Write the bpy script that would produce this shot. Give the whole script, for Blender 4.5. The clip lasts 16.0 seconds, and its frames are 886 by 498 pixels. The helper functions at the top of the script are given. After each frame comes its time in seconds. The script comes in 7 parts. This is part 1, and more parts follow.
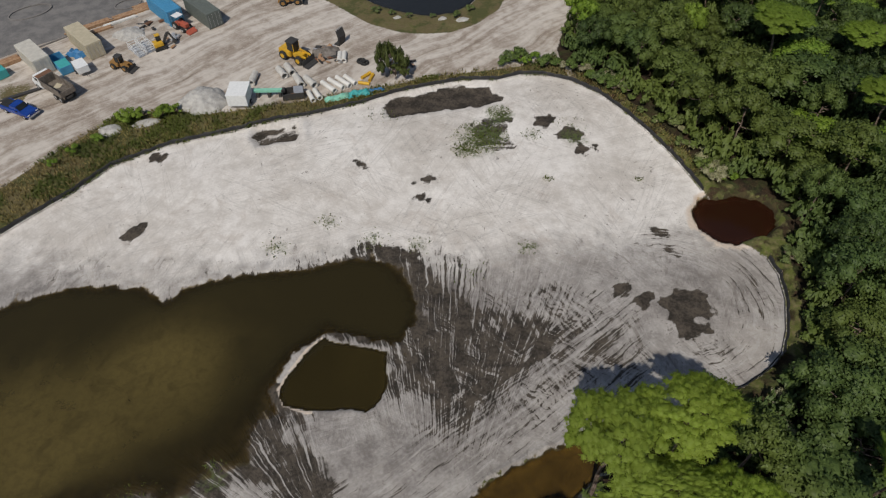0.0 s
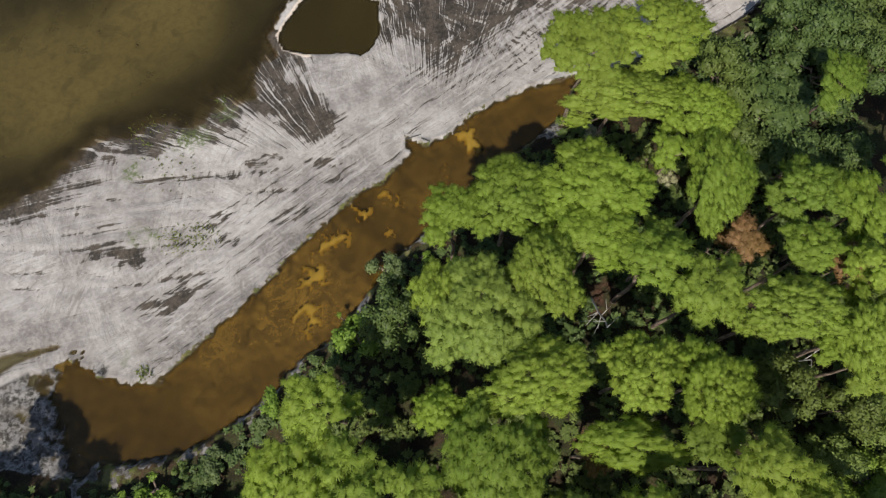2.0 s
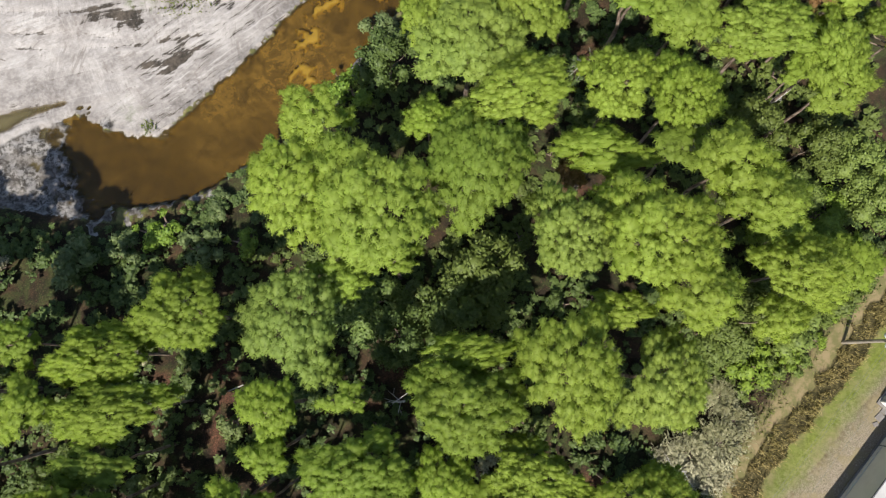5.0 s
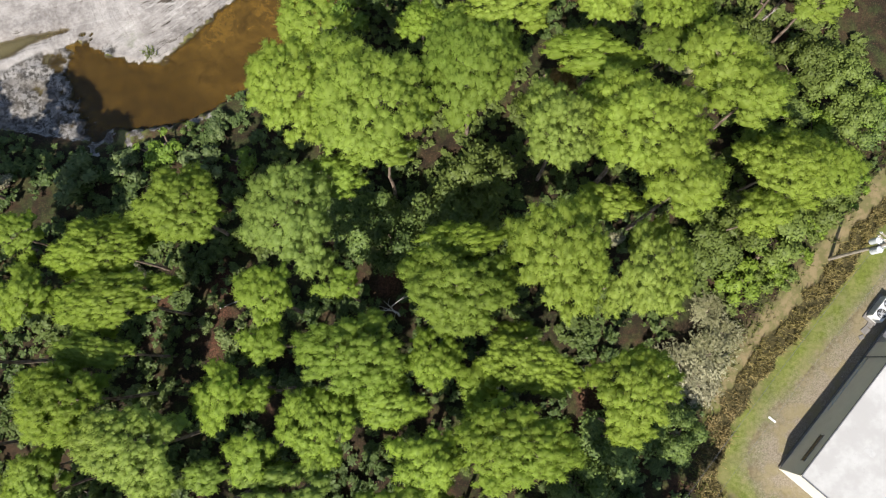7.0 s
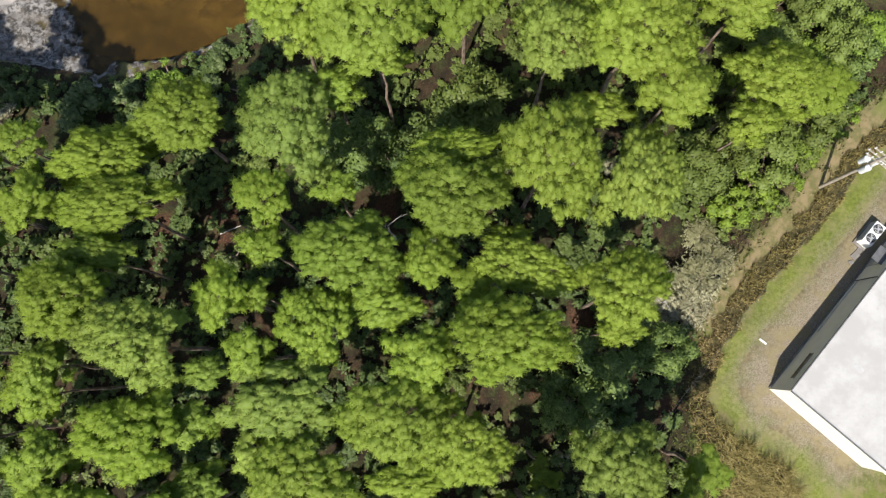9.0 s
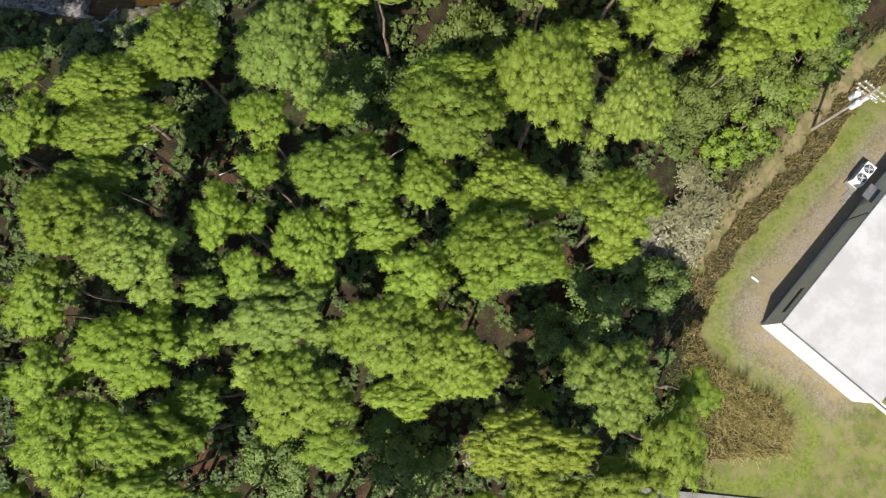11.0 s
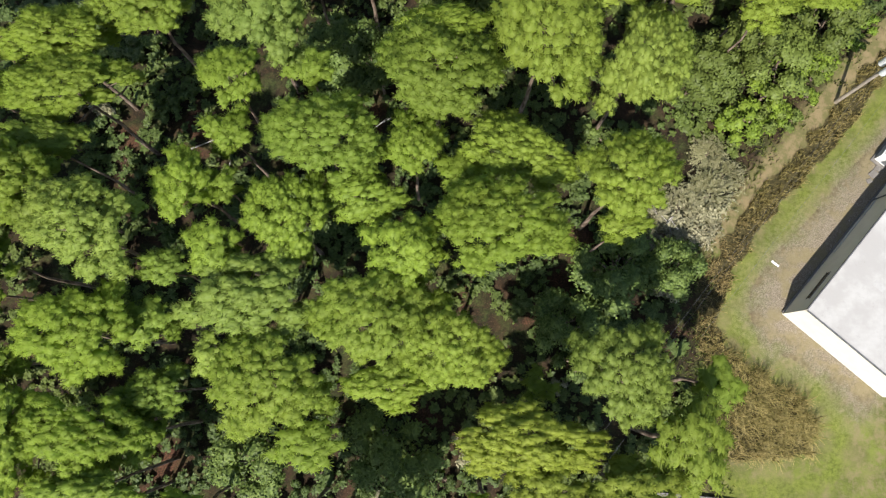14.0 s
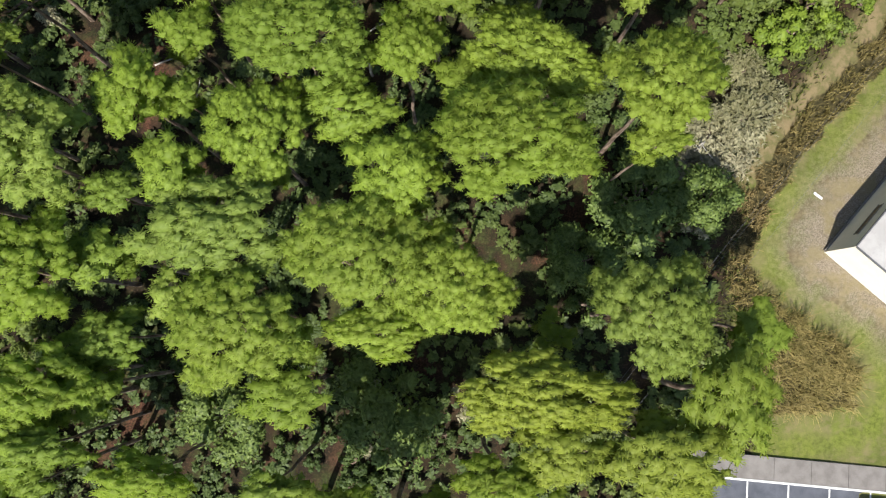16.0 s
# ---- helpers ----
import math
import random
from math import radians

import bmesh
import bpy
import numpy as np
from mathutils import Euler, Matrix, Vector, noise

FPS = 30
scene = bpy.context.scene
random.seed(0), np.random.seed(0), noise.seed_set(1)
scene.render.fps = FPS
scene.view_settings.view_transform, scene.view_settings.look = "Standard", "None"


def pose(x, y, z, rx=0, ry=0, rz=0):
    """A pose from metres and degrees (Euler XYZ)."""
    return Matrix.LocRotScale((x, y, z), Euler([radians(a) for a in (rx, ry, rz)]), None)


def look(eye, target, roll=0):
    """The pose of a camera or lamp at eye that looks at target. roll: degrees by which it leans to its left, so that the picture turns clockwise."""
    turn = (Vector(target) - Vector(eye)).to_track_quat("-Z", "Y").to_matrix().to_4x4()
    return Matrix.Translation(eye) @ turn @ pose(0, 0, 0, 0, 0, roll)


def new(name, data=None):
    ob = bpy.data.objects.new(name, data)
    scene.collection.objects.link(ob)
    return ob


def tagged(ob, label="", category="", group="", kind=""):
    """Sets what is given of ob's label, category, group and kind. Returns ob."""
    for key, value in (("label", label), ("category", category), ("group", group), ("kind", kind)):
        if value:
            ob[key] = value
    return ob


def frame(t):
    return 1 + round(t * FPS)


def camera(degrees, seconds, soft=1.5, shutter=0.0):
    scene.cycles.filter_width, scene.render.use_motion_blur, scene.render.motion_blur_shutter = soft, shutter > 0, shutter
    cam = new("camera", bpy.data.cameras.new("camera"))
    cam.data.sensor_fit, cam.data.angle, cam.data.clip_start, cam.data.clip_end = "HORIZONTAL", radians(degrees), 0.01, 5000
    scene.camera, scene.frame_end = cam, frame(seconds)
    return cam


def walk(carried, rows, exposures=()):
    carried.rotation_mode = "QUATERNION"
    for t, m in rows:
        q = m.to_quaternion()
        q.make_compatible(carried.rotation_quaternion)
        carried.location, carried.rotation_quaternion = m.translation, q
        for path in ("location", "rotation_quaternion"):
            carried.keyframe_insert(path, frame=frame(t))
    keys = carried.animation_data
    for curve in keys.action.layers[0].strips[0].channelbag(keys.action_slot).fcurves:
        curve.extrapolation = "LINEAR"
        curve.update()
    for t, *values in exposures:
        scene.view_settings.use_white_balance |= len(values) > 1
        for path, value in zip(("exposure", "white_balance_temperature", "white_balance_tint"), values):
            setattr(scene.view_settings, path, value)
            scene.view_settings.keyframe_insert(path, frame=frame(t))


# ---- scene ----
cam = camera(67.5, 16.0, 1.25)
METRES, EYE, TILT, LEAN, TURN = 56.0, 57.2, -49.6, 0.5, 0.0
ROWS = [
    (0.0, 0.0, 0.0, 0.0, 0.0, 0.0, -0.0),
    (0.5, 0.004, -0.0358, -0.0402, -0.04, -5.38, -0.04),
    (1.0, 0.0076, -0.0683, -0.0776, -0.1, -11.09, -0.08),
    (1.5, 0.0105, -0.0983, -0.1135, -0.17, -16.73, -0.16),
    (2.0, 0.0137, -0.1269, -0.1448, -0.22, -22.41, -0.2),
    (2.5, 0.0162, -0.154, -0.178, -0.27, -27.5, -0.24),
    (3.0, 0.02, -0.1782, -0.2068, -0.25, -31.46, -0.26),
    (3.5, 0.0221, -0.2046, -0.2368, -0.25, -31.48, -0.31),
    (4.0, 0.024, -0.2307, -0.2673, -0.24, -31.4, -0.4),
    (6.5, 0.0356, -0.3464, -0.4034, -0.11, -31.09, -0.62),
    (7.0, 0.0377, -0.3664, -0.4292, -0.11, -30.97, -0.64),
    (7.5, 0.0396, -0.385, -0.451, -0.1, -31.08, -0.67),
    (8.0, 0.0414, -0.4039, -0.475, -0.07, -30.99, -0.68),
    (8.5, 0.0433, -0.4225, -0.4977, -0.05, -30.96, -0.71),
    (9.0, 0.0452, -0.4406, -0.5206, -0.0, -30.92, -0.73),
    (9.5, 0.0469, -0.4581, -0.5413, 0.02, -31.01, -0.73),
    (10.0, 0.0487, -0.4755, -0.5626, 0.05, -31.06, -0.75),
    (12.5, 0.0567, -0.5042, -0.6196, -0.01, -30.6, -0.93),
    (13.0, 0.0581, -0.4841, -0.636, -0.06, -30.49, -1.0),
    (13.5, 0.059, -0.4634, -0.6537, -0.1, -30.37, -1.07),
    (14.0, 0.0585, -0.4438, -0.6726, -0.18, -30.32, -1.17),
    (14.5, 0.0583, -0.4239, -0.6924, -0.21, -30.32, -1.22),
    (15.0, 0.0583, -0.4036, -0.7107, -0.24, -30.2, -1.27),
    (15.5, 0.058, -0.3832, -0.7296, -0.31, -30.12, -1.33),
    (16.0, 0.0598, -0.3663, -0.7498, -0.25, -34.43, -1.19),
]
walk(cam, [(t, pose(0, 0, EYE, TILT, LEAN, TURN) @ pose(METRES * x, METRES * y, METRES * z, 90 + pitch, roll, yaw)) for t, x, y, z, yaw, pitch, roll in ROWS],
     [(0.0, -0.52), (1.0, -0.45), (1.5, -0.24), (2.0, 0.24), (2.5, 0.47), (3.0, 0.64), (3.5, 0.74), (6.0, 0.82), (16.0, 0.82)])

# ---------------------------------------------------------------- light
SUN_TURN, SUN_RISE = 201.5, 52.0          # degrees clockwise from +y, above the horizon
world = bpy.data.worlds.new("sky")
scene.world = world
world.use_nodes = True
sky = world.node_tree.nodes.new("ShaderNodeTexSky")
sky.sky_type, sky.sun_disc = "NISHITA", False
sky.sun_elevation, sky.sun_rotation = radians(SUN_RISE), radians(SUN_TURN)
world.node_tree.links.new(sky.outputs[0], world.node_tree.nodes["Background"].inputs[0])
world.node_tree.nodes["Background"].inputs[1].default_value = 0.095
TO_SUN = Vector((math.sin(radians(SUN_TURN)) * math.cos(radians(SUN_RISE)),
                 math.cos(radians(SUN_TURN)) * math.cos(radians(SUN_RISE)), math.sin(radians(SUN_RISE))))
sun_data = bpy.data.lights.new("sun", "SUN")
sun_data.energy, sun_data.angle, sun_data.color = 4.4, radians(0.55), (1.0, 0.95, 0.86)
sun = new("sun", sun_data)
sun.matrix_world = look(TO_SUN * 200, (0, 0, 0))


# ---------------------------------------------------------------- materials
class Mat:
    """A node material in short form."""

    def __init__(self, name, rough=0.8, metal=0.0, spec=0.3):
        self.m = bpy.data.materials.new(name)
        self.m.use_nodes = True
        self.t = self.m.node_tree
        self.b = self.t.nodes["Principled BSDF"]
        self.b.inputs["Roughness"].default_value = rough
        self.b.inputs["Metallic"].default_value = metal
        self.b.inputs["Specular IOR Level"].default_value = spec

    def put(self, sock, v):
        if isinstance(v, bpy.types.NodeSocket):
            self.t.links.new(v, sock)
        elif isinstance(v, tuple) and len(v) == 3 and sock.type == "RGBA":
            sock.default_value = (*v, 1)
        else:
            sock.default_value = v

    def base(self, v):
        self.put(self.b.inputs["Base Color"], v)
        return self

    def rough(self, v):
        self.put(self.b.inputs["Roughness"], v)
        return self

    def attr(self, name):
        n = self.t.nodes.new("ShaderNodeAttribute")
        n.attribute_name = name
        return n

    def split(self, v):
        n = self.t.nodes.new("ShaderNodeSeparateXYZ")
        self.put(n.inputs[0], v)
        return n.outputs

    def join(self, x, y, z=0.0):
        n = self.t.nodes.new("ShaderNodeCombineXYZ")
        for s, v in zip(n.inputs, (x, y, z)):
            self.put(s, v)
        return n.outputs[0]

    def coord(self, which="Object"):
        return self.t.nodes.new("ShaderNodeTexCoord").outputs[which]

    def place(self):
        return self.t.nodes.new("ShaderNodeNewGeometry").outputs["Position"]

    def island(self):
        return self.t.nodes.new("ShaderNodeNewGeometry").outputs["Random Per Island"]

    def chance(self):
        return self.t.nodes.new("ShaderNodeObjectInfo").outputs["Random"]

    def noise(self, scale, detail=3.0, vec=None, rough=0.55, warp=0.0):
        n = self.t.nodes.new("ShaderNodeTexNoise")
        self.put(n.inputs["Vector"], vec if vec is not None else self.place())
        for k, v in (("Scale", scale), ("Detail", detail), ("Roughness", rough), ("Distortion", warp)):
            self.put(n.inputs[k], v)
        return n.outputs["Fac"]

    def cells(self, scale, vec=None):
        n = self.t.nodes.new("ShaderNodeTexVoronoi")
        self.put(n.inputs["Vector"], vec if vec is not None else self.place())
        self.put(n.inputs["Scale"], scale)
        return n.outputs["Distance"]

    def patch(self, scale, vec=None):
        """A random value for each irregular patch of that size."""
        n = self.t.nodes.new("ShaderNodeTexVoronoi")
        self.put(n.inputs["Vector"], vec if vec is not None else self.place())
        self.put(n.inputs["Scale"], scale)
        return self.split(n.outputs["Color"])[0]

    def spin(self, vec, angle):
        n = self.t.nodes.new("ShaderNodeVectorRotate")
        n.rotation_type = "Z_AXIS"
        self.put(n.inputs["Vector"], vec)
        self.put(n.inputs["Angle"], angle)
        return n.outputs[0]

    def calc(self, op, a, b=0.0, c=0.0):
        n = self.t.nodes.new("ShaderNodeMath")
        n.operation = op
        for s, v in zip(n.inputs, (a, b, c)):
            self.put(s, v)
        return n.outputs[0]

    def step(self, v, lo, hi, a=0.0, b=1.0):
        n = self.t.nodes.new("ShaderNodeMapRange")
        n.interpolation_type = "SMOOTHSTEP"
        for s, x in zip(n.inputs, (v, lo, hi, a, b)):
            self.put(s, x)
        return n.outputs[0]

    def mix(self, f, a, b, how="MIX"):
        n = self.t.nodes.new("ShaderNodeMix")
        n.data_type, n.blend_type = "RGBA", how
        self.put(n.inputs[0], f)
        self.put(n.inputs[6], a)
        self.put(n.inputs[7], b)
        return n.outputs[2]

    def bump(self, h, dist=0.05, strength=1.0):
        n = self.t.nodes.new("ShaderNodeBump")
        self.put(n.inputs["Height"], h)
        n.inputs["Distance"].default_value, n.inputs["Strength"].default_value = dist, strength
        self.t.links.new(n.outputs[0], self.b.inputs["Normal"])
        return self


def plain(name, a, b, scale=3.0, rough=0.6, metal=0.0, bump=0.004, spec=0.4):
    """A painted or bare surface: two tones in coarse and fine patches, and a fine relief."""
    m = Mat(name, rough, metal, spec)
    p = m.coord()
    big, fine = m.noise(scale, 4, p), m.noise(scale * 11, 3, p)
    m.base(m.mix(m.step(m.calc("ADD", m.calc("MULTIPLY", big, 0.7), m.calc("MULTIPLY", fine, 0.3)), 0.32, 0.68), a, b))
    m.bump(fine, bump)
    return m.m


# ---------------------------------------------------------------- the lie of the land
def vnoise(x, y, seed=0):
    """Smooth value noise in 0..1 on arrays."""
    xi, yi = np.floor(x).astype(np.int64), np.floor(y).astype(np.int64)
    fx, fy = x - xi, y - yi
    fx, fy = fx * fx * (3 - 2 * fx), fy * fy * (3 - 2 * fy)

    def h(a, b):
        n = (a * 374761393 + b * 668265263 + seed * 974711) & 0x7FFFFFFF
        n = ((n ^ (n >> 13)) * 1274126177) & 0x7FFFFFFF
        return ((n ^ (n >> 16)) & 0xFFFF) / 65535.0
    return ((h(xi, yi) * (1 - fx) + h(xi + 1, yi) * fx) * (1 - fy) + (h(xi, yi + 1) * (1 - fx) + h(xi + 1, yi + 1) * fx) * fy)


def fbm(x, y, seed=0, octaves=3):
    return sum(vnoise(x * 2 ** i, y * 2 ** i, seed + i) * 0.5 ** (i + 1) for i in range(octaves)) / (1 - 0.5 ** octaves)


def dist_line(pts, x, y, closed=False):
    best = np.full(x.shape, 1e9)
    n = len(pts)
    for i in range(n if closed else n - 1):
        (ax, ay), (bx, by) = pts[i], pts[(i + 1) % n]
        ex, ey = bx - ax, by - ay
        k = np.clip(((x - ax) * ex + (y - ay) * ey) / (ex * ex + ey * ey + 1e-9), 0, 1)
        best = np.minimum(best, np.hypot(x - ax - k * ex, y - ay - k * ey))
    return best


def sdf(pts, x, y):
    """Signed distance to a closed outline, negative inside."""
    d = dist_line(pts, x, y, True)
    odd = np.zeros(x.shape, bool)
    for i in range(len(pts)):
        (ax, ay), (bx, by) = pts[i], pts[i - 1]
        if ay != by:
            odd ^= ((ay > y) != (by > y)) & (x < (bx - ax) * (y - ay) / (by - ay) + ax)
    return np.where(odd, -d, d)


def smooth(v, lo, hi):
    k = np.clip((v - lo) / (hi - lo), 0, 1)
    return k * k * (3 - 2 * k)


FENCE = [(-75, 28), (-62, 43), (-53.2, 52.5), (-50.5, 55.7), (-47.0, 59.6), (-43.6, 64.2), (-37.2, 68.3), (-28.7, 71.3), (-18.3, 74.8), (-12.1, 77.0),
         (-7.4, 79.5), (-2.5, 81.1), (2.5, 82.4), (7.5, 82.4), (10.9, 83.7), (14.3, 83.6), (18.3, 82.0), (22.0, 78.9), (24.6, 75.2), (27.5, 70.3),
         (29.6, 66.0), (31.2, 61.9), (32.0, 59.4)]
FENCE_EAST = [(36.6, 48.3), (37.1, 45.9), (36.7, 42.4), (35.4, 38.4), (34.0, 35.6), (32.0, 33.7), (29.2, 32.0), (27.7, 31.4), (24.5, 30.2)]
BANK = [(16.5, 28.0), (11.1, 26.4), (8.8, 25.6), (5.8, 24.2), (3.5, 23.0), (1.2, 20.6), (-1.0, 19.4), (-3.2, 20.2), (-2.9, 18.5), (-5.4, 15.5), (-7.5, 14.4),
        (-9.5, 12.4), (-13.0, 8.9), (-15.2, 6.2), (-17.4, 3.7), (-20.0, 0.9), (-22.3, -1.2), (-24.7, -3.8), (-27.0, -4.0), (-30.7, -3.2), (-32.9, -1.9)]
BANK_FAR = [(-34.2, -5.1), (-32.8, -8.2), (-30.0, -11.3), (-26.0, -11.0), (-22.0, -10.3), (-18.5, -8.5), (-15.5, -6.1), (-13.6, -4.5), (-12.1, -2.2),
            (-9.8, -0.8), (-8.0, 1.1), (-6.5, 3.5), (-2.5, 8.5), (3.5, 14.5), (9.5, 19.5), (15.5, 24.5)]
DITCH = BANK + BANK_FAR
POND = [(-80, 30), (-60, 37.5), (-49.0, 41.9), (-43.7, 44.3), (-38.8, 44.8), (-34.3, 44.5), (-31.1, 42.2), (-29.1, 44.1), (-25.1, 46.0), (-18.8, 46.8),
        (-15.0, 47.4), (-11.2, 48.8), (-6.6, 48.0), (-4.9, 45.5), (-3.4, 42.4), (-3.6, 40.0), (-5.0, 37.6), (-9.0, 38.6), (-13.0, 39.2), (-16.2, 36.5),
        (-18.2, 32.0), (-17.6, 29.3), (-19.2, 26.6), (-21.8, 24.6), (-25.5, 22.6), (-29.8, 21.5), (-33.7, 20.8), (-36.6, 18.3), (-39.3, 15.9), (-42.1, 14.2), (-50, 11), (-80, 8)]
BASIN = [(-16.7, 32.1), (-16.0, 30.6), (-13.7, 29.8), (-10.7, 30.1), (-7.9, 29.8), (-6.8, 30.8), (-6.3, 32.7), (-6.4, 36.3), (-9.0, 37.0), (-11.4, 37.3),
         (-13.0, 38.0), (-14.4, 36.7), (-15.7, 34.3)]
POOL = [(30.2, 56.1), (31.8, 58.0), (35.3, 59.0), (38.6, 58.4), (40.3, 56.0), (39.7, 53.2), (37.2, 51.4), (33.7, 50.8), (31.3, 51.9), (30.1, 53.7)]
PIT = [(-9.3, 76.3), (-8.0, 78.3), (2.5, 81.6), (6.2, 81.0), (8.6, 77.9), (4.8, 76.4), (-2.4, 75.2), (-7.9, 73.7)]
BOX_PIT = [(-26.7, 70.0), (-26.2, 71.6), (-20.5, 72.6), (-19.8, 69.5), (-25.4, 68.0)]
CHANNEL = [(-48, -3), (-39.8, -1.3), (-37.8, -0.8), (-35.2, -0.3), (-32.6, 0.0), (-34.0, -1.3), (-36.6, -2.4), (-39.5, -4.1), (-48, -7)]
MUD = [[(-1.8, 40.4), (4.4, 39.9), (9.4, 37.9), (12.3, 36.0), (9.2, 34.2), (5.4, 31.3), (1.2, 27.2), (-1.7, 27.2), (-2.3, 30.6), (-4.6, 32.5), (-5.6, 36.4), (-6.5, 45.0), (-4.0, 46.5), (-2.6, 43)],
       [(-20.0, 23.9), (-16.4, 27.9), (-12.7, 25.8), (-9.6, 23.5), (-10.6, 20.0), (-13.3, 19.4), (-17.6, 22.6), (-22, 24), (-23, 26.5), (-19, 29)],
       [(-33.0, 8.8), (-31.2, 9.4), (-28.5, 9.1), (-26.2, 7.4), (-26.5, 6.6), (-29.9, 6.6), (-32.6, 7.1)],
       [(-26.7, 1.9), (-27.0, 3.2), (-23.4, 5.2), (-20.3, 5.2), (-22.8, 3.3), (-24.8, 1.6)]]
WEEDY = [(3.1, 73.2), (5.5, 74.5), (8.8, 76.3), (9.8, 73.2), (8.4, 70.2), (10.1, 67.8), (6.6, 65.1), (4.4, 66.2), (1.8, 66.8), (3.0, 70.2)]
SPOTS = [(16.8, 70.1, 2.0), (18.3, 67.2, 1.4), (13.3, 73.1, 1.5), (-2.6, 61.2, 1.3), (-3.0, 58.6, 1.2), (-37.4, 53.3, 1.6), (19.4, 43.8, 1.4), (21.4, 42.6, 1.4),
         (25.8, 41.8, 2.6), (26.1, 38.8, 1.6), (10.4, 43.8, 1.1), (25.3, 52.5, 1.0), (26.1, 49.8, 0.9), (-37.5, 66.0, 1.4), (-11.2, 64.7, 0.8), (33.2, 41.0, 0.9), (-6.5, 46.5, 1.5)]
VERGE = [(-80, 40), (-66, 50), (-56.3, 59.8), (-51.8, 66.7), (-46.5, 73.8), (-36.9, 76.2), (-31.0, 74.8), (-18.6, 77.9), (-9.1, 80.5), (-2.5, 83.0), (7.6, 84.8), (12.8, 85.9), (16.5, 88.5)]
FOREST = [(30, 125), (23.0, 104.6), (19.3, 97.6), (17.0, 89.6), (17.5, 86.0), (24.2, 79.5), (28.6, 72.2), (31.5, 65.3), (34.4, 60.2), (40.4, 57.4), (40.1, 51.4), (38.6, 47.6),
          (38.0, 42), (36.0, 35.5), (31, 30.6), (24, 28.6), (16.5, 27.0), (15.5, 24.5), (9.5, 19.3), (3.5, 14), (-2.5, 8), (-6.5, 3.0), (-8.6, 0.4), (-12.5, -3), (-15.8, -6.8),
          (-22, -11.4), (-27, -12.6), (-31, -12.2), (-34, -11.2), (-40, -10.8), (-60, -12.5), (-90, -13), (-90, -75), (22, -75), (22.5, -54.5), (23.9, -51.6), (23.6, -47.1), (23.4, -43.4), (23.4, -38.6), (24.8, -33.9),
          (28.1, -29.6), (31, -26), (33.2, -23.5), (36.1, -19.7), (39.4, -16.4), (43, -13), (60, 6), (110, 10), (110, 125)]
PAD = [(24.6, -53.8), (24.6, -51.6), (24.4, -47.1), (24.2, -43.4), (24.4, -38.6), (25.4, -33.7), (28.5, -30.1), (31.2, -26.5), (33.4, -23.9), (36.3, -20.1), (39.6, -16.8), (43.0, -13.5),
       (60, 6), (120, 6), (120, -90), (22, -90)]
GRAVEL = [(46, -18.6), (42.6, -21.9), (38.8, -25.9), (35.5, -29.6), (32.3, -33.1), (29.6, -35.6), (27.5, -38.6), (27.4, -41.0), (28.2, -42.8), (31.0, -44.2), (33.6, -46.3), (35.0, -48.2),
          (36.5, -47.5), (60, -30)]
REED_LINE = [(46, -14), (42.6, -17.3), (39.3, -20.1), (36.5, -23.8), (33.7, -27.0), (31.0, -29.6), (28.9, -32.2), (26.8, -34.7), (24.9, -37.6), (24.2, -40.5), (24.4, -42.4)]
REED_PATCH = [(24.0, -42.4), (25.8, -43.3), (28.5, -45.4), (30.8, -47.0), (31.6, -48.8), (31.2, -51.0), (27.7, -51.5), (25.0, -51.4), (24.1, -49.8), (23.8, -46.6)]
TRAIL = [(41, -17), (37.7, -20.9), (35.5, -23.1), (33.8, -25.4), (31.7, -27.6), (29.6, -29.6), (27.9, -31.9), (25.8, -34.2)]
UP_POND = [(-20, 118), (-16, 108), (-14.4, 106.1), (-10.4, 103.3), (-6.5, 101.4), (-2.8, 100.5), (1.0, 101.3), (4.4, 104.3), (6.5, 108), (8, 118)]
UP_GRASS = [(-27, 118), (-20.6, 105.3), (-15.8, 100.7), (-11.9, 97.2), (-7.2, 95.0), (-2.7, 94.6), (0.9, 95.0), (4.6, 97.0), (8.5, 101.2), (10, 105), (12, 118)]
ASPHALT = [(-120, 130), (-50, 130), (-52, 106), (-50.6, 103.9), (-59.9, 95.6), (-62.6, 93.4), (-68.7, 88.6), (-90, 70), (-120, 70)]
SAND = FENCE + [(33.5, 56), (34.5, 51)] + FENCE_EAST + BANK + [(-31, -5.5), (-29.5, -8.5), (-28.5, -12.2), (-34, -11.6), (-40, -10.8), (-60, -12.5), (-90, -13), (-90, 28)]
WATER = -2.0


def axis(lo, a, b, hi, fine, mid):
    """Grid lines: fine from a to b, middling from lo to hi, then ever wider out to the horizon."""
    out = list(np.arange(a, b, fine))
    for start, end, sign in ((a, lo, -1), (b, hi, 1)):
        v, step = start, fine
        while (v - end) * sign < 0:
            step = min(mid, step * 1.06)
            v += sign * step
            out.append(v)
        while abs(v) < 2600:
            step *= 1.35
            v += sign * step
            out.append(v)
    return np.array(sorted(out))


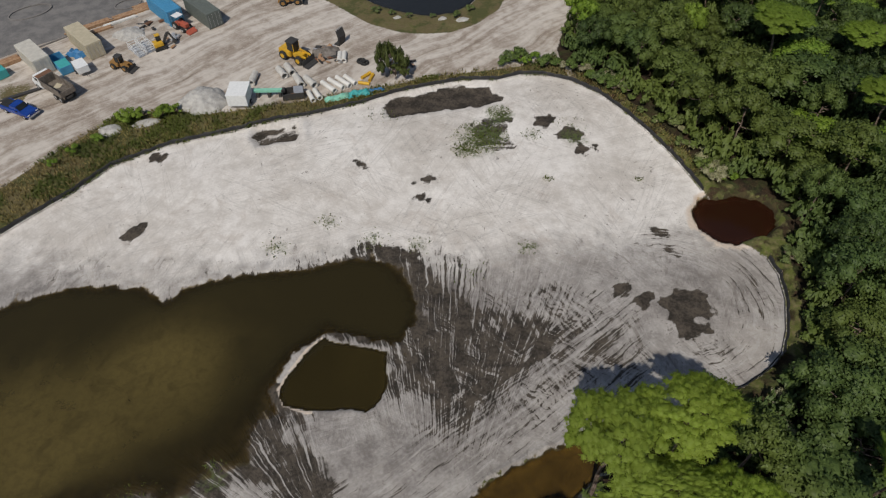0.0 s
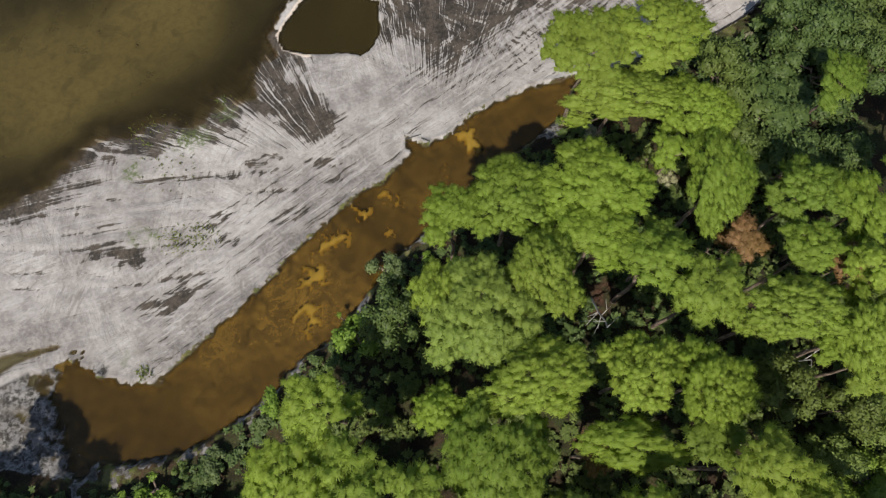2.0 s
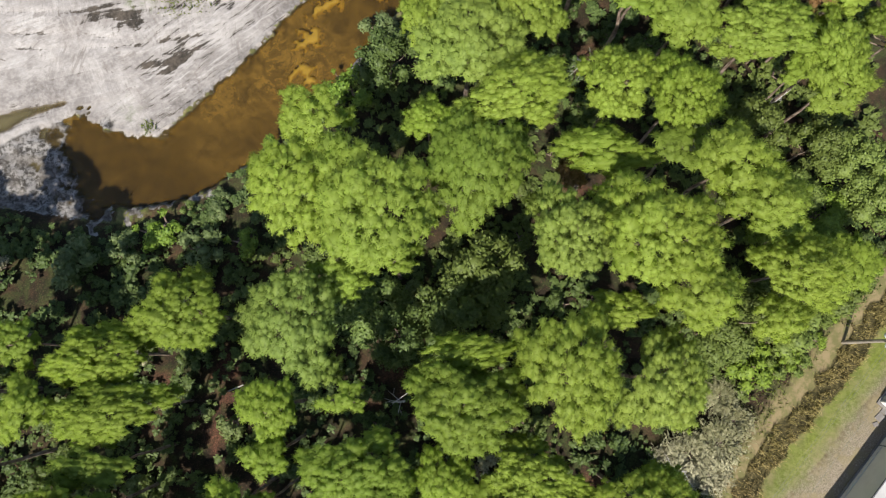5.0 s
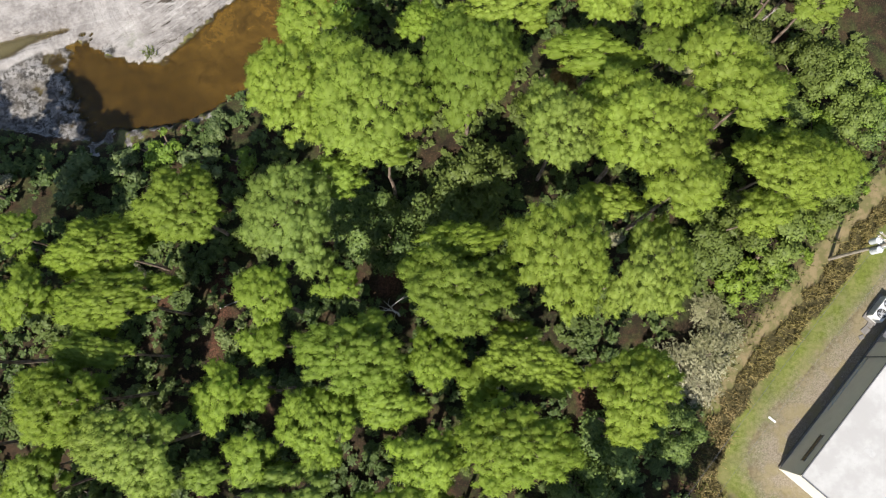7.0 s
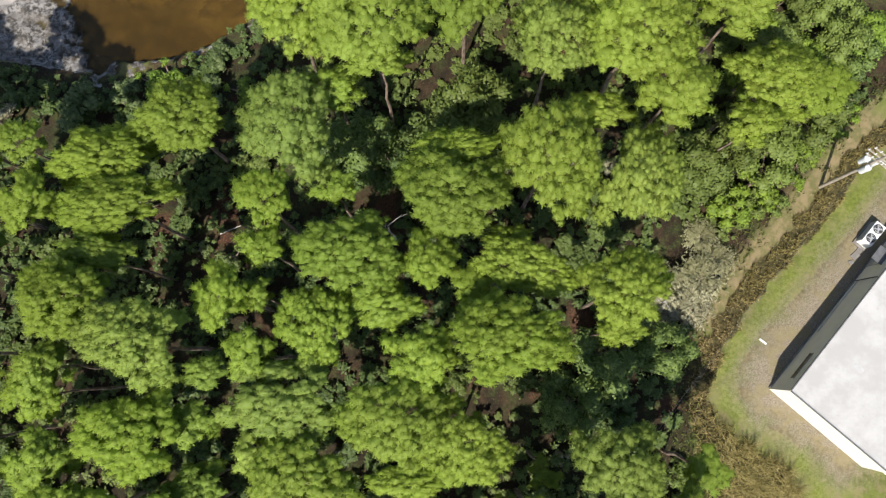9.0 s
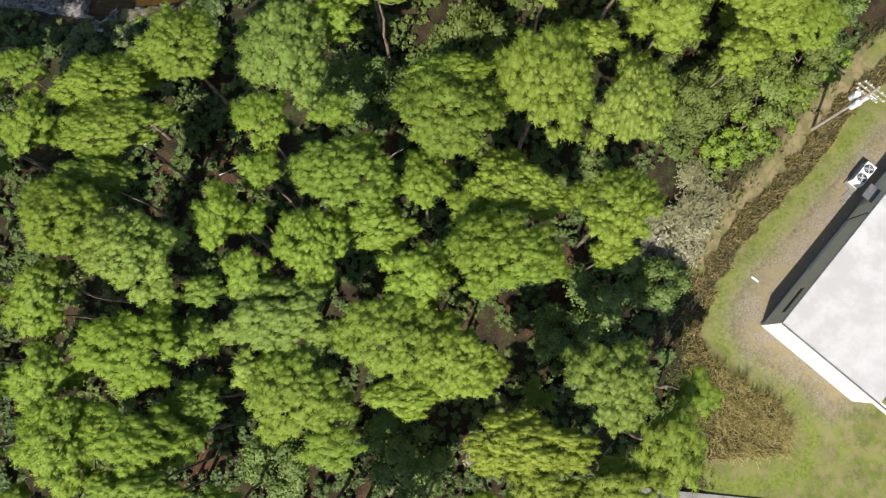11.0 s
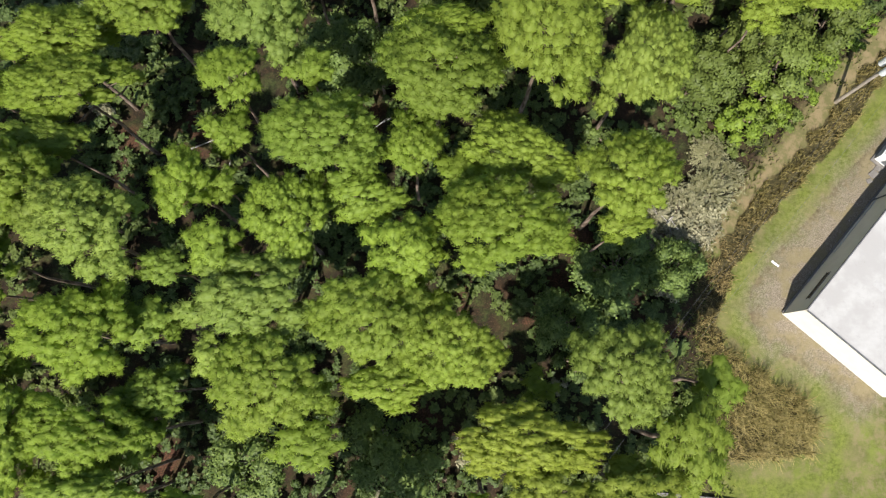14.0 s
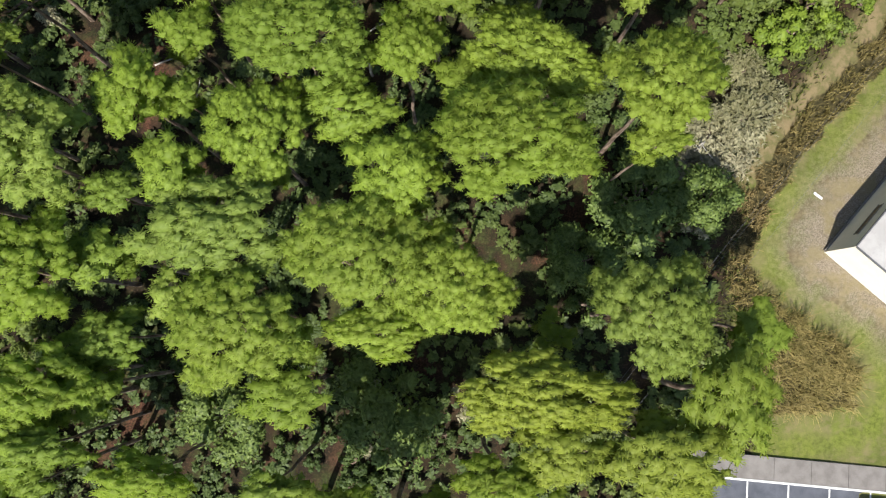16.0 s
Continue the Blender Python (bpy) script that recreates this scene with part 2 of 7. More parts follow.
gx, gy = axis(-78, -44, 37.5, 62, 0.25, 0.8), axis(-62, -12, 50, 112, 0.25, 0.7)
GX, GY = np.meshgrid(gx, gy)
X, Y = GX.ravel(), GY.ravel()
wob = (fbm(X * 0.9, Y * 0.9, 3) - 0.5)
d_pond, d_basin, d_ditch, d_pool = sdf(POND, X, Y), sdf(BASIN, X, Y), sdf(DITCH, X, Y), sdf(POOL, X, Y)
d_sand, d_forest, d_pad = sdf(SAND, X, Y), sdf(FOREST, X, Y), sdf(PAD, X, Y)
d_up, d_pit, d_box, d_chan = sdf(UP_POND, X, Y), sdf(PIT, X, Y), sdf(BOX_PIT, X, Y), sdf(CHANNEL, X, Y)
wob2 = fbm(X * 2.3, Y * 2.3, 8) - 0.5
west_end = smooth(-27 - X, 0, 4)
d_pond, d_ditch, d_pool = d_pond + 1.3 * wob + 0.6 * wob2, d_ditch + (0.9 + 2.6 * west_end) * wob + (0.7 + 1.2 * west_end) * wob2, d_pool + 1.2 * wob + 0.5 * wob2
d_wet = np.minimum(np.minimum(d_pond, d_basin), np.minimum(d_ditch, d_pool))

rough_end = smooth(-28.5 - X - 0.45 * (Y + 4) + 3 * wob, -1.5, 2.0) * smooth(-2.6 - Y + 3 * wob, -1.0, 1.2) * smooth(-d_sand, -1, 0.5) * smooth(d_chan, 0, 1.5)
rough_end = np.maximum(rough_end, 0.9 * smooth(1.6 - np.abs(d_ditch) + 2 * wob, -0.5, 0.8) * (dist_line(BANK_FAR, X, Y) < 2.5))
# wheel tracks across the sand, a clod or two beside them, and thin green growth
TRACKS = [([(-60, 14.3), (-42.1, 14.9), (-36.7, 15.1), (-32.3, 15.2), (-26.9, 15.5), (-20.4, 16.1), (-16.8, 16.6)], 0.30), ([(-60, 11.8), (-41.4, 12.3), (-34.3, 12.7), (-27.2, 13.2), (-20.1, 14.0), (-13.6, 14.5)], 0.16),
          ([(-60, 11.3), (-41.2, 11.7), (-34.1, 11.9), (-27.0, 12.3), (-19.8, 12.1)], 0.14), ([(-60, 9.8), (-40.8, 9.9), (-33.7, 9.9), (-26.7, 10.4), (-21.1, 10.9)], 0.26),
          ([(-60, 8.0), (-41, 8.3), (-34, 8.4), (-27, 8.5), (-20, 9.4)], 0.12), ([(-38.0, 13.0), (-37.2, 11.0), (-36.7, 9.4)], 0.16), ([(-36.4, 13.4), (-35.7, 11.8), (-35.2, 10.2)], 0.12),
          ([(-60, 5.6), (-42, 6.0), (-34, 6.1), (-28, 5.4)], 0.16), ([(-40, 4.4), (-34, 4.6), (-27, 4.9), (-20, 6.6)], 0.12)]
tracks = np.zeros_like(X)
for line, w in TRACKS:
    patchy = smooth(vnoise(X * 0.45, Y * 0.9, int(w * 900)), 0.25, 0.6)
    tracks = np.maximum(tracks, smooth(w + 0.14 - dist_line(line, X, Y + 0.25 * wob) + 0.35 * wob2, -0.06, 0.22) * (0.35 + 0.6 * patchy))
for cx, cy, cr in ((-30.9, 13.2, 0.5), (-24.9, 13.7, 0.65), (-22.2, 13.9, 0.6), (-26.7, 15.4, 0.45), (-23.3, 15.8, 0.55), (-20.4, 16.0, 0.6), (-21.2, 11.7, 0.8), (-19.5, 9.2, 0.7),
                   (-14.9, 11.4, 0.8), (-10.4, 15.5, 0.7), (-11.3, 17.4, 0.8), (-17.3, 17.0, 1.1), (-16.4, 17.9, 0.7), (-13.8, 12.4, 0.7), (-31.3, 11.2, 0.9)):
    tracks = np.maximum(tracks, smooth(cr - np.hypot((X - cx) * 0.55, (Y - cy) * 1.3) + 1.3 * wob2, -0.1, 0.25))
algae = np.zeros_like(X)
for cx, cy, cr in ((-29.6, 16.3, 1.0), (-26.9, 9.8, 0.9), (-28.5, 9.7, 0.7), (-25.0, 19.8, 1.3), (-23.5, 20.2, 1.2), (-21.3, 22.9, 1.0), (-27.6, -1.3, 0.7), (-9.9, 5.0, 0.6), (4.8, 69.8, 3.2), (7.2, 74.3, 2.0), (3.0, 67.2, 1.6), (17.0, 69.8, 1.8), (-14.5, 54.6, 0.7), (-20, 50.6, 0.8), (-8.8, 51.9, 0.8), (-3.4, 50.9, 0.7),
                   (9.4, 50, 0.7), (11.5, 70, 0.8), (2.5, 46.5, 0.7), (-6.2, 42.5, 2.0), (-8.5, 44.5, 1.2)):
    algae = np.maximum(algae, smooth(cr - np.hypot(X - cx, Y - cy) + 2.6 * wob2, -0.3, 0.9))
# how wet and dark the mud is
wet = np.zeros_like(X)
for outline in MUD:
    wet = np.maximum(wet, smooth(-sdf(outline, X, Y) + 2.2 * wob, -0.9, 1.3))
for sx, sy, sr in SPOTS:
    wet = np.maximum(wet, smooth(sr - np.hypot((X - sx) * 0.8, Y - sy) + 2.6 * wob, -0.2, 0.8) * 0.95)
wet = np.maximum(wet, smooth(-d_pit + wob, -0.3, 0.4))
wet = np.maximum(wet, smooth(-d_box + wob, -0.2, 0.4) * 0.75)
wet = np.maximum(wet, smooth(-sdf(WEEDY, X, Y) + 3.0 * wob, -0.2, 1.2) * 0.72)
wet = np.maximum(wet, smooth(-d_chan + wob, -0.6, 0.6) * 0.6)
shore = np.where((X > -6) & (X < 14) & (Y > 26), 0.0, smooth(0.7 - d_pond + 1.2 * wob, -0.5, 0.8) * 0.8)
wet = np.maximum(wet, shore)
wet = np.maximum(wet, 0.42 * smooth(3.5 - np.hypot(X - 1, (Y - 44) * 0.5) + 3 * wob, -2.5, 2))     # damp ground north of the fan
wet = np.maximum(wet, 0.36 * smooth(7.5 - np.hypot((X - 17) * 0.6, Y - 38) + 3 * wob, -2.5, 3))
wet = np.maximum(wet, 0.06 * smooth(14 - dist_line(BANK[1:], X, Y), -3, 8))

band = smooth(2.3 - dist_line([(-9, 49.6), (-5.2, 48.2), (-2.2, 44.2), (0.5, 41.2), (3.5, 39.6), (7, 38.9), (10, 38.2)], X, Y) + 1.8 * wob, -0.6, 0.8)
band = np.maximum(band, 0.9 * smooth(0.8 - dist_line([(-14, 39.0), (-9.5, 38.2), (-6, 37.4), (-5.2, 34.5), (-5.4, 31.5)], X, Y) + 1.2 * wob, -0.4, 0.6))
wet = np.maximum(wet, 0.95 * band)
wet = np.maximum(wet, 0.85 * smooth(3.6 - np.hypot((X + 3.6), (Y - 37.5) * 0.7) + 2 * wob, -0.5, 1.5))
south = (Y < 33) & (X < -8)
wet = np.maximum(wet, np.where(south, np.maximum(0.55 * smooth(5.5 - d_pond + 3 * wob, 0, 5.5), 0.95 * smooth(5.2 - d_pond + 5 * wob, -1.0, 4.4)), 0))
wet = np.maximum(wet, 0.6 * tracks)

# heights
pad = smooth(-d_pad, -7, 1.5)
z = -0.95 + 0.95 * pad + 0.25 * (fbm(X * 0.12, Y * 0.12, 9) - 0.5)
sandz = -1.9 + 0.6 * smooth(d_wet, 0, 22) + 0.10 * (fbm(X * 0.35, Y * 0.35, 21) - 0.5) + 0.07 * (fbm(X * 1.5, Y * 1.5, 5) - 0.5) - 0.06 * wet
sandz += rough_end * (0.7 * (fbm(X * 0.55, Y * 0.55, 31) - 0.42) + 0.75 * (fbm(X * 1.5, Y * 1.5, 32) - 0.5))
k = smooth(-d_sand, -1.0, 0.6)
z = z * (1 - k) + sandz * k


def dig(zz, d, floor, bank):
    """Lower the ground to floor inside an outline, with a bank of that width."""
    kk = smooth(-d + 0.5 * wob, -bank * 0.35, bank)
    return zz * (1 - kk) + np.minimum(zz, floor) * kk


bar = np.exp(-((X + 41 + 0.5 * (Y - 30)) * 0.055) ** 2 - ((Y - 30) * 0.13) ** 2)
z = dig(z, d_pond, -2.2 - 0.75 * (1 - 0.8 * bar) * (0.6 + 0.6 * fbm(X * 0.09 + 4, Y * 0.13, 40)) - 0.35 * smooth(Y, 34, 42), 2.2 + 5.5 * smooth(34 - Y, 0, 6))
z = dig(z, d_basin, -3.2, 0.5)
z = dig(z, d_ditch, -2.75 - 0.35 * fbm(X * 0.3, Y * 0.3, 61), 0.9)
z = dig(z, d_pool, -3.4, 1.2)
z = dig(z, d_pit, -1.75, 0.8)
z += 0.28 * np.exp(-((d_box - 0.7) / 0.55) ** 2)
z = dig(z, d_box, -1.72, 0.6)
z = dig(z, d_chan, -2.12, 1.2)
z = dig(z, d_up, -3.0, 2.0)
swale = np.exp(-(dist_line(REED_LINE, X, Y) / 1.6) ** 2)
z -= 0.35 * swale

bars = np.zeros_like(X)
for bx, by, br in ((-11.3, 6.2, 1.2), (-11.9, 5.2, 0.9), (-10.5, 8.8, 1.0), (-8.8, 9.8, 0.9), (-7.2, 12.1, 0.7), (-6.3, 12.4, 0.6), (-11.8, 2.6, 0.8), (-10.7, 2.0, 0.9), (-11.7, 0.9, 0.7),
                   (-4.8, 13.8, 0.8), (-3.9, 12.9, 0.6), (-4.7, 10.3, 0.4), (2.9, 20.2, 1.0), (3.7, 19.0, 0.9), (-12.9, 2.2, 0.5), (-9.6, 9.4, 0.6), (0.6, 16.6, 0.5)):
    bars = np.maximum(bars, smooth(br - np.hypot(X - bx, Y - by) + 2.4 * wob2 + 1.6 * (fbm(X * 3.7, Y * 3.7, 78) - 0.5), -0.05, 0.22))
z = np.where(d_ditch < 0, z * (1 - bars) + (WATER - 0.07) * bars, z)          # banks of weed just below the ditch's surface

# directions in which the ground was dragged and driven: across, along and how strongly
flows = {}


def flow(name, u, v, w):
    flows[name] = np.stack([u, v, np.clip(w, 0, 1)], 1).astype(np.float32)


on_sand = smooth(-d_sand, -0.3, 0.5)
bx, by = X + 1.0, Y - 14.0
ang, rad = np.arctan2(bx, by), np.hypot(bx, by)
flow("drag_fan", ang * 24 + 0.35 * wob, rad, on_sand * smooth(Y + 0.25 * X, 24, 28) * smooth(53 - Y + 4 * wob, 0, 7) * smooth(0.62 - np.abs(ang + 0.0), 0, 0.25))
ux, uy = 0.775, 0.632
d_line = (X + 7) * -uy + (Y - 14.5) * ux                       # distance from the ditch's bank line
flow("drag_bank", d_line + 0.02 * (X + 7) + 0.3 * wob, X * ux + Y * uy, on_sand * smooth(9.5 - d_line + 3 * wob, 0, 3.5) * smooth(X, -30, -24) * smooth(23 - X, 0, 6))
flow("drag_west", Y + 0.02 * X + 0.004 * X * X + 0.3 * wob, X, on_sand * smooth(18.6 - Y + 2 * wob, 0, 1.5) * smooth(Y, -4.5, -2) * 0.55 * smooth(-15 - X + 2 * wob + 0.3 * (Y - 12), 0, 5))
bx, by = X + 8.0, Y - 14.0
ang, rad = np.arctan2(by, bx), np.hypot(bx, by)
flow("drag_shore", ang * 16 + 0.4 * wob, rad, on_sand * smooth(rad, 4, 8) * smooth(-bx - 0.2 * by, 0, 3) * smooth(Y, 17.5, 19.5) * smooth(31.5 - Y, 0, 2))
bx, by = X - 25.0, (Y - 42.0)
rad_loop = np.hypot(bx, by)
flow("drag_loop", np.hypot(bx, by) + 0.35 * wob, np.arctan2(by, bx) * 9, on_sand * smooth(X + 0.2 * (Y - 42), 21, 26) * smooth(56 - Y, 0, 5) * smooth(rad_loop, 3.5, 7.5))
flow("drag_gully", X + 0.15 * Y + 0.5 * wob, Y, 0.8 * on_sand * smooth(Y - 0.05 * X, 38, 42) * smooth(4.5 - d_pond, 0, 3) * smooth(-5 - X, 0, 3))
flow("drag_north", Y - 0.35 * X + 0.006 * (X + 10) ** 2 + 2.0 * wob, X, on_sand * smooth(Y - 0.1 * X, 44, 50) * 0.35)

hatch = smooth(11 - np.hypot((X - 6) * 0.8, Y - 37) + 3 * wob, 0, 4) * on_sand
flow("drag_hatch", 0.62 * X + 0.78 * Y + 1.2 * wob, 0.78 * X - 0.62 * Y, 0.8 * hatch * smooth(vnoise(X * 0.35, Y * 0.35, 15), 0.35, 0.6))
flow("drag_skew", 0.93 * X + 0.36 * Y + 1.0 * wob, 0.36 * X - 0.93 * Y, 0.8 * hatch * smooth(vnoise(X * 0.3, Y * 0.3, 16), 0.4, 0.65))

furrow = np.zeros_like(X)
for seed, (name, freq) in enumerate((("drag_fan", 1.0), ("drag_bank", 1.0), ("drag_west", 0.6), ("drag_shore", 0.85), ("drag_loop", 0.7), ("drag_north", 0.4), ("drag_gully", 0.8), ("drag_hatch", 0.9), ("drag_skew", 0.9))):
    u, v, w = flows[name].T
    furrow += (fbm(u * freq, v * 0.09, 90 + seed, 2) - 0.5) * w
near_water = np.exp(-(np.minimum(d_pond, 0) / 4.0) ** 2)
z += furrow * (0.07 + 0.34 * near_water * smooth(5 - d_pond, 0, 5)) - 0.05 * tracks

# what covers the ground: soft edges, sharpened with grain by the material
soft = lambda d, w=1.0: np.clip(0.5 - d / (2 * w), 0, 1)
cover_a = np.stack([soft(np.minimum(d_sand, d_ditch - 0.1 + 4.5 * wob + 2.5 * wob2)), wet, soft(np.maximum(d_pad, -sdf(GRAVEL, X, Y) + 0.0)), smooth(Y + 0.35 * X, 30, 36) * (1 - smooth(X, 15, 22) * (Y < 86))], 1)
verge = VERGE + FENCE[::-1][6:] 
d_verge = np.minimum(sdf(verge, X, Y), np.maximum(sdf(UP_GRASS, X, Y), -d_up))
yard_green = smooth(3.0 - np.hypot((X + 63) * 0.6, Y - 80) + 3 * wob, -2, 2) * 0.55
grass = np.maximum(soft(d_verge, 0.8), yard_green)
cover_a[:, 2] = np.maximum(cover_a[:, 2], grass)
trail = smooth(1.5 - dist_line(TRAIL, X, Y) + 1.2 * wob, -1.2, 1.2)
cover_b = np.stack([soft(d_forest), soft(sdf(GRAVEL, X, Y) + 1.6 * wob, 2.4), soft(sdf(ASPHALT, X, Y)), np.maximum(trail, 0)], 1)
under = np.clip(WATER - z, 0, 2)
reedy = np.maximum(smooth(1.0 - dist_line(REED_LINE, X, Y) + wob, -0.3, 0.4), smooth(-sdf(REED_PATCH, X, Y) + wob, -0.4, 0.3))
greyed = np.maximum(0.85 * smooth(-Y - 2.0 + 2 * wob, -2, 3) * (X < -25), smooth(49.5 - Y + 0.12 * np.abs(X) + 7 * wob - 6 * smooth(-6 - X, 0, 30) * (Y > 40), -3, 5) * (0.68 + 0.9 * (fbm(X * 0.16, Y * 0.16, 55) - 0.3)) * (1 + 0.35 * smooth(15 - np.hypot(X - 1, Y - 36), 0, 9) + 0.25 * smooth(22 - Y, 0, 6)))
rim = np.exp(-(d_pool / 1.2) ** 2) * (X < 37.5) + 0.8 * np.exp(-((d_basin - 0.2) / 0.3) ** 2) * (X < -13)
rim = np.where(under > 0.0, 0, rim)
cover_a[:, 3] = np.where(d_ditch < 0, 2 * bars, cover_a[:, 3])
greyed = np.maximum(greyed, 0.8 * smooth(1.5 - np.abs(d_ditch), 0, 1) * (dist_line(BANK_FAR, X, Y) < 2))
cover_c = np.stack([under, reedy, np.clip(rim, 0, 1), greyed], 1)


d_reed = np.minimum(dist_line(REED_LINE, X, Y), np.maximum(sdf(REED_PATCH, X, Y), 0))
lush = np.exp(-((d_reed - 2.1 + 1.5 * wob) / 0.85) ** 2) * smooth(-d_pad, 0, 1)
STRAW = [(14.5, 3.9), (13.1, -8.8), (-17.6, -25.2), (-17, -28), (-17.5, -30.7), (-12.9, -36), (14.7, -34.5), (-2.7, -25.3), (-16, -14.8), (-22.3, -26.3), (-2.5, -24.2), (13, -37.7), (11, -40.7), (-11.8, -43.1), (-17.1, -52.1), (-19.1, -55.3), (2.2, -48.3), (27.5, 8.6)]
straw = np.zeros_like(X)
for sx, sy in STRAW:
    straw = np.maximum(straw, smooth(1.0 - np.hypot(X - sx, Y - sy) + 2.6 * wob + 2.0 * wob2, -0.5, 0.6))


def ground_material():
    m = Mat("ground", 0.92, 0, 0.12)
    a, b, c = m.attr("cover_a"), m.attr("cover_b"), m.attr("cover_c")
    sa, sb, sc = m.split(a.outputs["Vector"]), m.split(b.outputs["Vector"]), m.split(c.outputs["Vector"])
    dirt_m, trail_m = a.outputs["Alpha"], b.outputs["Alpha"]
    big, mid, fine, grit = m.noise(0.08, 4), m.noise(0.6, 4), m.noise(3.2, 4), m.noise(14, 3)
    edge = m.calc("MULTIPLY", m.calc("SUBTRACT", m.calc("ADD", m.calc("MULTIPLY", mid, 0.5), m.calc("MULTIPLY", fine, 0.5)), 0.5), 0.75)

    def sharp(v, w=0.05, k=1.0):
        return m.step(m.calc("ADD", v, m.calc("MULTIPLY", edge, k)), 0.5 - w, 0.5 + w)

    px, py = m.split(m.place())[0], m.split(m.place())[1]
    # streaks along the drag directions
    streak = None
    for i, (name, across, along) in enumerate((("drag_fan", 4.3, 0.10), ("drag_bank", 3.0, 0.16), ("drag_west", 1.7, 0.028), ("drag_shore", 3.0, 0.10), ("drag_loop", 2.6, 0.16), ("drag_north", 1.0, 0.08), ("drag_gully", 1.5, 0.2), ("drag_hatch", 2.6, 0.16), ("drag_skew", 2.2, 0.16))):
        s = m.split(m.attr(name).outputs["Vector"])
        n = m.noise(1.0, 6, m.join(m.calc("MULTIPLY", s[0], across), m.calc("MULTIPLY", s[1], along), i * 7.3), 0.68, 0.1)
        v = m.calc("MULTIPLY", m.calc("SUBTRACT", n, 0.5), s[2])
        streak = v if streak is None else m.calc("ADD", streak, v)
    # short wheel and bucket marks that cross each other, patch by patch
    warp = m.join(m.calc("ADD", px, m.calc("MULTIPLY", m.noise(0.4, 2), 4.0)), m.calc("ADD", py, m.calc("MULTIPLY", m.noise(0.37, 2), 4.0)))
    cross = None
    for scale, turn, fine_x, long_y in ((0.17, 1.5, 2.4, 0.22), (0.26, 2.6, 3.2, 0.30)):
        q = m.split(m.spin(m.place(), m.calc("MULTIPLY", m.calc("SUBTRACT", m.patch(scale, warp), 0.45), turn)))
        n = m.calc("SUBTRACT", m.noise(1.0, 4, m.join(m.calc("MULTIPLY", q[0], fine_x), m.calc("MULTIPLY", q[1], long_y), scale * 40), 0.6), 0.5)
        cross = n if cross is None else m.calc("ADD", cross, n)
    cross = m.calc("MULTIPLY", cross, m.calc("MULTIPLY", m.step(m.noise(0.13, 3), 0.36, 0.6, 0.15, 1.0), m.step(c.outputs["Alpha"], 0.0, 0.5, 0.45, 1.0)))
    # white sand, with damp and dark mud between the ridges
    tone = m.calc("ADD", m.calc("MULTIPLY", big, 0.5), m.calc("ADD", m.calc("MULTIPLY", mid, 0.3), m.calc("MULTIPLY", fine, 0.2)))
    sand = m.mix(m.step(tone, 0.36, 0.62), (0.545, 0.50, 0.455), (0.79, 0.75, 0.71))
    sand = m.mix(m.step(m.noise(0.3, 6, None, 0.7, 0.5), 0.52, 0.7, 0, 0.45), sand, (0.43, 0.365, 0.315))
    grey = m.mix(m.step(m.calc("ADD", m.calc("MULTIPLY", mid, 0.6), m.calc("MULTIPLY", fine, 0.4)), 0.36, 0.64), (0.150, 0.133, 0.125), (0.295, 0.272, 0.258))
    sand = m.mix(m.calc("MULTIPLY", c.outputs["Alpha"], 0.8), sand, grey)
    sand = m.mix(m.step(streak, 0.02, 0.15, 0, 0.6), sand, (0.48, 0.452, 0.43))
    sand = m.mix(m.step(cross, 0.07, 0.2, 0, 0.14), sand, (0.66, 0.62, 0.585))
    sand = m.mix(m.step(cross, -0.08, -0.19, 0, 0.55), sand, (0.19, 0.165, 0.15))
    sand = m.mix(m.step(streak, -0.055, -0.17, 0, 0.6), sand, (0.17, 0.15, 0.14))
    for turn, seed, wide in ((0.5, 3.0, 0.45), (1.25, 11.0, 0.55), (-0.45, 23.0, 0.5), (-1.1, 37.0, 0.6)):
        q = m.split(m.spin(m.place(), turn))
        n = m.noise(1.0, 2, m.join(m.calc("MULTIPLY", q[0], wide), m.calc("MULTIPLY", q[1], 0.035), seed), 0.5, 0.5)
        rut = m.calc("MAXIMUM", m.step(m.calc("ABSOLUTE", m.calc("SUBTRACT", n, 0.47)), 0.016, 0.006), m.step(m.calc("ABSOLUTE", m.calc("SUBTRACT", n, 0.56)), 0.014, 0.005))
        rut = m.calc("MULTIPLY", rut, m.calc("MULTIPLY", m.step(m.noise(0.09, 3, m.join(px, py, seed)), 0.44, 0.56), m.step(fine, 0.40, 0.60, 0.03, 0.32)))
        sand = m.mix(rut, sand, (0.27, 0.245, 0.225))
    clods = m.step(m.noise(2.1, 2, None, 0.5, 1.2), 0.68, 0.74)
    sand = m.mix(m.calc("MULTIPLY", clods, m.step(sa[1], 0.1, 0.25, 0, 0.75)), sand, (0.10, 0.085, 0.075))
    specks = m.calc("MULTIPLY", m.step(m.noise(1.3, 3, None, 0.6, 0.6), 0.66, 0.71), m.step(m.noise(0.11, 2), 0.40, 0.55))
    sand = m.mix(m.calc("MULTIPLY", specks, 0.7), sand, (0.13, 0.11, 0.095))
    mud = m.mix(m.step(m.calc("ADD", m.calc("MULTIPLY", fine, 0.5), m.calc("MULTIPLY", mid, 0.5)), 0.38, 0.62), (0.030, 0.026, 0.022), (0.088, 0.072, 0.060))
    mud = m.mix(m.step(m.calc("ADD", streak, m.calc("MULTIPLY", cross, 0.4)), 0.0, 0.14, 0, 0.32), mud, (0.15, 0.13, 0.115))
    drag = m.calc("ADD", m.calc("MULTIPLY", streak, 4.2), m.calc("MULTIPLY", cross, 0.7))
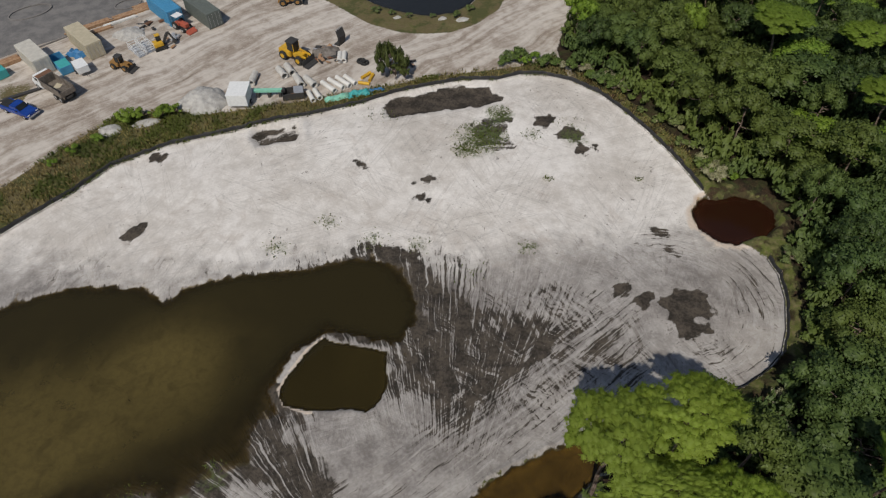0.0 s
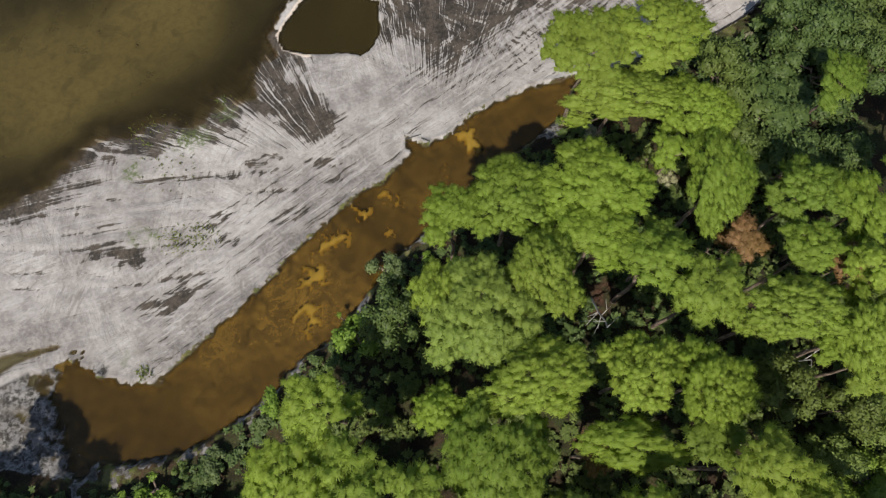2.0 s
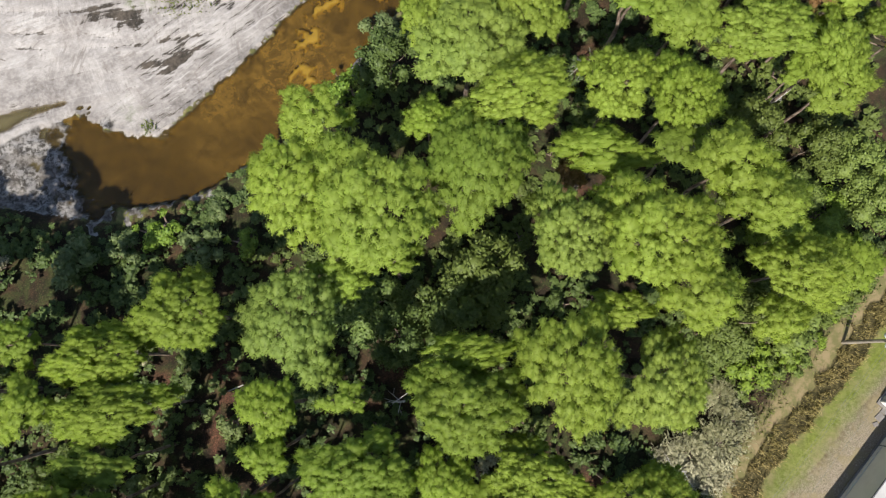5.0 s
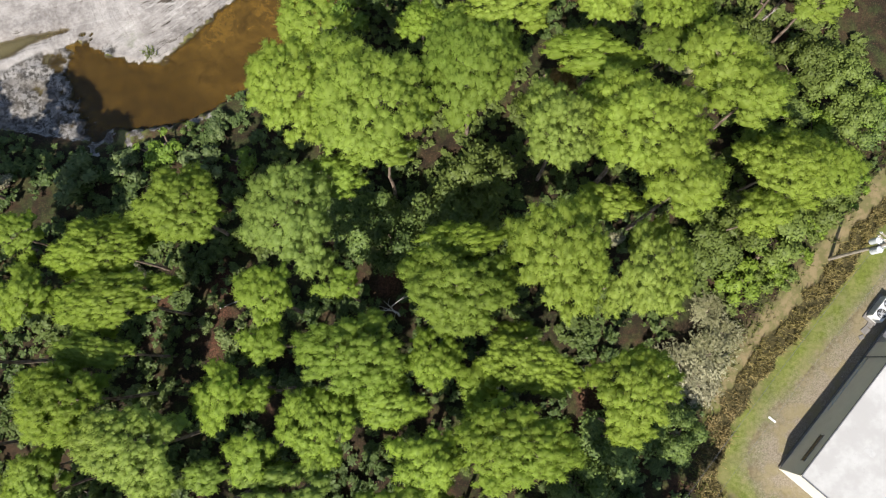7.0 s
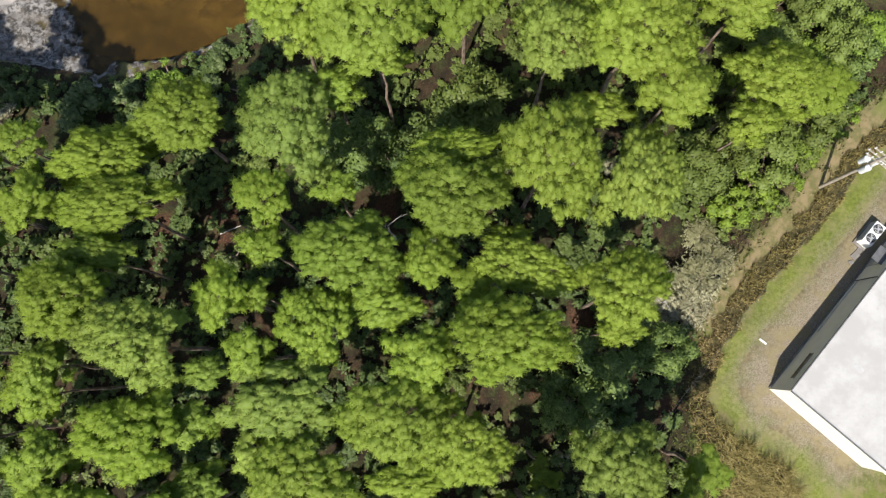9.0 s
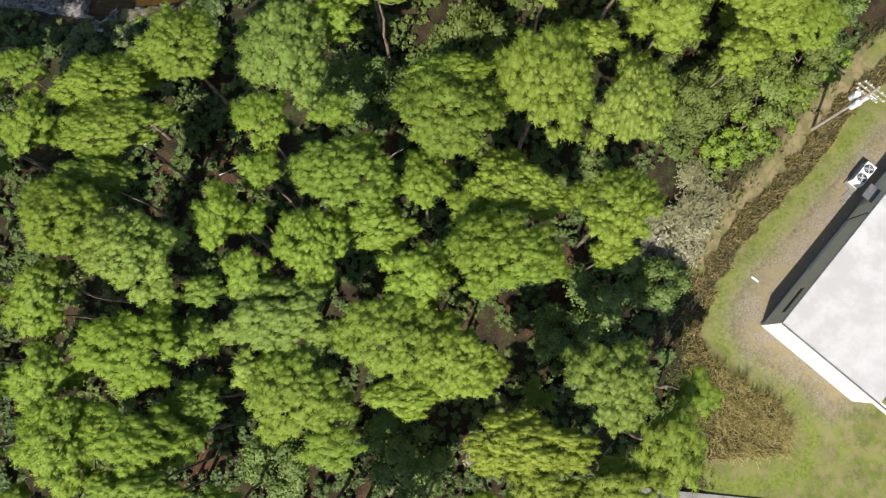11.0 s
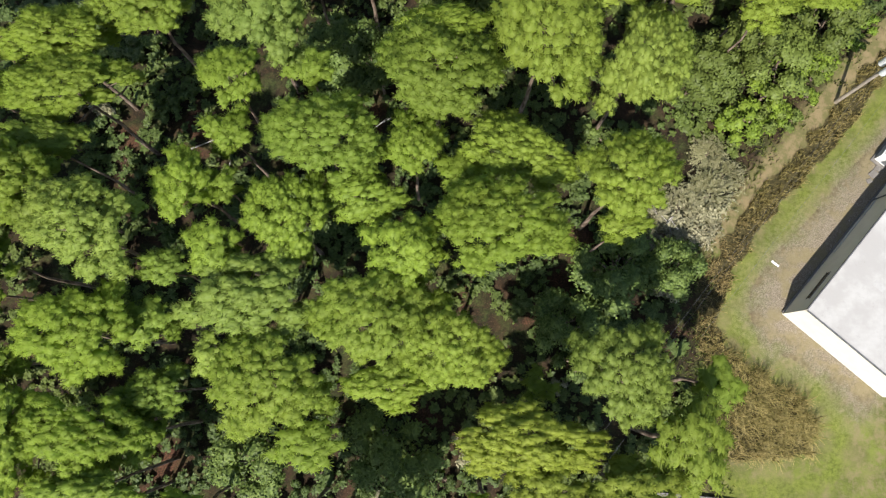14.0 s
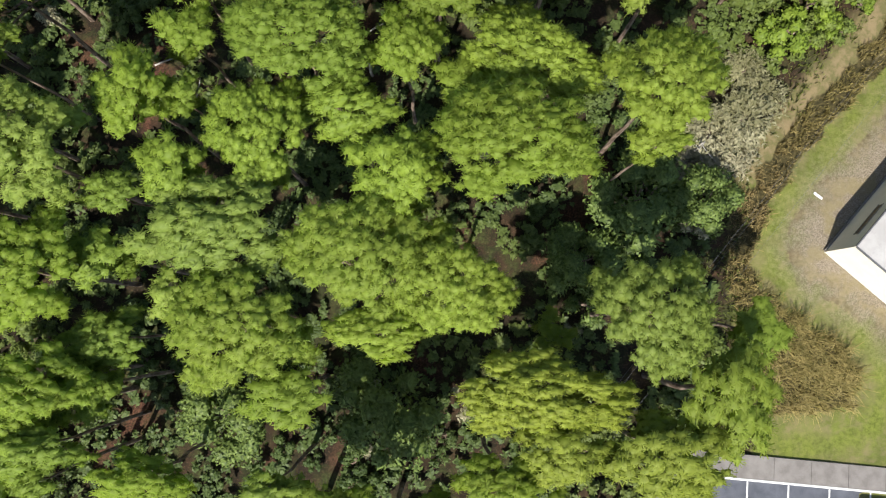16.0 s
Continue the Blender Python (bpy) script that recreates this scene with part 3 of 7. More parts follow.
    damp = m.step(m.calc("SUBTRACT", m.calc("ADD", m.calc("MULTIPLY", sa[1], 0.92), m.calc("MULTIPLY", edge, 0.9)), drag), 0.40, 0.68)
    sand = m.mix(damp, sand, mud)
    sand = m.mix(m.calc("MULTIPLY", m.step(sc[0], 0.06, 0.0), m.step(m.calc("ADD", sc[2], edge), 0.4, 0.75)), sand, m.mix(fine, (0.56, 0.44, 0.34), (0.70, 0.62, 0.54)))
    lumps = m.calc("ADD", m.calc("MULTIPLY", m.noise(1.5, 5, None, 0.65, 0.6), 0.6), m.calc("MULTIPLY", fine, 0.4))
    # clods of turned mud; the dark tone is lowered to deepen tree shade
    turned = m.mix(m.step(lumps, 0.40, 0.60), (0.045, 0.041, 0.038), (0.29, 0.272, 0.258))
    turned = m.mix(m.step(m.noise(0.5, 4), 0.42, 0.6, 0, 0.6), turned, (0.085, 0.074, 0.066))
    sand = m.mix(m.step(m.calc("ADD", m.attr("rough").outputs["Fac"], edge), 0.3, 0.6), sand, turned)
    sand = m.mix(m.calc("MULTIPLY", m.attr("algae").outputs["Fac"], m.step(fine, 0.38, 0.58, 0.1, 0.85)), sand, (0.085, 0.115, 0.035))
    # hauled dirt of the yard and the road
    along = m.calc("ADD", m.calc("MULTIPLY", px, 0.74), m.calc("MULTIPLY", py, 0.67))
    across = m.calc("SUBTRACT", m.calc("MULTIPLY", py, 0.74), m.calc("MULTIPLY", px, 0.67))
    across = m.calc("ADD", across, m.calc("MULTIPLY", m.noise(0.05, 2), 9.0))
    ruts = m.noise(1.0, 5, m.join(m.calc("MULTIPLY", across, 0.55), m.calc("MULTIPLY", along, 0.045)), 0.65, 0.4)
    dirt = m.mix(m.step(m.calc("ADD", m.calc("MULTIPLY", ruts, 0.65), m.calc("MULTIPLY", mid, 0.35)), 0.38, 0.62), (0.30, 0.245, 0.20), (0.60, 0.545, 0.49))
    dirt = m.mix(m.step(ruts, 0.60, 0.70, 0, 0.5), dirt, (0.64, 0.60, 0.56))
    dirt = m.mix(m.step(ruts, 0.40, 0.33, 0, 0.6), dirt, (0.19, 0.15, 0.12))
    dirt = m.mix(m.step(fine, 0.5, 0.75, 0, 0.5), dirt, (0.60, 0.56, 0.51))
    dirt = m.mix(m.step(mid, 0.6, 0.74, 0, 0.4), dirt, (0.24, 0.20, 0.165))
    # grass, mown and rough
    green = m.mix(m.step(m.calc("ADD", m.calc("MULTIPLY", mid, 0.6), m.calc("MULTIPLY", grit, 0.4)), 0.34, 0.66), (0.085, 0.10, 0.025), (0.16, 0.19, 0.04))
    green = m.mix(m.step(m.noise(1.1, 6, None, 0.72), 0.44, 0.62, 0, 0.75), green, (0.215, 0.175, 0.095))
    green = m.mix(m.step(m.noise(0.22, 5, None, 0.6), 0.45, 0.65, 0, 0.5), green, (0.20, 0.17, 0.085))
    green = m.mix(m.calc("MULTIPLY", m.attr("lush").outputs["Fac"], 0.9), green, m.mix(m.step(m.calc("ADD", m.calc("MULTIPLY", fine, 0.5), m.calc("MULTIPLY", grit, 0.5)), 0.38, 0.62), (0.090, 0.118, 0.018), (0.185, 0.215, 0.040)))
    green = m.mix(m.calc("MULTIPLY", dirt_m, m.step(mid, 0.3, 0.6, 0.35, 0.85)), green, m.mix(fine, (0.075, 0.058, 0.03), (0.17, 0.13, 0.075)))
    green = m.mix(m.calc("MULTIPLY", m.step(m.noise(0.28, 5, None, 0.65), 0.5, 0.6, 0, 0.75), m.step(py, -10, 10, 0.3, 1.0)), green, m.mix(fine, (0.035, 0.045, 0.015), (0.085, 0.10, 0.035)))
    green = m.mix(m.step(grit, 0.55, 0.8, 0, 0.5), green, (0.05, 0.065, 0.02))
    # pine straw and litter below the trees, with canopy shade in the dark tones
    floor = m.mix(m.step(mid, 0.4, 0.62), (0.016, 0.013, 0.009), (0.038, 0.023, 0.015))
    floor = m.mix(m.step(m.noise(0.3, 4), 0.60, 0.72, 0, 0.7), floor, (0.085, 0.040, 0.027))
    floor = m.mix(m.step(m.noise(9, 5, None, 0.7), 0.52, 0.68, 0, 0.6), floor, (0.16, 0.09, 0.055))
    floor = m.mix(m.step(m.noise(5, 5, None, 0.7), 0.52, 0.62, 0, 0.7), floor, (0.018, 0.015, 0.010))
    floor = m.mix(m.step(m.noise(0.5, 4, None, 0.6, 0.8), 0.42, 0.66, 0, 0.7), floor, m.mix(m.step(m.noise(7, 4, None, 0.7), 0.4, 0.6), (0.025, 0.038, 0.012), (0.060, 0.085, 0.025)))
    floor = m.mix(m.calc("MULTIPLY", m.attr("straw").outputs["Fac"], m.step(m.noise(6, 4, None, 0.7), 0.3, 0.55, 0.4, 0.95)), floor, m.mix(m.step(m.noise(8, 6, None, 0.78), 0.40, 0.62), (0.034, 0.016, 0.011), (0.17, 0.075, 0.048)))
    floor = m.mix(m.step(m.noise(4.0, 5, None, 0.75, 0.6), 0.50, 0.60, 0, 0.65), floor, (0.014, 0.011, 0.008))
    floor = m.mix(m.step(m.noise(11, 3, None, 0.6, 1.0), 0.64, 0.72, 0, 0.55), floor, (0.24, 0.17, 0.12))
    stones = m.mix(m.step(grit, 0.35, 0.68), (0.145, 0.118, 0.085), (0.31, 0.265, 0.205))
    stones = m.mix(m.step(m.noise(5.5, 3, None, 0.6, 0.4), 0.66, 0.72, 0, 0.6), stones, (0.50, 0.46, 0.40))
    stones = m.mix(m.step(mid, 0.45, 0.62, 0, 0.8), stones, m.mix(fine, (0.17, 0.145, 0.07), (0.26, 0.215, 0.13)))
    tar = m.mix(m.step(m.calc("ADD", m.calc("MULTIPLY", mid, 0.7), m.calc("MULTIPLY", grit, 0.3)), 0.35, 0.65), (0.14, 0.135, 0.135), (0.215, 0.205, 0.20))
    path = m.mix(m.step(m.noise(1.2, 5, None, 0.7), 0.4, 0.6), (0.135, 0.125, 0.052), (0.225, 0.175, 0.095))
    dry = m.mix(m.step(m.noise(4, 4, None, 0.7), 0.38, 0.62), (0.026, 0.024, 0.010), (0.085, 0.070, 0.030))
    # lay one over the other
    col = m.mix(m.step(dirt_m, 0.3, 0.7), m.mix(m.step(mid, 0.4, 0.6), green, floor), dirt)
    col = m.mix(sharp(sa[2], 0.07), col, green)
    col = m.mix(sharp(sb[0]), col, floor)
    col = m.mix(sharp(sb[2], 0.02, 0.25), col, tar)
    col = m.mix(sharp(sb[1], 0.42, 1.6), col, stones)
    col = m.mix(sharp(trail_m, 0.4, 0.6), col, path)
    col = m.mix(sharp(sc[1], 0.15), col, dry)
    col = m.mix(sharp(sa[0]), col, sand)
    # below water: silt and weed over the sand
    silt = m.mix(m.step(mid, 0.35, 0.65), (0.034, 0.028, 0.016), (0.075, 0.060, 0.028))
    silt = m.mix(m.step(dirt_m, 1.3, 1.7), silt, m.mix(fine, (0.26, 0.185, 0.036), (0.36, 0.26, 0.054)))
    col = m.mix(m.step(sc[0], -0.02, 0.07), col, silt)
    m.base(col)
    m.rough(m.step(damp, 0, 1, 0.95, 0.62))
    h = m.calc("ADD", m.calc("ADD", m.calc("MULTIPLY", streak, 1.4), m.calc("MULTIPLY", m.calc("MULTIPLY", cross, sa[0]), 0.9)), m.calc("ADD", m.calc("MULTIPLY", fine, 0.3), m.calc("MULTIPLY", grit, 0.05)))
    m.bump(h, 0.11, 0.8)
    return m.m


def build_ground():
    ny, nx = GX.shape
    co = np.stack([X, Y, z], 1).astype(np.float32)
    i = np.arange(ny * nx).reshape(ny, nx)
    quads = np.stack([i[:-1, :-1], i[:-1, 1:], i[1:, 1:], i[1:, :-1]], -1).reshape(-1, 4)
    me = bpy.data.meshes.new("ground")
    me.vertices.add(len(co))
    me.vertices.foreach_set("co", co.ravel())
    me.loops.add(quads.size)
    me.loops.foreach_set("vertex_index", quads.ravel().astype(np.int32))
    me.polygons.add(len(quads))
    me.polygons.foreach_set("loop_start", np.arange(0, quads.size, 4, dtype=np.int32))
    me.update(calc_edges=True)
    me.shade_smooth()
    for name, arr in (("cover_a", cover_a), ("cover_b", cover_b), ("cover_c", cover_c)):
        me.attributes.new(name, "FLOAT_COLOR", "POINT").data.foreach_set("color", arr.astype(np.float32).ravel())
    for name, arr in (("lush", lush), ("straw", straw), ("rough", rough_end), ("algae", algae)):
        me.attributes.new(name, "FLOAT", "POINT").data.foreach_set("value", arr.astype(np.float32))
    for name, arr in flows.items():
        me.attributes.new(name, "FLOAT_VECTOR", "POINT").data.foreach_set("vector", arr.ravel())
    me.materials.append(ground_material())
    return tagged(new("ground", me), "white dredged sand, dirt yard, grass and forest floor", "ground", kind="structure")


build_ground()


def level(x, y):
    """The ground's height at a place."""
    i = int(np.clip(np.searchsorted(gx, x), 1, len(gx) - 1))
    j = int(np.clip(np.searchsorted(gy, y), 1, len(gy) - 1))
    fx, fy = (x - gx[i - 1]) / (gx[i] - gx[i - 1]), (y - gy[j - 1]) / (gy[j] - gy[j - 1])
    zz = z.reshape(GX.shape)
    return float((zz[j - 1, i - 1] * (1 - fx) + zz[j - 1, i] * fx) * (1 - fy) + (zz[j, i - 1] * (1 - fx) + zz[j, i] * fx) * fy)


# ---------------------------------------------------------------- water
def water_material(name, tint, silt, murk, blotch=0.75):
    """Still brown water: clear when shallow, clouded with silt as it deepens, with a skin that mirrors the sky."""
    m = Mat(name)
    t, out = m.t, m.t.nodes["Material Output"]
    t.nodes.remove(m.b)
    depth = m.attr("depth").outputs["Fac"]
    cloud = m.noise(0.055, 4, None, 0.55, 0.5)
    f = m.calc("SUBTRACT", 1.0, m.calc("POWER", 2.718, m.calc("MULTIPLY", m.calc("MULTIPLY", depth, -murk), m.step(cloud, 0.3, 0.7, 0.65, 1.35))))
    clear = t.nodes.new("ShaderNodeBsdfTransparent")
    m.put(clear.inputs[0], m.mix(m.step(depth, 0, 0.5), (0.93, 0.88, 0.78), tint))
    thick = t.nodes.new("ShaderNodeBsdfDiffuse")
    stir = m.calc("MULTIPLY", m.calc("SUBTRACT", cloud, 0.5), 1.1)
    body = m.mix(m.step(m.calc("ADD", stir, m.attr("cloud").outputs["Fac"]), 0.1, 0.95), silt[0], silt[1])
    body = m.mix(m.calc("MULTIPLY", m.step(m.noise(1.5, 5, None, 0.7, 0.5), 0.4, 0.65), blotch * 0.5), body, silt[0])
    body = m.mix(m.step(depth, 0.35, 0.08), body, silt[0])
    body = m.mix(m.step(m.noise(0.45, 5, None, 0.65, 0.8), 0.45, 0.72, 0, blotch), body, silt[0])
    if blotch > 0.9:
        body = m.mix(m.step(m.noise(0.9, 6, None, 0.75, 1.4), 0.50, 0.66, 0, blotch * 0.8), body, silt[0])
    m.put(thick.inputs[0], body)
    a = t.nodes.new("ShaderNodeMixShader")
    m.put(a.inputs[0], f)
    t.links.new(clear.outputs[0], a.inputs[1])
    t.links.new(thick.outputs[0], a.inputs[2])
    gloss = t.nodes.new("ShaderNodeBsdfGlossy")
    gloss.inputs["Roughness"].default_value = 0.06
    ripple = t.nodes.new("ShaderNodeBump")
    m.put(ripple.inputs["Height"], m.noise(2.5, 3))
    ripple.inputs["Distance"].default_value = 0.01
    t.links.new(ripple.outputs[0], gloss.inputs["Normal"])
    fres = t.nodes.new("ShaderNodeFresnel")
    fres.inputs[0].default_value = 1.33
    b = t.nodes.new("ShaderNodeMixShader")
    t.links.new(fres.outputs[0], b.inputs[0])
    t.links.new(a.outputs[0], b.inputs[1])
    t.links.new(gloss.outputs[0], b.inputs[2])
    t.links.new(b.outputs[0], out.inputs[0])
    return m.m


def water(name, outline, surface, material, label, step=0.6, clouds=None):
    xs, ys = [p[0] for p in outline], [p[1] for p in outline]
    wx, wy = np.meshgrid(np.arange(min(xs) - 2, max(xs) + 2, step), np.arange(min(ys) - 2, max(ys) + 2, step))
    dd = sdf(outline, wx.ravel(), wy.ravel()).reshape(wx.shape)
    depth = np.array([surface - level(x, y) for x, y in zip(wx.ravel(), wy.ravel())])
    keep = dd < 1.3
    ids, verts, faces = {}, [], []

    def vert(j, i):
        if (j, i) not in ids:
            ids[j, i] = len(verts)
            verts.append((wx[j, i], wy[j, i], surface))
        return ids[j, i]
    for j in range(wx.shape[0] - 1):
        for i in range(wx.shape[1] - 1):
            if keep[j, i] or keep[j + 1, i] or keep[j, i + 1] or keep[j + 1, i + 1]:
                faces.append((vert(j, i), vert(j, i + 1), vert(j + 1, i + 1), vert(j + 1, i)))
    me = bpy.data.meshes.new(name)
    me.from_pydata(verts, [], faces)
    dvals = np.zeros(len(verts), np.float32)
    for (j, i), n in ids.items():
        dvals[n] = max(0.0, depth[j * wx.shape[1] + i])
    me.attributes.new("depth", "FLOAT", "POINT").data.foreach_set("value", dvals)
    vx, vy = np.array([v[0] for v in verts]), np.array([v[1] for v in verts])
    pale = np.clip(0.95 - 0.55 * dvals, 0, 1) if clouds is None else np.exp(-(dist_line(clouds, vx, vy) / 8.5) ** 2)
    me.attributes.new("cloud", "FLOAT", "POINT").data.foreach_set("value", pale.astype(np.float32))
    me.materials.append(material)
    return tagged(new(name, me), label, "water", kind="structure")


pond_mat = water_material("pond_water", (0.62, 0.50, 0.26), ((0.026, 0.020, 0.007), (0.096, 0.072, 0.023)), 4.0, 0.4)
ditch_mat = water_material("ditch_water", (0.84, 0.70, 0.36), ((0.050, 0.030, 0.008), (0.220, 0.124, 0.023)), 1.3, 0.95)
pool_mat = water_material("pool_water", (0.45, 0.20, 0.10), ((0.022, 0.008, 0.004), (0.035, 0.012, 0.006)), 3.0)
lake_mat = water_material("lake_water", (0.4, 0.4, 0.4), ((0.022, 0.024, 0.026), (0.035, 0.037, 0.04)), 3.0)
water("water_pond", POND, WATER, pond_mat, "shallow olive-brown water over silty sand", 0.6, [(-60, 19), (-48, 23), (-40, 26), (-35, 30), (-29, 34)])
water("water_basin", BASIN, WATER - 0.02, water_material("basin_water", (0.5, 0.42, 0.15), ((0.026, 0.019, 0.005), (0.040, 0.029, 0.008)), 3.0), "olive-brown water in a squared dug basin", 0.25)
water("water_ditch", DITCH, WATER - 0.01, ditch_mat, "orange-brown tannin water in a ditch", 0.4)
water("water_pool", POOL, WATER + 0.05, pool_mat, "dark red-brown tannin pool")
water("water_channel", CHANNEL, WATER - 0.015, water_material("channel_water", (0.8, 0.72, 0.5), ((0.13, 0.11, 0.055), (0.27, 0.23, 0.13)), 12.0, 0.5), "shallow greenish puddle on the sand")
water("water_lake", UP_POND, -1.8, lake_mat, "dark grey lake beyond the road")

# ---------------------------------------------------------------- builders
def link_mesh(name, me, material, parent=None, label=""):
    if material is not None and not me.materials:
        me.materials.append(material)
    ob = new(name, me)
    ob.parent = parent
    return tagged(ob, label)


def part(name, bm, material, parent=None, label=""):
    """Links a bmesh as one mesh object, under a thing or a part."""
    me = bpy.data.meshes.new(name)
    bm.to_mesh(me)
    bm.free()
    return link_mesh(name, me, material, parent, label)


def thing(name, m, label, category, group=""):
    ob = new(name)
    ob.matrix_basis = m
    ob.empty_display_size = 0.3
    return tagged(ob, label, category, group)


def box(size, at=(0, 0, 0), bevel=0.0, turn=None, bm=None):
    """A box with its middle at a place, bevelled, in a new or a given bmesh."""
    bm = bm or bmesh.new()
    got = bmesh.ops.create_cube(bm, size=1.0, matrix=Matrix.Translation(at) @ (turn or Matrix()) @ Matrix.Diagonal((*size, 1)))
    if bevel:
        edges = list({e for v in got["verts"] for e in v.link_edges})
        bmesh.ops.bevel(bm, geom=edges, offset=bevel, segments=2, affect="EDGES", profile=0.6)
    return bm


def rod(a, b, r0, r1=None, sides=8, bm=None, caps=True):
    """A round bar from a to b."""
    bm = bm or bmesh.new()
    a, b = Vector(a), Vector(b)
    m = Matrix.Translation((a + b) / 2) @ (b - a).to_track_quat("Z", "Y").to_matrix().to_4x4()
    bmesh.ops.create_cone(bm, cap_ends=caps, segments=sides, radius1=r0, radius2=r0 if r1 is None else r1, depth=(b - a).length, matrix=m)
    return bm


def prism(pts, y0, y1, bm=None):
    """A side view in x and z, drawn out along y."""
    bm = bm or bmesh.new()
    a = [bm.verts.new((x, y0, zz)) for x, zz in pts]
    b = [bm.verts.new((x, y1, zz)) for x, zz in pts]
    n = len(pts)
    bm.faces.new(a)
    bm.faces.new(b[::-1])
    for i in range(n):
        bm.faces.new((a[i], b[i], b[(i + 1) % n], a[(i + 1) % n]))
    bmesh.ops.recalc_face_normals(bm, faces=bm.faces)
    return bm


# ---------------------------------------------------------------- trees
def leaf_material(name, dark, light, glow=0.3, tone=0.5, scale=0.8):
    m = Mat(name, 0.55, 0, 0.25)
    fine, big = m.noise(scale * 4, 2, m.coord()), m.noise(scale, 3, m.coord())
    f = m.step(m.calc("ADD", m.calc("MULTIPLY", fine, 0.35), m.calc("ADD", m.calc("MULTIPLY", big, 0.35), m.calc("MULTIPLY", m.island(), 0.3))), 0.25, 0.75)
    col = m.mix(f, dark, light)
    far = m.chance()
    col = m.mix(m.step(far, 0.1, 1.0, 0, tone), col, m.mix(0.7, col, (0.13, 0.21, 0.06)))
    col = m.mix(m.step(m.noise(0.045, 2), 0.42, 0.6, 0, 0.35), col, m.mix(0.6, col, (0.25, 0.27, 0.04)))
    m.base(col)
    tr = m.t.nodes.new("ShaderNodeBsdfTranslucent")
    m.put(tr.inputs[0], m.mix(0.5, col, m.mix(0.4, col, (0.30, 0.36, 0.03))))
    mx = m.t.nodes.new("ShaderNodeMixShader")
    mx.inputs[0].default_value = glow
    out = m.t.nodes["Material Output"]
    m.t.links.new(m.b.outputs[0], mx.inputs[1])
    m.t.links.new(tr.outputs[0], mx.inputs[2])
    m.t.links.new(mx.outputs[0], out.inputs[0])
    return m.m


def bark_material():
    m = Mat("bark", 0.9, 0, 0.1)
    p = m.coord()
    s = m.split(p)
    f = m.noise(6, 4, m.join(s[0], s[1], m.calc("MULTIPLY", s[2], 0.2)))
    m.base(m.mix(m.step(f, 0.35, 0.65), (0.085, 0.06, 0.045), (0.26, 0.20, 0.16)))
    m.bump(f, 0.04)
    return m.m


BARK = bark_material()
NEEDLES = leaf_material("pine_needles", (0.300, 0.412, 0.056), (0.405, 0.54, 0.090), 0.66, 0.45)
LIME = leaf_material("lime_needles", (0.33, 0.43, 0.062), (0.48, 0.61, 0.115), 0.66, 0.25)
DEEP = leaf_material("deep_needles", (0.200, 0.290, 0.036), (0.34, 0.46, 0.066), 0.5, 0.5)
SAGE = leaf_material("sage_needles", (0.275, 0.370, 0.068), (0.42, 0.53, 0.110), 0.56, 0.6)
OLIVE = leaf_material("olive_needles", (0.300, 0.365, 0.050), (0.44, 0.52, 0.085), 0.56, 0.4)
LEAVES = leaf_material("broad_leaves", (0.050, 0.084, 0.020), (0.205, 0.275, 0.07), 0.30, 0.3, 1.2)
BRIGHT = leaf_material("bright_leaves", (0.10, 0.18, 0.02), (0.26, 0.37, 0.05), 0.34, 0.2, 1.2)
PALE = leaf_material("pale_leaves", (0.19, 0.18, 0.105), (0.44, 0.405, 0.27), 0.2, 0.1, 1.2)
RUST = leaf_material("dead_needles", (0.16, 0.075, 0.035), (0.36, 0.19, 0.10), 0.4, 0.0)
# darker LEAVES: shade in the wood's gaps put into colour; also for dark trees
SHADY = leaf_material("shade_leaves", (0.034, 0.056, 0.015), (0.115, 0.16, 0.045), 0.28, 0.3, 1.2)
EVERGREEN = leaf_material("evergreen_leaves", (0.020, 0.036, 0.011), (0.085, 0.125, 0.034), 0.25, 0.3, 1.2)
GREYGREEN = leaf_material("grey_leaves", (0.08, 0.115, 0.04), (0.18, 0.225, 0.09), 0.25, 0.1, 1.2)
DRY = leaf_material("dry_stalks", (0.085, 0.062, 0.022), (0.44, 0.335, 0.145), 0.25, 0.0, 1.5)
GRASSY = leaf_material("grass_blades", (0.05, 0.075, 0.015), (0.15, 0.18, 0.045), 0.3, 0.0, 1.0)


def tri_mesh(name, tri, normal):
    """A mesh of loose triangles (n, 3, 3), shaded with the given normals (n, 3, 3)."""
    g = np.cross(tri[:, 1] - tri[:, 0], tri[:, 2] - tri[:, 0])
    back = (g * normal.mean(1)).sum(1) < 0
    tri[back] = tri[back][:, ::-1]
    normal[back] = normal[back][:, ::-1]
    co, no = tri.reshape(-1, 3), normal.reshape(-1, 3)
    no = no / np.maximum(np.linalg.norm(no, axis=1, keepdims=True), 1e-6)
    me = bpy.data.meshes.new(name)
    me.from_pydata(co.tolist(), [], np.arange(len(co)).reshape(-1, 3).tolist())
    me.shade_smooth()
    me.normals_split_custom_set_from_vertices(no.tolist())
    return me


def sphere_points(rng, n, low=-0.25):
    """Even directions over a ball, above a lowest height."""
    k = np.arange(n) + 0.5
    zz = 1 - (1 - low) * k / n
    a = k * 2.39996 + rng.random() * 6.28
    r = np.sqrt(np.maximum(0, 1 - zz * zz))
    d = np.stack([r * np.cos(a), r * np.sin(a), zz], 1) + rng.normal(0, 0.12, (n, 3))
    return d / np.linalg.norm(d, axis=1, keepdims=True)


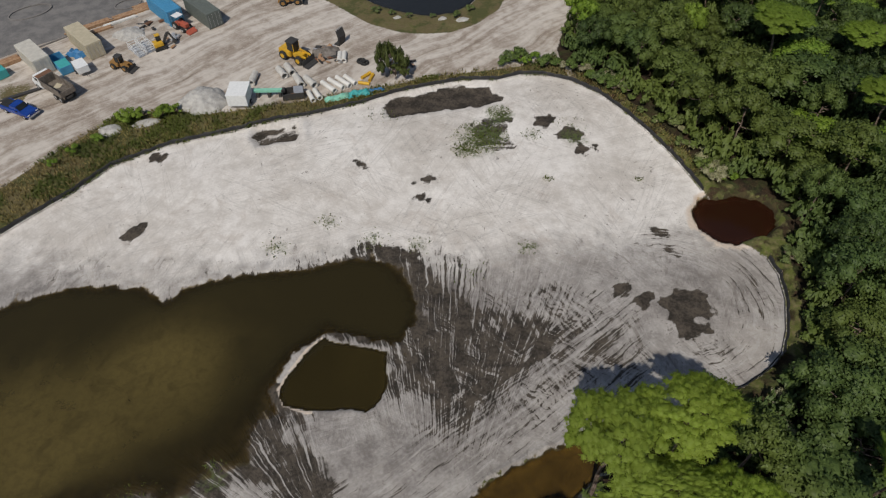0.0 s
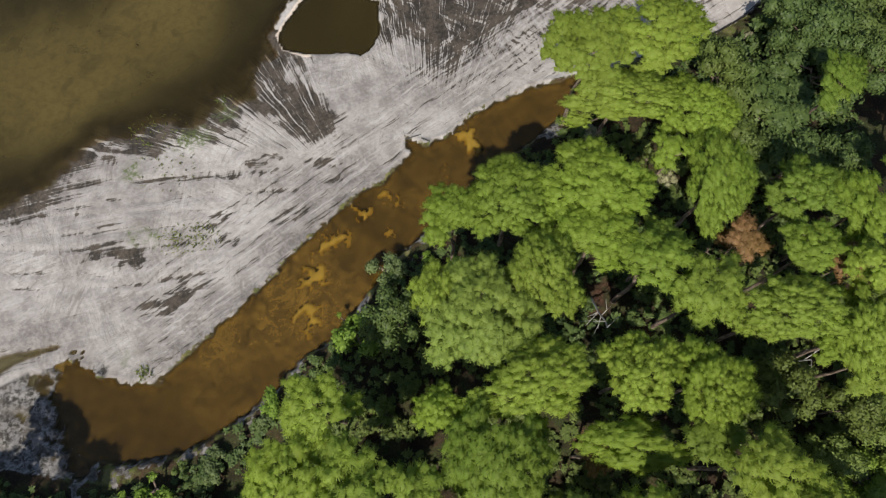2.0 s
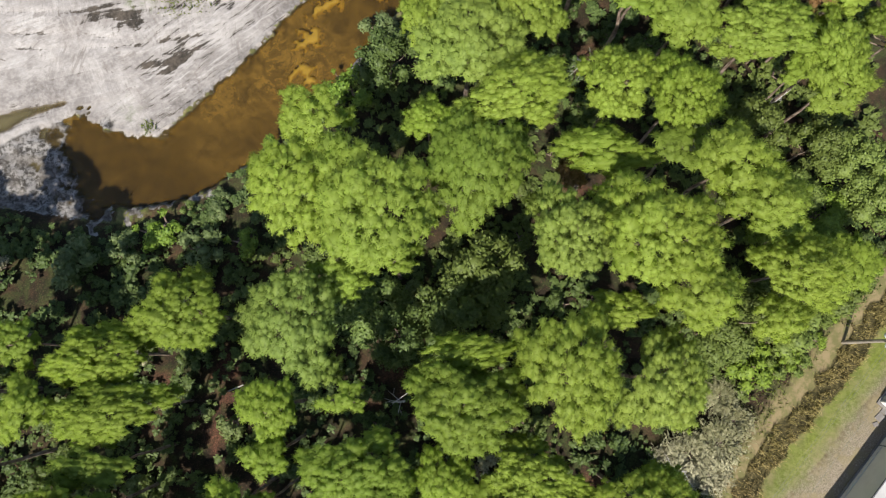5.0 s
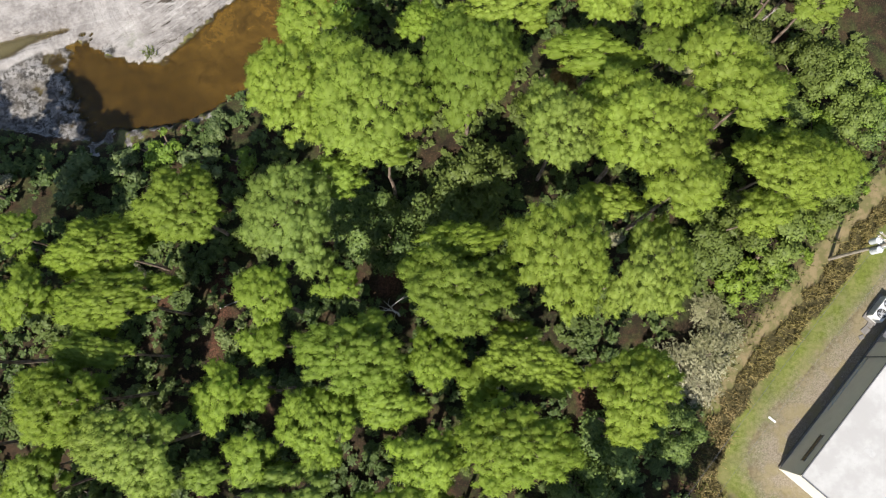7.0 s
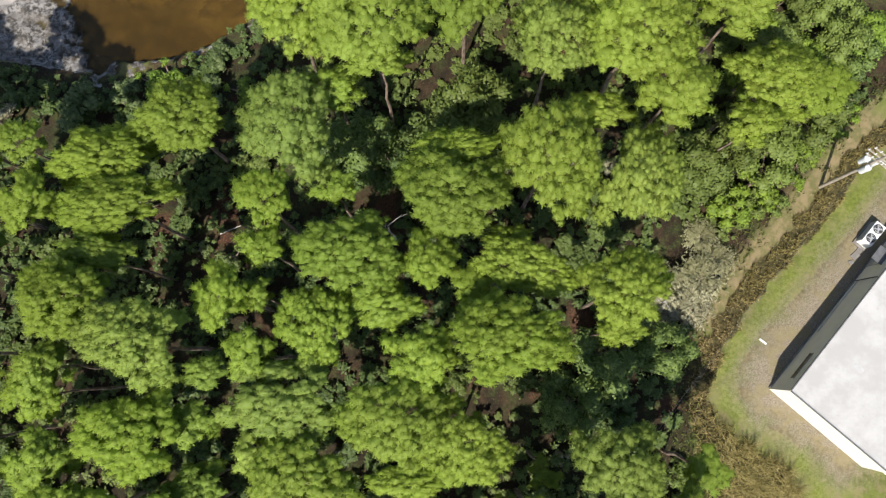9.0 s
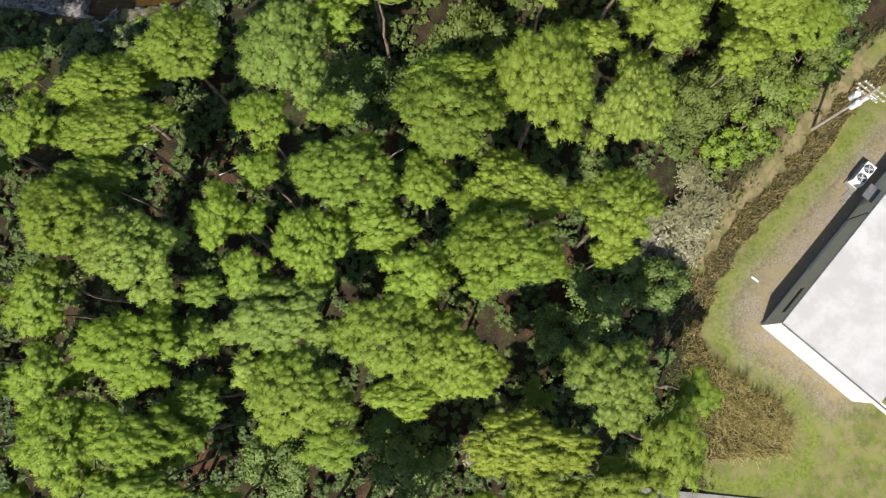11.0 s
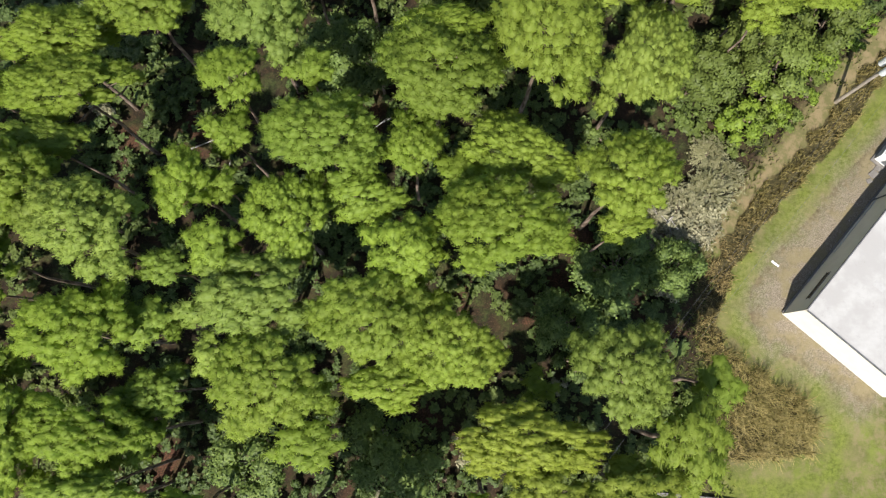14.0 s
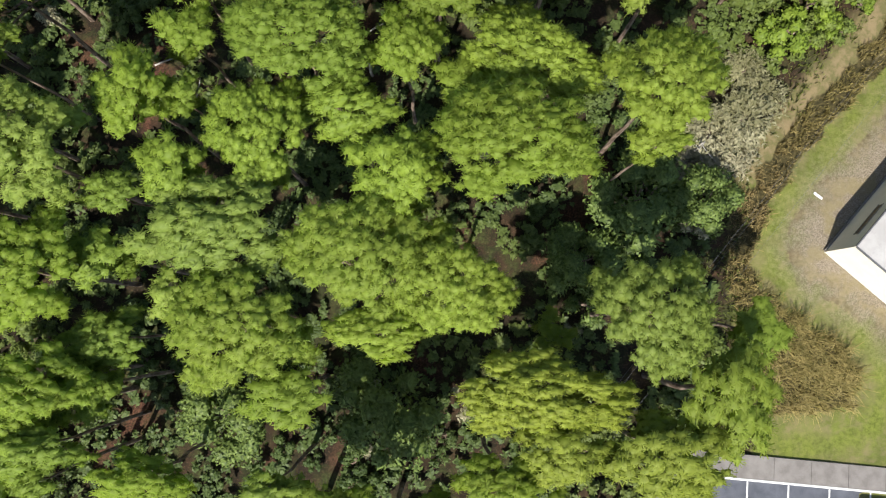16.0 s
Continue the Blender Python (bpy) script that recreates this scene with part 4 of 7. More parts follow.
def ball(levels):
    ico = bmesh.new()
    bmesh.ops.create_icosphere(ico, subdivisions=levels, radius=1.0)
    ico.verts.ensure_lookup_table()
    iv = np.array([v.co[:] for v in ico.verts])
    itri = np.array([[v.index for v in f.verts] for f in ico.faces])
    ico.free()
    return iv, itri


heart = np.array([(1, 0, 0), (-1, 0, 0), (0, 1, 0), (0, -1, 0), (0, 0, 1), (0, 0, -1)], float)
heart_tri = np.array([(0, 2, 4), (2, 1, 4), (1, 3, 4), (3, 0, 4), (2, 0, 5), (1, 2, 5), (3, 1, 5), (0, 3, 5)])


def turn_z(a):
    return np.array([[math.cos(a), math.sin(a), 0], [-math.sin(a), math.cos(a), 0], [0, 0, 1]])


def crown_mesh(name, lobes, seed, gap, tuft_r, blades, core=0.93, low=-0.1):
    """Pine foliage: each lobe (x, y, z, radius, flatness) carries round tufts, each tuft a burst of needle sprays round a small dense heart."""
    rng = np.random.default_rng(seed)
    tris, norms = [], []
    iv, itri = ball(1)
    all_c = np.array([l[:3] for l in lobes])
    all_r = np.array([l[3] for l in lobes])
    seat = np.array([0, 0, all_c[:, 2].max() - 0.95 * np.abs(all_c[:, :2]).max()])
    for li, (lx, ly, lz, lr, flat) in enumerate(lobes):
        c = np.array([lx, ly, lz])
        stretch = np.array([1, 1, flat])
        v = iv * (lr * core * (1 + rng.normal(0, 0.10, (len(iv), 1)))) * stretch + c
        tris.append(v[itri])
        norms.append(iv[itri].copy())
        n = max(4, int((1 - low) * 2 * math.pi * lr * lr / (gap * gap)))
        for d in sphere_points(rng, n, low):
            p = c + d * lr * stretch * rng.uniform(0.84, 1.10)
            inside = np.linalg.norm(all_c - p, axis=1) < all_r * 0.72
            inside[li] = False
            if inside.any():
                continue
            size = tuft_r * rng.uniform(0.68, 1.2)
            dome = (p - seat) / np.linalg.norm(p - seat)
            up = dome * 0.75 + d * 0.2 + np.array([0, 0, 0.25])
            v = heart @ turn_z(rng.random() * 1.57) * size * 0.68 * np.array([1, 1, 0.8]) + p
            tris.append(v[heart_tri])
            norms.append((heart * 0.8 + up)[heart_tri])
            b = sphere_points(rng, blades, -0.20)
            side = np.cross(b, rng.normal(0, 1, b.shape))
            side /= np.linalg.norm(side, axis=1, keepdims=True)
            ln = size * rng.uniform(0.82, 1.12, (blades, 1))
            w = size * rng.uniform(0.035, 0.072, (blades, 1))
            bend = b + rng.normal(0, 0.08, b.shape)
            t = np.stack([p + b * size * 0.2, p + bend * ln + side * w, p + bend * ln * 0.96 - side * w], 1)
            tris.append(t)
            norms.append(np.repeat((b * 0.82 + up + rng.normal(0, 0.18, b.shape))[:, None, :], 3, 1))
    return tri_mesh(name, np.concatenate(tris), np.concatenate(norms))


def leafy_mesh(name, lobes, seed, gap, size, low=-0.2, core=0.8):
    """Broad foliage: leaf sprays as small kite-shaped pairs of triangles over the lobes."""
    rng = np.random.default_rng(seed)
    tris, norms = [], []
    iv, itri = ball(1)
    for lx, ly, lz, lr, flat in lobes:
        c, stretch = np.array([lx, ly, lz]), np.array([1, 1, flat])
        if core:
            v = iv * (lr * core * (1 + rng.normal(0, 0.14, (len(iv), 1)))) * stretch + c
            tris.append(v[itri])
            norms.append(iv[itri].copy())
        n = max(8, int((1 - low) * 2 * math.pi * lr * lr / (gap * gap)))
        d = sphere_points(rng, n, low)
        p = c + d * lr * stretch * rng.uniform(0.72, 1.16, (n, 1))
        ax = d * 0.5 + rng.normal(0, 0.7, (n, 3))
        ax /= np.linalg.norm(ax, axis=1, keepdims=True)
        nn = d * 0.6 + rng.normal(0, 0.45, (n, 3)) + np.array([0, 0, 0.55])
        side = np.cross(ax, nn)
        side /= np.linalg.norm(side, axis=1, keepdims=True)
        ln, w = size * rng.uniform(0.7, 1.4, (n, 1)), size * rng.uniform(0.25, 0.42, (n, 1))
        a, b, e, f = p - ax * ln * 0.5, p + side * w, p + ax * ln * 0.5, p - side * w
        for t in (np.stack([a, b, e], 1), np.stack([a, e, f], 1)):
            tris.append(t)
            norms.append(np.repeat((nn * 0.6 + d * 0.5)[:, None, :], 3, 1))
    return tri_mesh(name, np.concatenate(tris), np.concatenate(norms))


def trunk_mesh(name, height, r0, limbs, seed, lean=0.25):
    rng = random.Random(seed)
    bm = bmesh.new()
    pts = [Vector((0, 0, -0.4))]
    for i in range(1, 7):
        k = i / 6
        pts.append(Vector((rng.uniform(-lean, lean) * k, rng.uniform(-lean, lean) * k, height * k)))
    for i in range(6):
        rod(pts[i], pts[i + 1], r0 * (1 - 0.12 * i), r0 * (1 - 0.12 * (i + 1)), 8, bm, False)
    for lx, ly, lz, lr in limbs:
        k = max(0.35, min(0.98, (lz - math.hypot(lx, ly) * rng.uniform(0.35, 0.6)) / height))
        i = min(5, int(k * 6))
        root = pts[i].lerp(pts[i + 1], k * 6 - i)
        tip = Vector((lx, ly, lz))
        bend = root.lerp(tip, 0.55) + Vector((rng.uniform(-.25, .25), rng.uniform(-.25, .25), -0.12 * (tip - root).length))
        rod(root, bend, 0.085, 0.06, 5, bm, False)
        rod(bend, tip, 0.06, 0.025, 5, bm, False)
    for f in bm.faces:
        f.smooth = True
    me = bpy.data.meshes.new(name)
    bm.to_mesh(me)
    bm.free()
    return me


def pine_lobes(seed, radius, top):
    """Lobes of an old pine's broken crown: a low dome of foliage pads, some of them a tier lower, that fills its radius both ways."""
    rng = random.Random(seed)
    out = []
    want = int(3 + 2.6 * radius * radius)
    for tries in range(1200):
        if len(out) >= want:
            break
        a = rng.uniform(0, 6.283)
        reach = 0.84 + 0.13 * math.sin(a * 2 + seed) + 0.13 * math.sin(a * 3 + seed * 1.7) + 0.08 * math.sin(a * 5 + seed * 2.9)
        r = radius * reach * math.sqrt(rng.random())
        s = rng.uniform(0.45, 0.95) * min(1.0, 0.55 + 0.15 * radius)
        r = max(0.0, r - s * 0.5)
        low = rng.random() < 0.10
        x, y = r * math.cos(a), r * math.sin(a)
        zz = top - s * 0.55 - 0.50 * radius * (r / radius) ** 2 + rng.uniform(-0.25, 0.12) - (rng.uniform(0.7, 1.4) if low else 0)
        if all((x - o[0]) ** 2 + (y - o[1]) ** 2 > (0.66 * (s + o[3])) ** 2 or abs(zz - o[2]) > 1.1 for o in out):
            out.append((x, y, zz, s, rng.uniform(0.46, 0.66)))
    east, west = max(o[0] + o[3] for o in out), min(o[0] - o[3] for o in out)
    north, south = max(o[1] + o[3] for o in out), min(o[1] - o[3] for o in out)
    kx, ky = 2 * radius / (east - west), 2 * radius / (north - south)
    return [((o[0] - (east + west) / 2) * kx, (o[1] - (north + south) / 2) * ky, *o[2:]) for o in out]


FAMILY = {}


def family(kind, count, make):
    FAMILY[kind] = [make(i) for i in range(count)]


PINE_SIZES = {"pine": 3.2, "young_pine": 2.1, "slim_pine": 1.3}


def pine_kind(kind):
    def make(i):
        radius = PINE_SIZES[kind]
        lobes = pine_lobes(100 + i * 7 + int(radius * 31), radius, 14.0)
        return (crown_mesh("pine_crown", lobes, 300 + i, 0.54, 0.36, 38),
                trunk_mesh("pine_trunk", 12.9, 0.11 + 0.025 * radius, [(l[0], l[1], l[2] - 0.2, l[3]) for l in lobes[::2]], 20 + i))
    return make


def oak_lobes(seed, radius, top, count):
    rng = random.Random(seed)
    out = []
    for n in range(count):
        a, r = rng.uniform(0, 6.283), radius * 0.8 * math.sqrt(rng.random())
        s = radius * rng.uniform(0.2, 0.36)
        out.append((r * math.cos(a), r * math.sin(a), top - s - 0.45 * top * (r / radius) ** 2 * rng.uniform(0.5, 1.1), s, rng.uniform(0.75, 1.0)))
    return out


def oak_kind(i):
    lobes = oak_lobes(500 + i, 4.0, 9.0, 20)
    return (leafy_mesh("leafy_crown", lobes, 540 + i, 0.30, 0.36), trunk_mesh("oak_trunk", 6.5, 0.2, [(l[0], l[1], l[2], l[3]) for l in lobes[::2]], 60 + i, 0.5))


def shrub_kind(i):
    lobes = oak_lobes(700 + i, 1.0, 1.3, 9)
    return (leafy_mesh("shrub_leaves", lobes, 740 + i, 0.115, 0.16), trunk_mesh("shrub_stem", 0.8, 0.03, [(l[0], l[1], l[2], l[3]) for l in lobes[::2]], 90 + i, 0.1))


for pine_size, count in (("pine", 7), ("young_pine", 6), ("slim_pine", 4)):
    family(pine_size, count, pine_kind(pine_size))
def twiggy_kind(i):
    """A half-bare bush: bent twigs fanning out from the stem, with few leaves near their ends."""
    rng = np.random.default_rng(820 + i)
    tris, norms = [], []
    for k in range(230):
        a, lift = rng.uniform(0, 6.283), rng.uniform(0.15, 1.2)
        way = np.array([math.cos(a), math.sin(a), lift]) / math.hypot(1, lift)
        root = np.array([0, 0, 0.3]) + way * rng.uniform(0.05, 0.45)
        for j in range(4):
            tip = root + (way + rng.normal(0, 0.28, 3)) * rng.uniform(0.14, 0.26)
            side = np.cross(tip - root, rng.normal(0, 1, 3))
            side *= 0.020 * (1 - 0.18 * j) / np.linalg.norm(side)
            tris += [np.stack([root - side, root + side, tip + side * 0.8]), np.stack([root - side, tip + side * 0.8, tip - side * 0.8])]
            norms += [np.repeat([[way[0] * 0.4, way[1] * 0.4, 1.0]], 3, 0)] * 2
            for q in range(3 * (j > 0)):
                c = tip + rng.normal(0, 0.06, 3)
                u, v = rng.normal(0, 0.045, 3), rng.normal(0, 0.045, 3)
                tris.append(np.stack([c - u, c + v, c + u * 1.4]))
                norms.append(np.repeat([[way[0] * 0.5, way[1] * 0.5, 0.8]], 3, 0))
            root = tip
    return (tri_mesh("twigs", np.array(tris), np.array(norms)), trunk_mesh("twig_stem", 0.5, 0.04, [(0.3, 0.2, 0.5, 0.1), (-0.3, 0.1, 0.5, 0.1), (0.0, -0.35, 0.5, 0.1)], 95 + i, 0.1))


family("twiggy", 3, twiggy_kind)
family("oak", 4, oak_kind)
family("shrub", 4, shrub_kind)
SKINS = {}


def plant(kind, name, x, y, r, h, leaf, label, category, group, base_r, base_h, crown="crown", stem="trunk", ry=None):
    """One tree or shrub of its own: trunk and crown under one thing."""
    rng = random.Random(int(x * 131 + y * 977))
    n = rng.randrange(len(FAMILY[kind]))
    key = (kind, n, leaf.name)
    if ry is None:
        m = pose(x, y, level(x, y), 0, 0, rng.uniform(0, 360)) @ Matrix.Diagonal((r / base_r, r / base_r, h / base_h, 1))
    else:
        quarter = rng.randrange(4)
        kx, ky = (r, ry) if quarter % 2 == 0 else (ry, r)
        m = pose(x, y, level(x, y), 0, 0, 90 * quarter + rng.uniform(-12, 12)) @ Matrix.Diagonal((kx / base_r, ky / base_r, h / base_h, 1))
    if key not in SKINS:
        ob = thing(name, Matrix(), label, category, group)
        cm, tm = FAMILY[kind][n]
        cm = cm.copy() if cm.materials else cm
        cm.materials.clear()
        cm.materials.append(leaf)
        link_mesh(crown, cm, leaf, ob)
        link_mesh(stem, tm, BARK, ob)
        SKINS[key] = ob
        ob.matrix_basis = m
        return ob
    src = SKINS[key]
    ob = new(name)
    ob.empty_display_size = 0.3
    ob.matrix_basis = m
    tagged(ob, label, category, group)
    for ch in src.children:
        c = new(ch.name.split(".")[0], ch.data)
        c.parent = ob
    return ob


PLANTED = []


PINE_TONES = {"N": (NEEDLES, "tall pine with a broken green needle crown"), "L": (LIME, "tall pine with a sunlit lime-green needle crown"),
              "D": (DEEP, "tall pine with a deep green needle crown"), "G": (SAGE, "tall pine with a dense grey-green needle crown"),
              "R": (RUST, "dying pine with rust-brown needles"), "O": (OLIVE, "tall pine with an open olive-green needle crown")}


def pine(x, y, rx, ry=None, h=None, tone="N"):
    rng = random.Random(int(x * 71 + y * 373))
    ry = ry or rx * rng.uniform(0.8, 1.1)
    h = h or rng.uniform(12.6, 15.2)
    PLANTED.append((x, y, (rx + ry) / 2))
    r = math.sqrt(rx * ry)
    kind = "pine" if r > 2.5 else "young_pine" if r > 1.65 else "slim_pine"
    leaf, label = PINE_TONES[tone]
    plant(kind, "pine_tree", x, y, rx * 1.11, h - level(x, y), leaf, label, "pine tree", "pines of the wood", PINE_SIZES[kind], 14.0, ry=ry * 1.11)


def oak(x, y, r, h=None, leaf=None, label="dark green broadleaf tree with a dense small-leaved crown"):
    rng = random.Random(int(x * 71 + y * 373))
    PLANTED.append((x, y, r))
    plant("oak", "broadleaf_tree", x, y, r * 1.08, h or rng.uniform(7.0, 10.0), leaf or LEAVES, label, "tree", "broadleaf trees of the wood", 4.0, 9.0)


def shrub(x, y, r, leaf=None, label="low dark green understory shrub"):
    plant("shrub", "shrub", x, y, r, r * 1.2, leaf or LEAVES, label, "shrub", "shrubs below the pines", 1.0, 1.3, "leaves", "stem")


# pines by the ditch: place, radii, top and tone
for row in [(12.3, 21.1, 3.5, 4, 12.8, "L"), (18.4, 22.5, 3.9, 3.3, 13.1, "L"), (14.5, 17.4, 4.1, 2.2, 12.3, "L"), (21.2, 16.7, 3, 2.7, 11.8, "N"), (21.7, 9.8, 2.4, 3.8, 12.8, "N"),
            (18.4, 12, 1.5, 1.6, 11.8, "N"), (33.1, 18.8, 1.8, 2.6, 11.3, "N"), (5.7, 8.3, 3.4, 3, 13.3, "N"), (1.4, 6.9, 2.3, 2.1, 12.8, "N"), (12.1, 9.2, 4, 3.1, 13.8, "N"),
            (11.8, 4.9, 2.9, 2.1, 13.1, "N"), (16.9, 4.8, 2, 1.9, 11.8, "D"), (19.1, 0.8, 2.4, 2.4, 13.8, "L")]:
    pine(*row)
# pines round the clearing: place, radii, top and tone
for row in [(27.9, 8.6, 3, 2.6, 13.3, "N"), (31.6, 7.1, 2.1, 2.8, 13.3, "N"), (24.7, -0.4, 3.7, 2.3, 14.3, "L"), (30, -2.2, 2.2, 3.2, 13.8, "L"), (27.4, 3.9, 2.5, 1.9, 13.3, "N"),
            (30.9, 2.6, 2, 1.7, 13.8, "L"), (3.5, -0.8, 3.8, 3.9, 13.8, "G"), (-0.1, 1, 1.6, 2.2, 13.1, "L"), (7.7, 2.3, 2.5, 3.2, 13.7, "L"), (6.2, -5.3, 4, 2.5, 14.3, "L"),
            (14.1, -4.9, 2.7, 2.5, 14.5, "L"), (18.7, -5.5, 2.5, 2.7, 14.8, "N"), (13.1, -9.5, 3.4, 1.7, 13.3, "N"), (18.2, -9.4, 1.8, 1.5, 13.3, "N")]:
    pine(*row)
# pines between the ditch and the broadleaf trees: place, radii, top and tone
for row in [(-3.1, -13.4, 3.9, 4.4, 15.7, "L"), (-7.6, -7.4, 2.4, 2.4, 13.3, "L"), (-9.2, -12.4, 3.1, 3.8, 13.9, "L"), (-2.2, -17.3, 2.2, 1.3, 14.3, "L"), (4.1, -11.5, 3.3, 4.1, 14.7, "N"),
            (0.5, -7.2, 1.8, 1.6, 13.1, "N"), (10.5, -15.5, 2.8, 3, 15.5, "G"), (15.8, -15.7, 3.7, 3.5, 17.3, "L"), (18.1, -20.2, 2.5, 2.2, 16.3, "L"), (20.9, -11.1, 2.6, 2.4, 16.9, "L"),
            (22.6, -14.1, 2.5, 2, 16.9, "L"), (25.7, -18.2, 3.3, 2.4, 14.3, "L"), (24.4, -21.4, 1.9, 1.5, 13.3, "L"), (13.8, -21, 2.2, 1.3, 13.8, "L")]:
    pine(*row)
# thinner and dying pines between them
for row in [(23.0, 5.2, 1.5, 1.6, 11.2, "R"), (29.7, 3.1, 1.1, 1.5, 12.3, "R"), (15.8, 3.1, 2.9, 2.1, 13.3, "N"), (30.8, -4.1, 2.4, 2.1, 12.3, "L"), (11.3, -10.2, 1.0, 1.3, 9.3, "R"), (11.9, 5.2, 2.5, 1.8, 12.8, "L"), (28.3, -2.7, 2.1, 1.5, 12.3, "N"), (32.3, -17.0, 1.9, 2.1, 9.3, "N")]:
    pine(*row)
# pines on the pond side: place, radii, top and tone
for row in [(-16.9, -20.9, 3.2, 2.7, 13.1, "N"), (-8.8, -22.2, 3.1, 3.6, 14.1, "G"), (-5.7, -18.8, 2, 1.5, 12.3, "D"), (-22.2, -24, 3.3, 2, 13.3, "N"), (-20, -27.9, 3.7, 2, 13.9, "N"),
            (-26.5, -27.6, 1.9, 2, 13.3, "N"), (-27.9, -23.4, 1.8, 1.6, 12.7, "N"), (-21.1, -31.5, 2.6, 1.4, 13.8, "D"), (-22, -34.6, 2.7, 2.4, 16.3, "N"), (-17.4, -37.5, 3.2, 2.7, 17.1, "G"),
            (-23.9, -39, 1.7, 1.8, 14.3, "D"), (-9.9, -27.7, 1.9, 2.1, 14.3, "N"), (-10, -30.7, 1.4, 1.2, 13.3, "N"), (-12.3, -34.1, 1.8, 2.1, 14.3, "N")]:
    pine(*row)
# pines in the middle of the wood: place, radii, top and tone
for row in [(3, -27.3, 3.6, 2.9, 15.9, "N"), (3, -24, 3, 1.4, 14.5, "N"), (9.5, -24.8, 3.2, 3.9, 16.5, "L"), (15.9, -25.4, 2.5, 3.2, 15.1, "G"), (-4, -31.4, 3.5, 2.6, 15.9, "N"),
            (-5.1, -26.7, 1.4, 1.1, 14.1, "N"), (1.5, -31.6, 1.8, 1.8, 14.7, "N"), (8.2, -31.6, 3.4, 2.1, 14.7, "D"), (4.4, -33.1, 1.4, 1.3, 13.3, "N"), (7, -36.7, 3.7, 2.7, 17.1, "N"),
            (14.5, -33.6, 2.9, 2.7, 15.5, "L"), (1.2, -38.2, 2.2, 2, 14.8, "D"), (-1.6, -34.5, 2.6, 1.6, 13.3, "D"), (14.4, -36.2, 1.4, 0.9, 13.8, "L")]:
    pine(*row)
# pines in the south: place, radii, top and tone
for row in [(-6.2, -36, 2.4, 2.8, 14.3, "D"), (-10.3, -38.1, 1.5, 1.5, 13.8, "D"), (-10.3, -34, 1.1, 1, 12.8, "N"), (-8, -41, 4, 2.6, 14.7, "G"), (-9.7, -44.1, 1.4, 1.1, 13.3, "G"),
            (-0.8, -42.7, 3.4, 3, 15.1, "L"), (4.1, -43.2, 2.9, 2.6, 14.9, "L"), (0.2, -46.1, 2.4, 1.3, 13.9, "L"), (-6.3, -45.8, 3.3, 2.9, 14.9, "L"), (-4.3, -49.3, 1.9, 1.3, 13.1, "N"),
            (-17.6, -43.2, 3.2, 2.7, 15.3, "N"), (-13.8, -42.4, 1.5, 1.3, 13.3, "D"), (-13.3, -39.2, 1.4, 1, 13.3, "D"), (9.6, -45.7, 1.2, 1, 10.3, "N")]:
    pine(*row)
# pines at the south corners: place, radii, top and tone
for row in [(-23.2, -44.9, 2, 2, 14.3, "D"), (-21.9, -49.2, 2.6, 2.9, 14.8, "D"), (-16.9, -48.7, 3.4, 2.2, 15.1, "N"), (-16.5, -51.9, 2.7, 1.4, 14.3, "D"), (-24.3, -40.7, 1.8, 1.7, 13.8, "D"),
            (13.7, -44.9, 2.8, 2.9, 14.9, "G"), (8.7, -48.8, 4, 2, 14.5, "O"), (17.6, -49, 2.1, 2.8, 14.1, "L"), (21, -45.5, 1.5, 1.5, 9.3, "N"), (14.5, -51.8, 2.9, 2, 14.3, "O"),
            (9.7, -51.7, 2.3, 1.6, 13.9, "O"), (6.4, -53.2, 2.1, 1.3, 13.3, "N")]:
    pine(*row)
# pines along the south edge: place, radii, top and tone
for row in [(-17.2, -50.2, 1.7, 1.5, 13.3, "D"), (-14.7, -49.1, 1.8, 1.7, 12.3, "D"), (-13.7, -46.5, 2, 1.4, 12.8, "D"), (-11.1, -53.2, 2.3, 1.2, 13.3, "N"), (-16.7, -53.6, 1.5, 1.1, 13.3, "D"),
            (-4.9, -53.8, 1.7, 0.9, 12.3, "D")]:
    pine(*row)
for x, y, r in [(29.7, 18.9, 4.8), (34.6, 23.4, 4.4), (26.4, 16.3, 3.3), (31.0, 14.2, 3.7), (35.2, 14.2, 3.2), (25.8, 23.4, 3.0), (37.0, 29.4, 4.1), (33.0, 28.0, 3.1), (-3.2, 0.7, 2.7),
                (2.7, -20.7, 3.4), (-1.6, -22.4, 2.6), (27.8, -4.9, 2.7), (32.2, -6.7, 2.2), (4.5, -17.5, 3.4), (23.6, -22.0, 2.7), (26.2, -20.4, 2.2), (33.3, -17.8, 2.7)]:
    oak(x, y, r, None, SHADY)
for x, y, r in [(16.6, -37.4, 3.3), (20.6, -37.4, 2.2), (12.6, -41.7, 2.6), (-4.7, -19.8, 3.0), (-0.2, -51.2, 3.4), (-9.8, -51.4, 2.9), (30.2, -20.4, 3.2)]:
    oak(x, y, r, 5.5)
for x, y, r in [(33.2, 70.0, 3.2), (45.3, 50.2, 3.6), (52.6, 71.4, 4.3), (39.7, 78.0, 3.7), (42, 62.5, 4.0), (27.5, 82, 3.0), (31.7, 78.1, 4.0), (36.8, 65.6, 3.2), (47.9, 74.0, 5.1),
                (43.1, 45.9, 3.0), (41.2, 41.1, 3.4), (39.5, 35.2, 3.1), (48.3, 59.4, 3.9)]:
    oak(x, y, r, None, EVERGREEN)

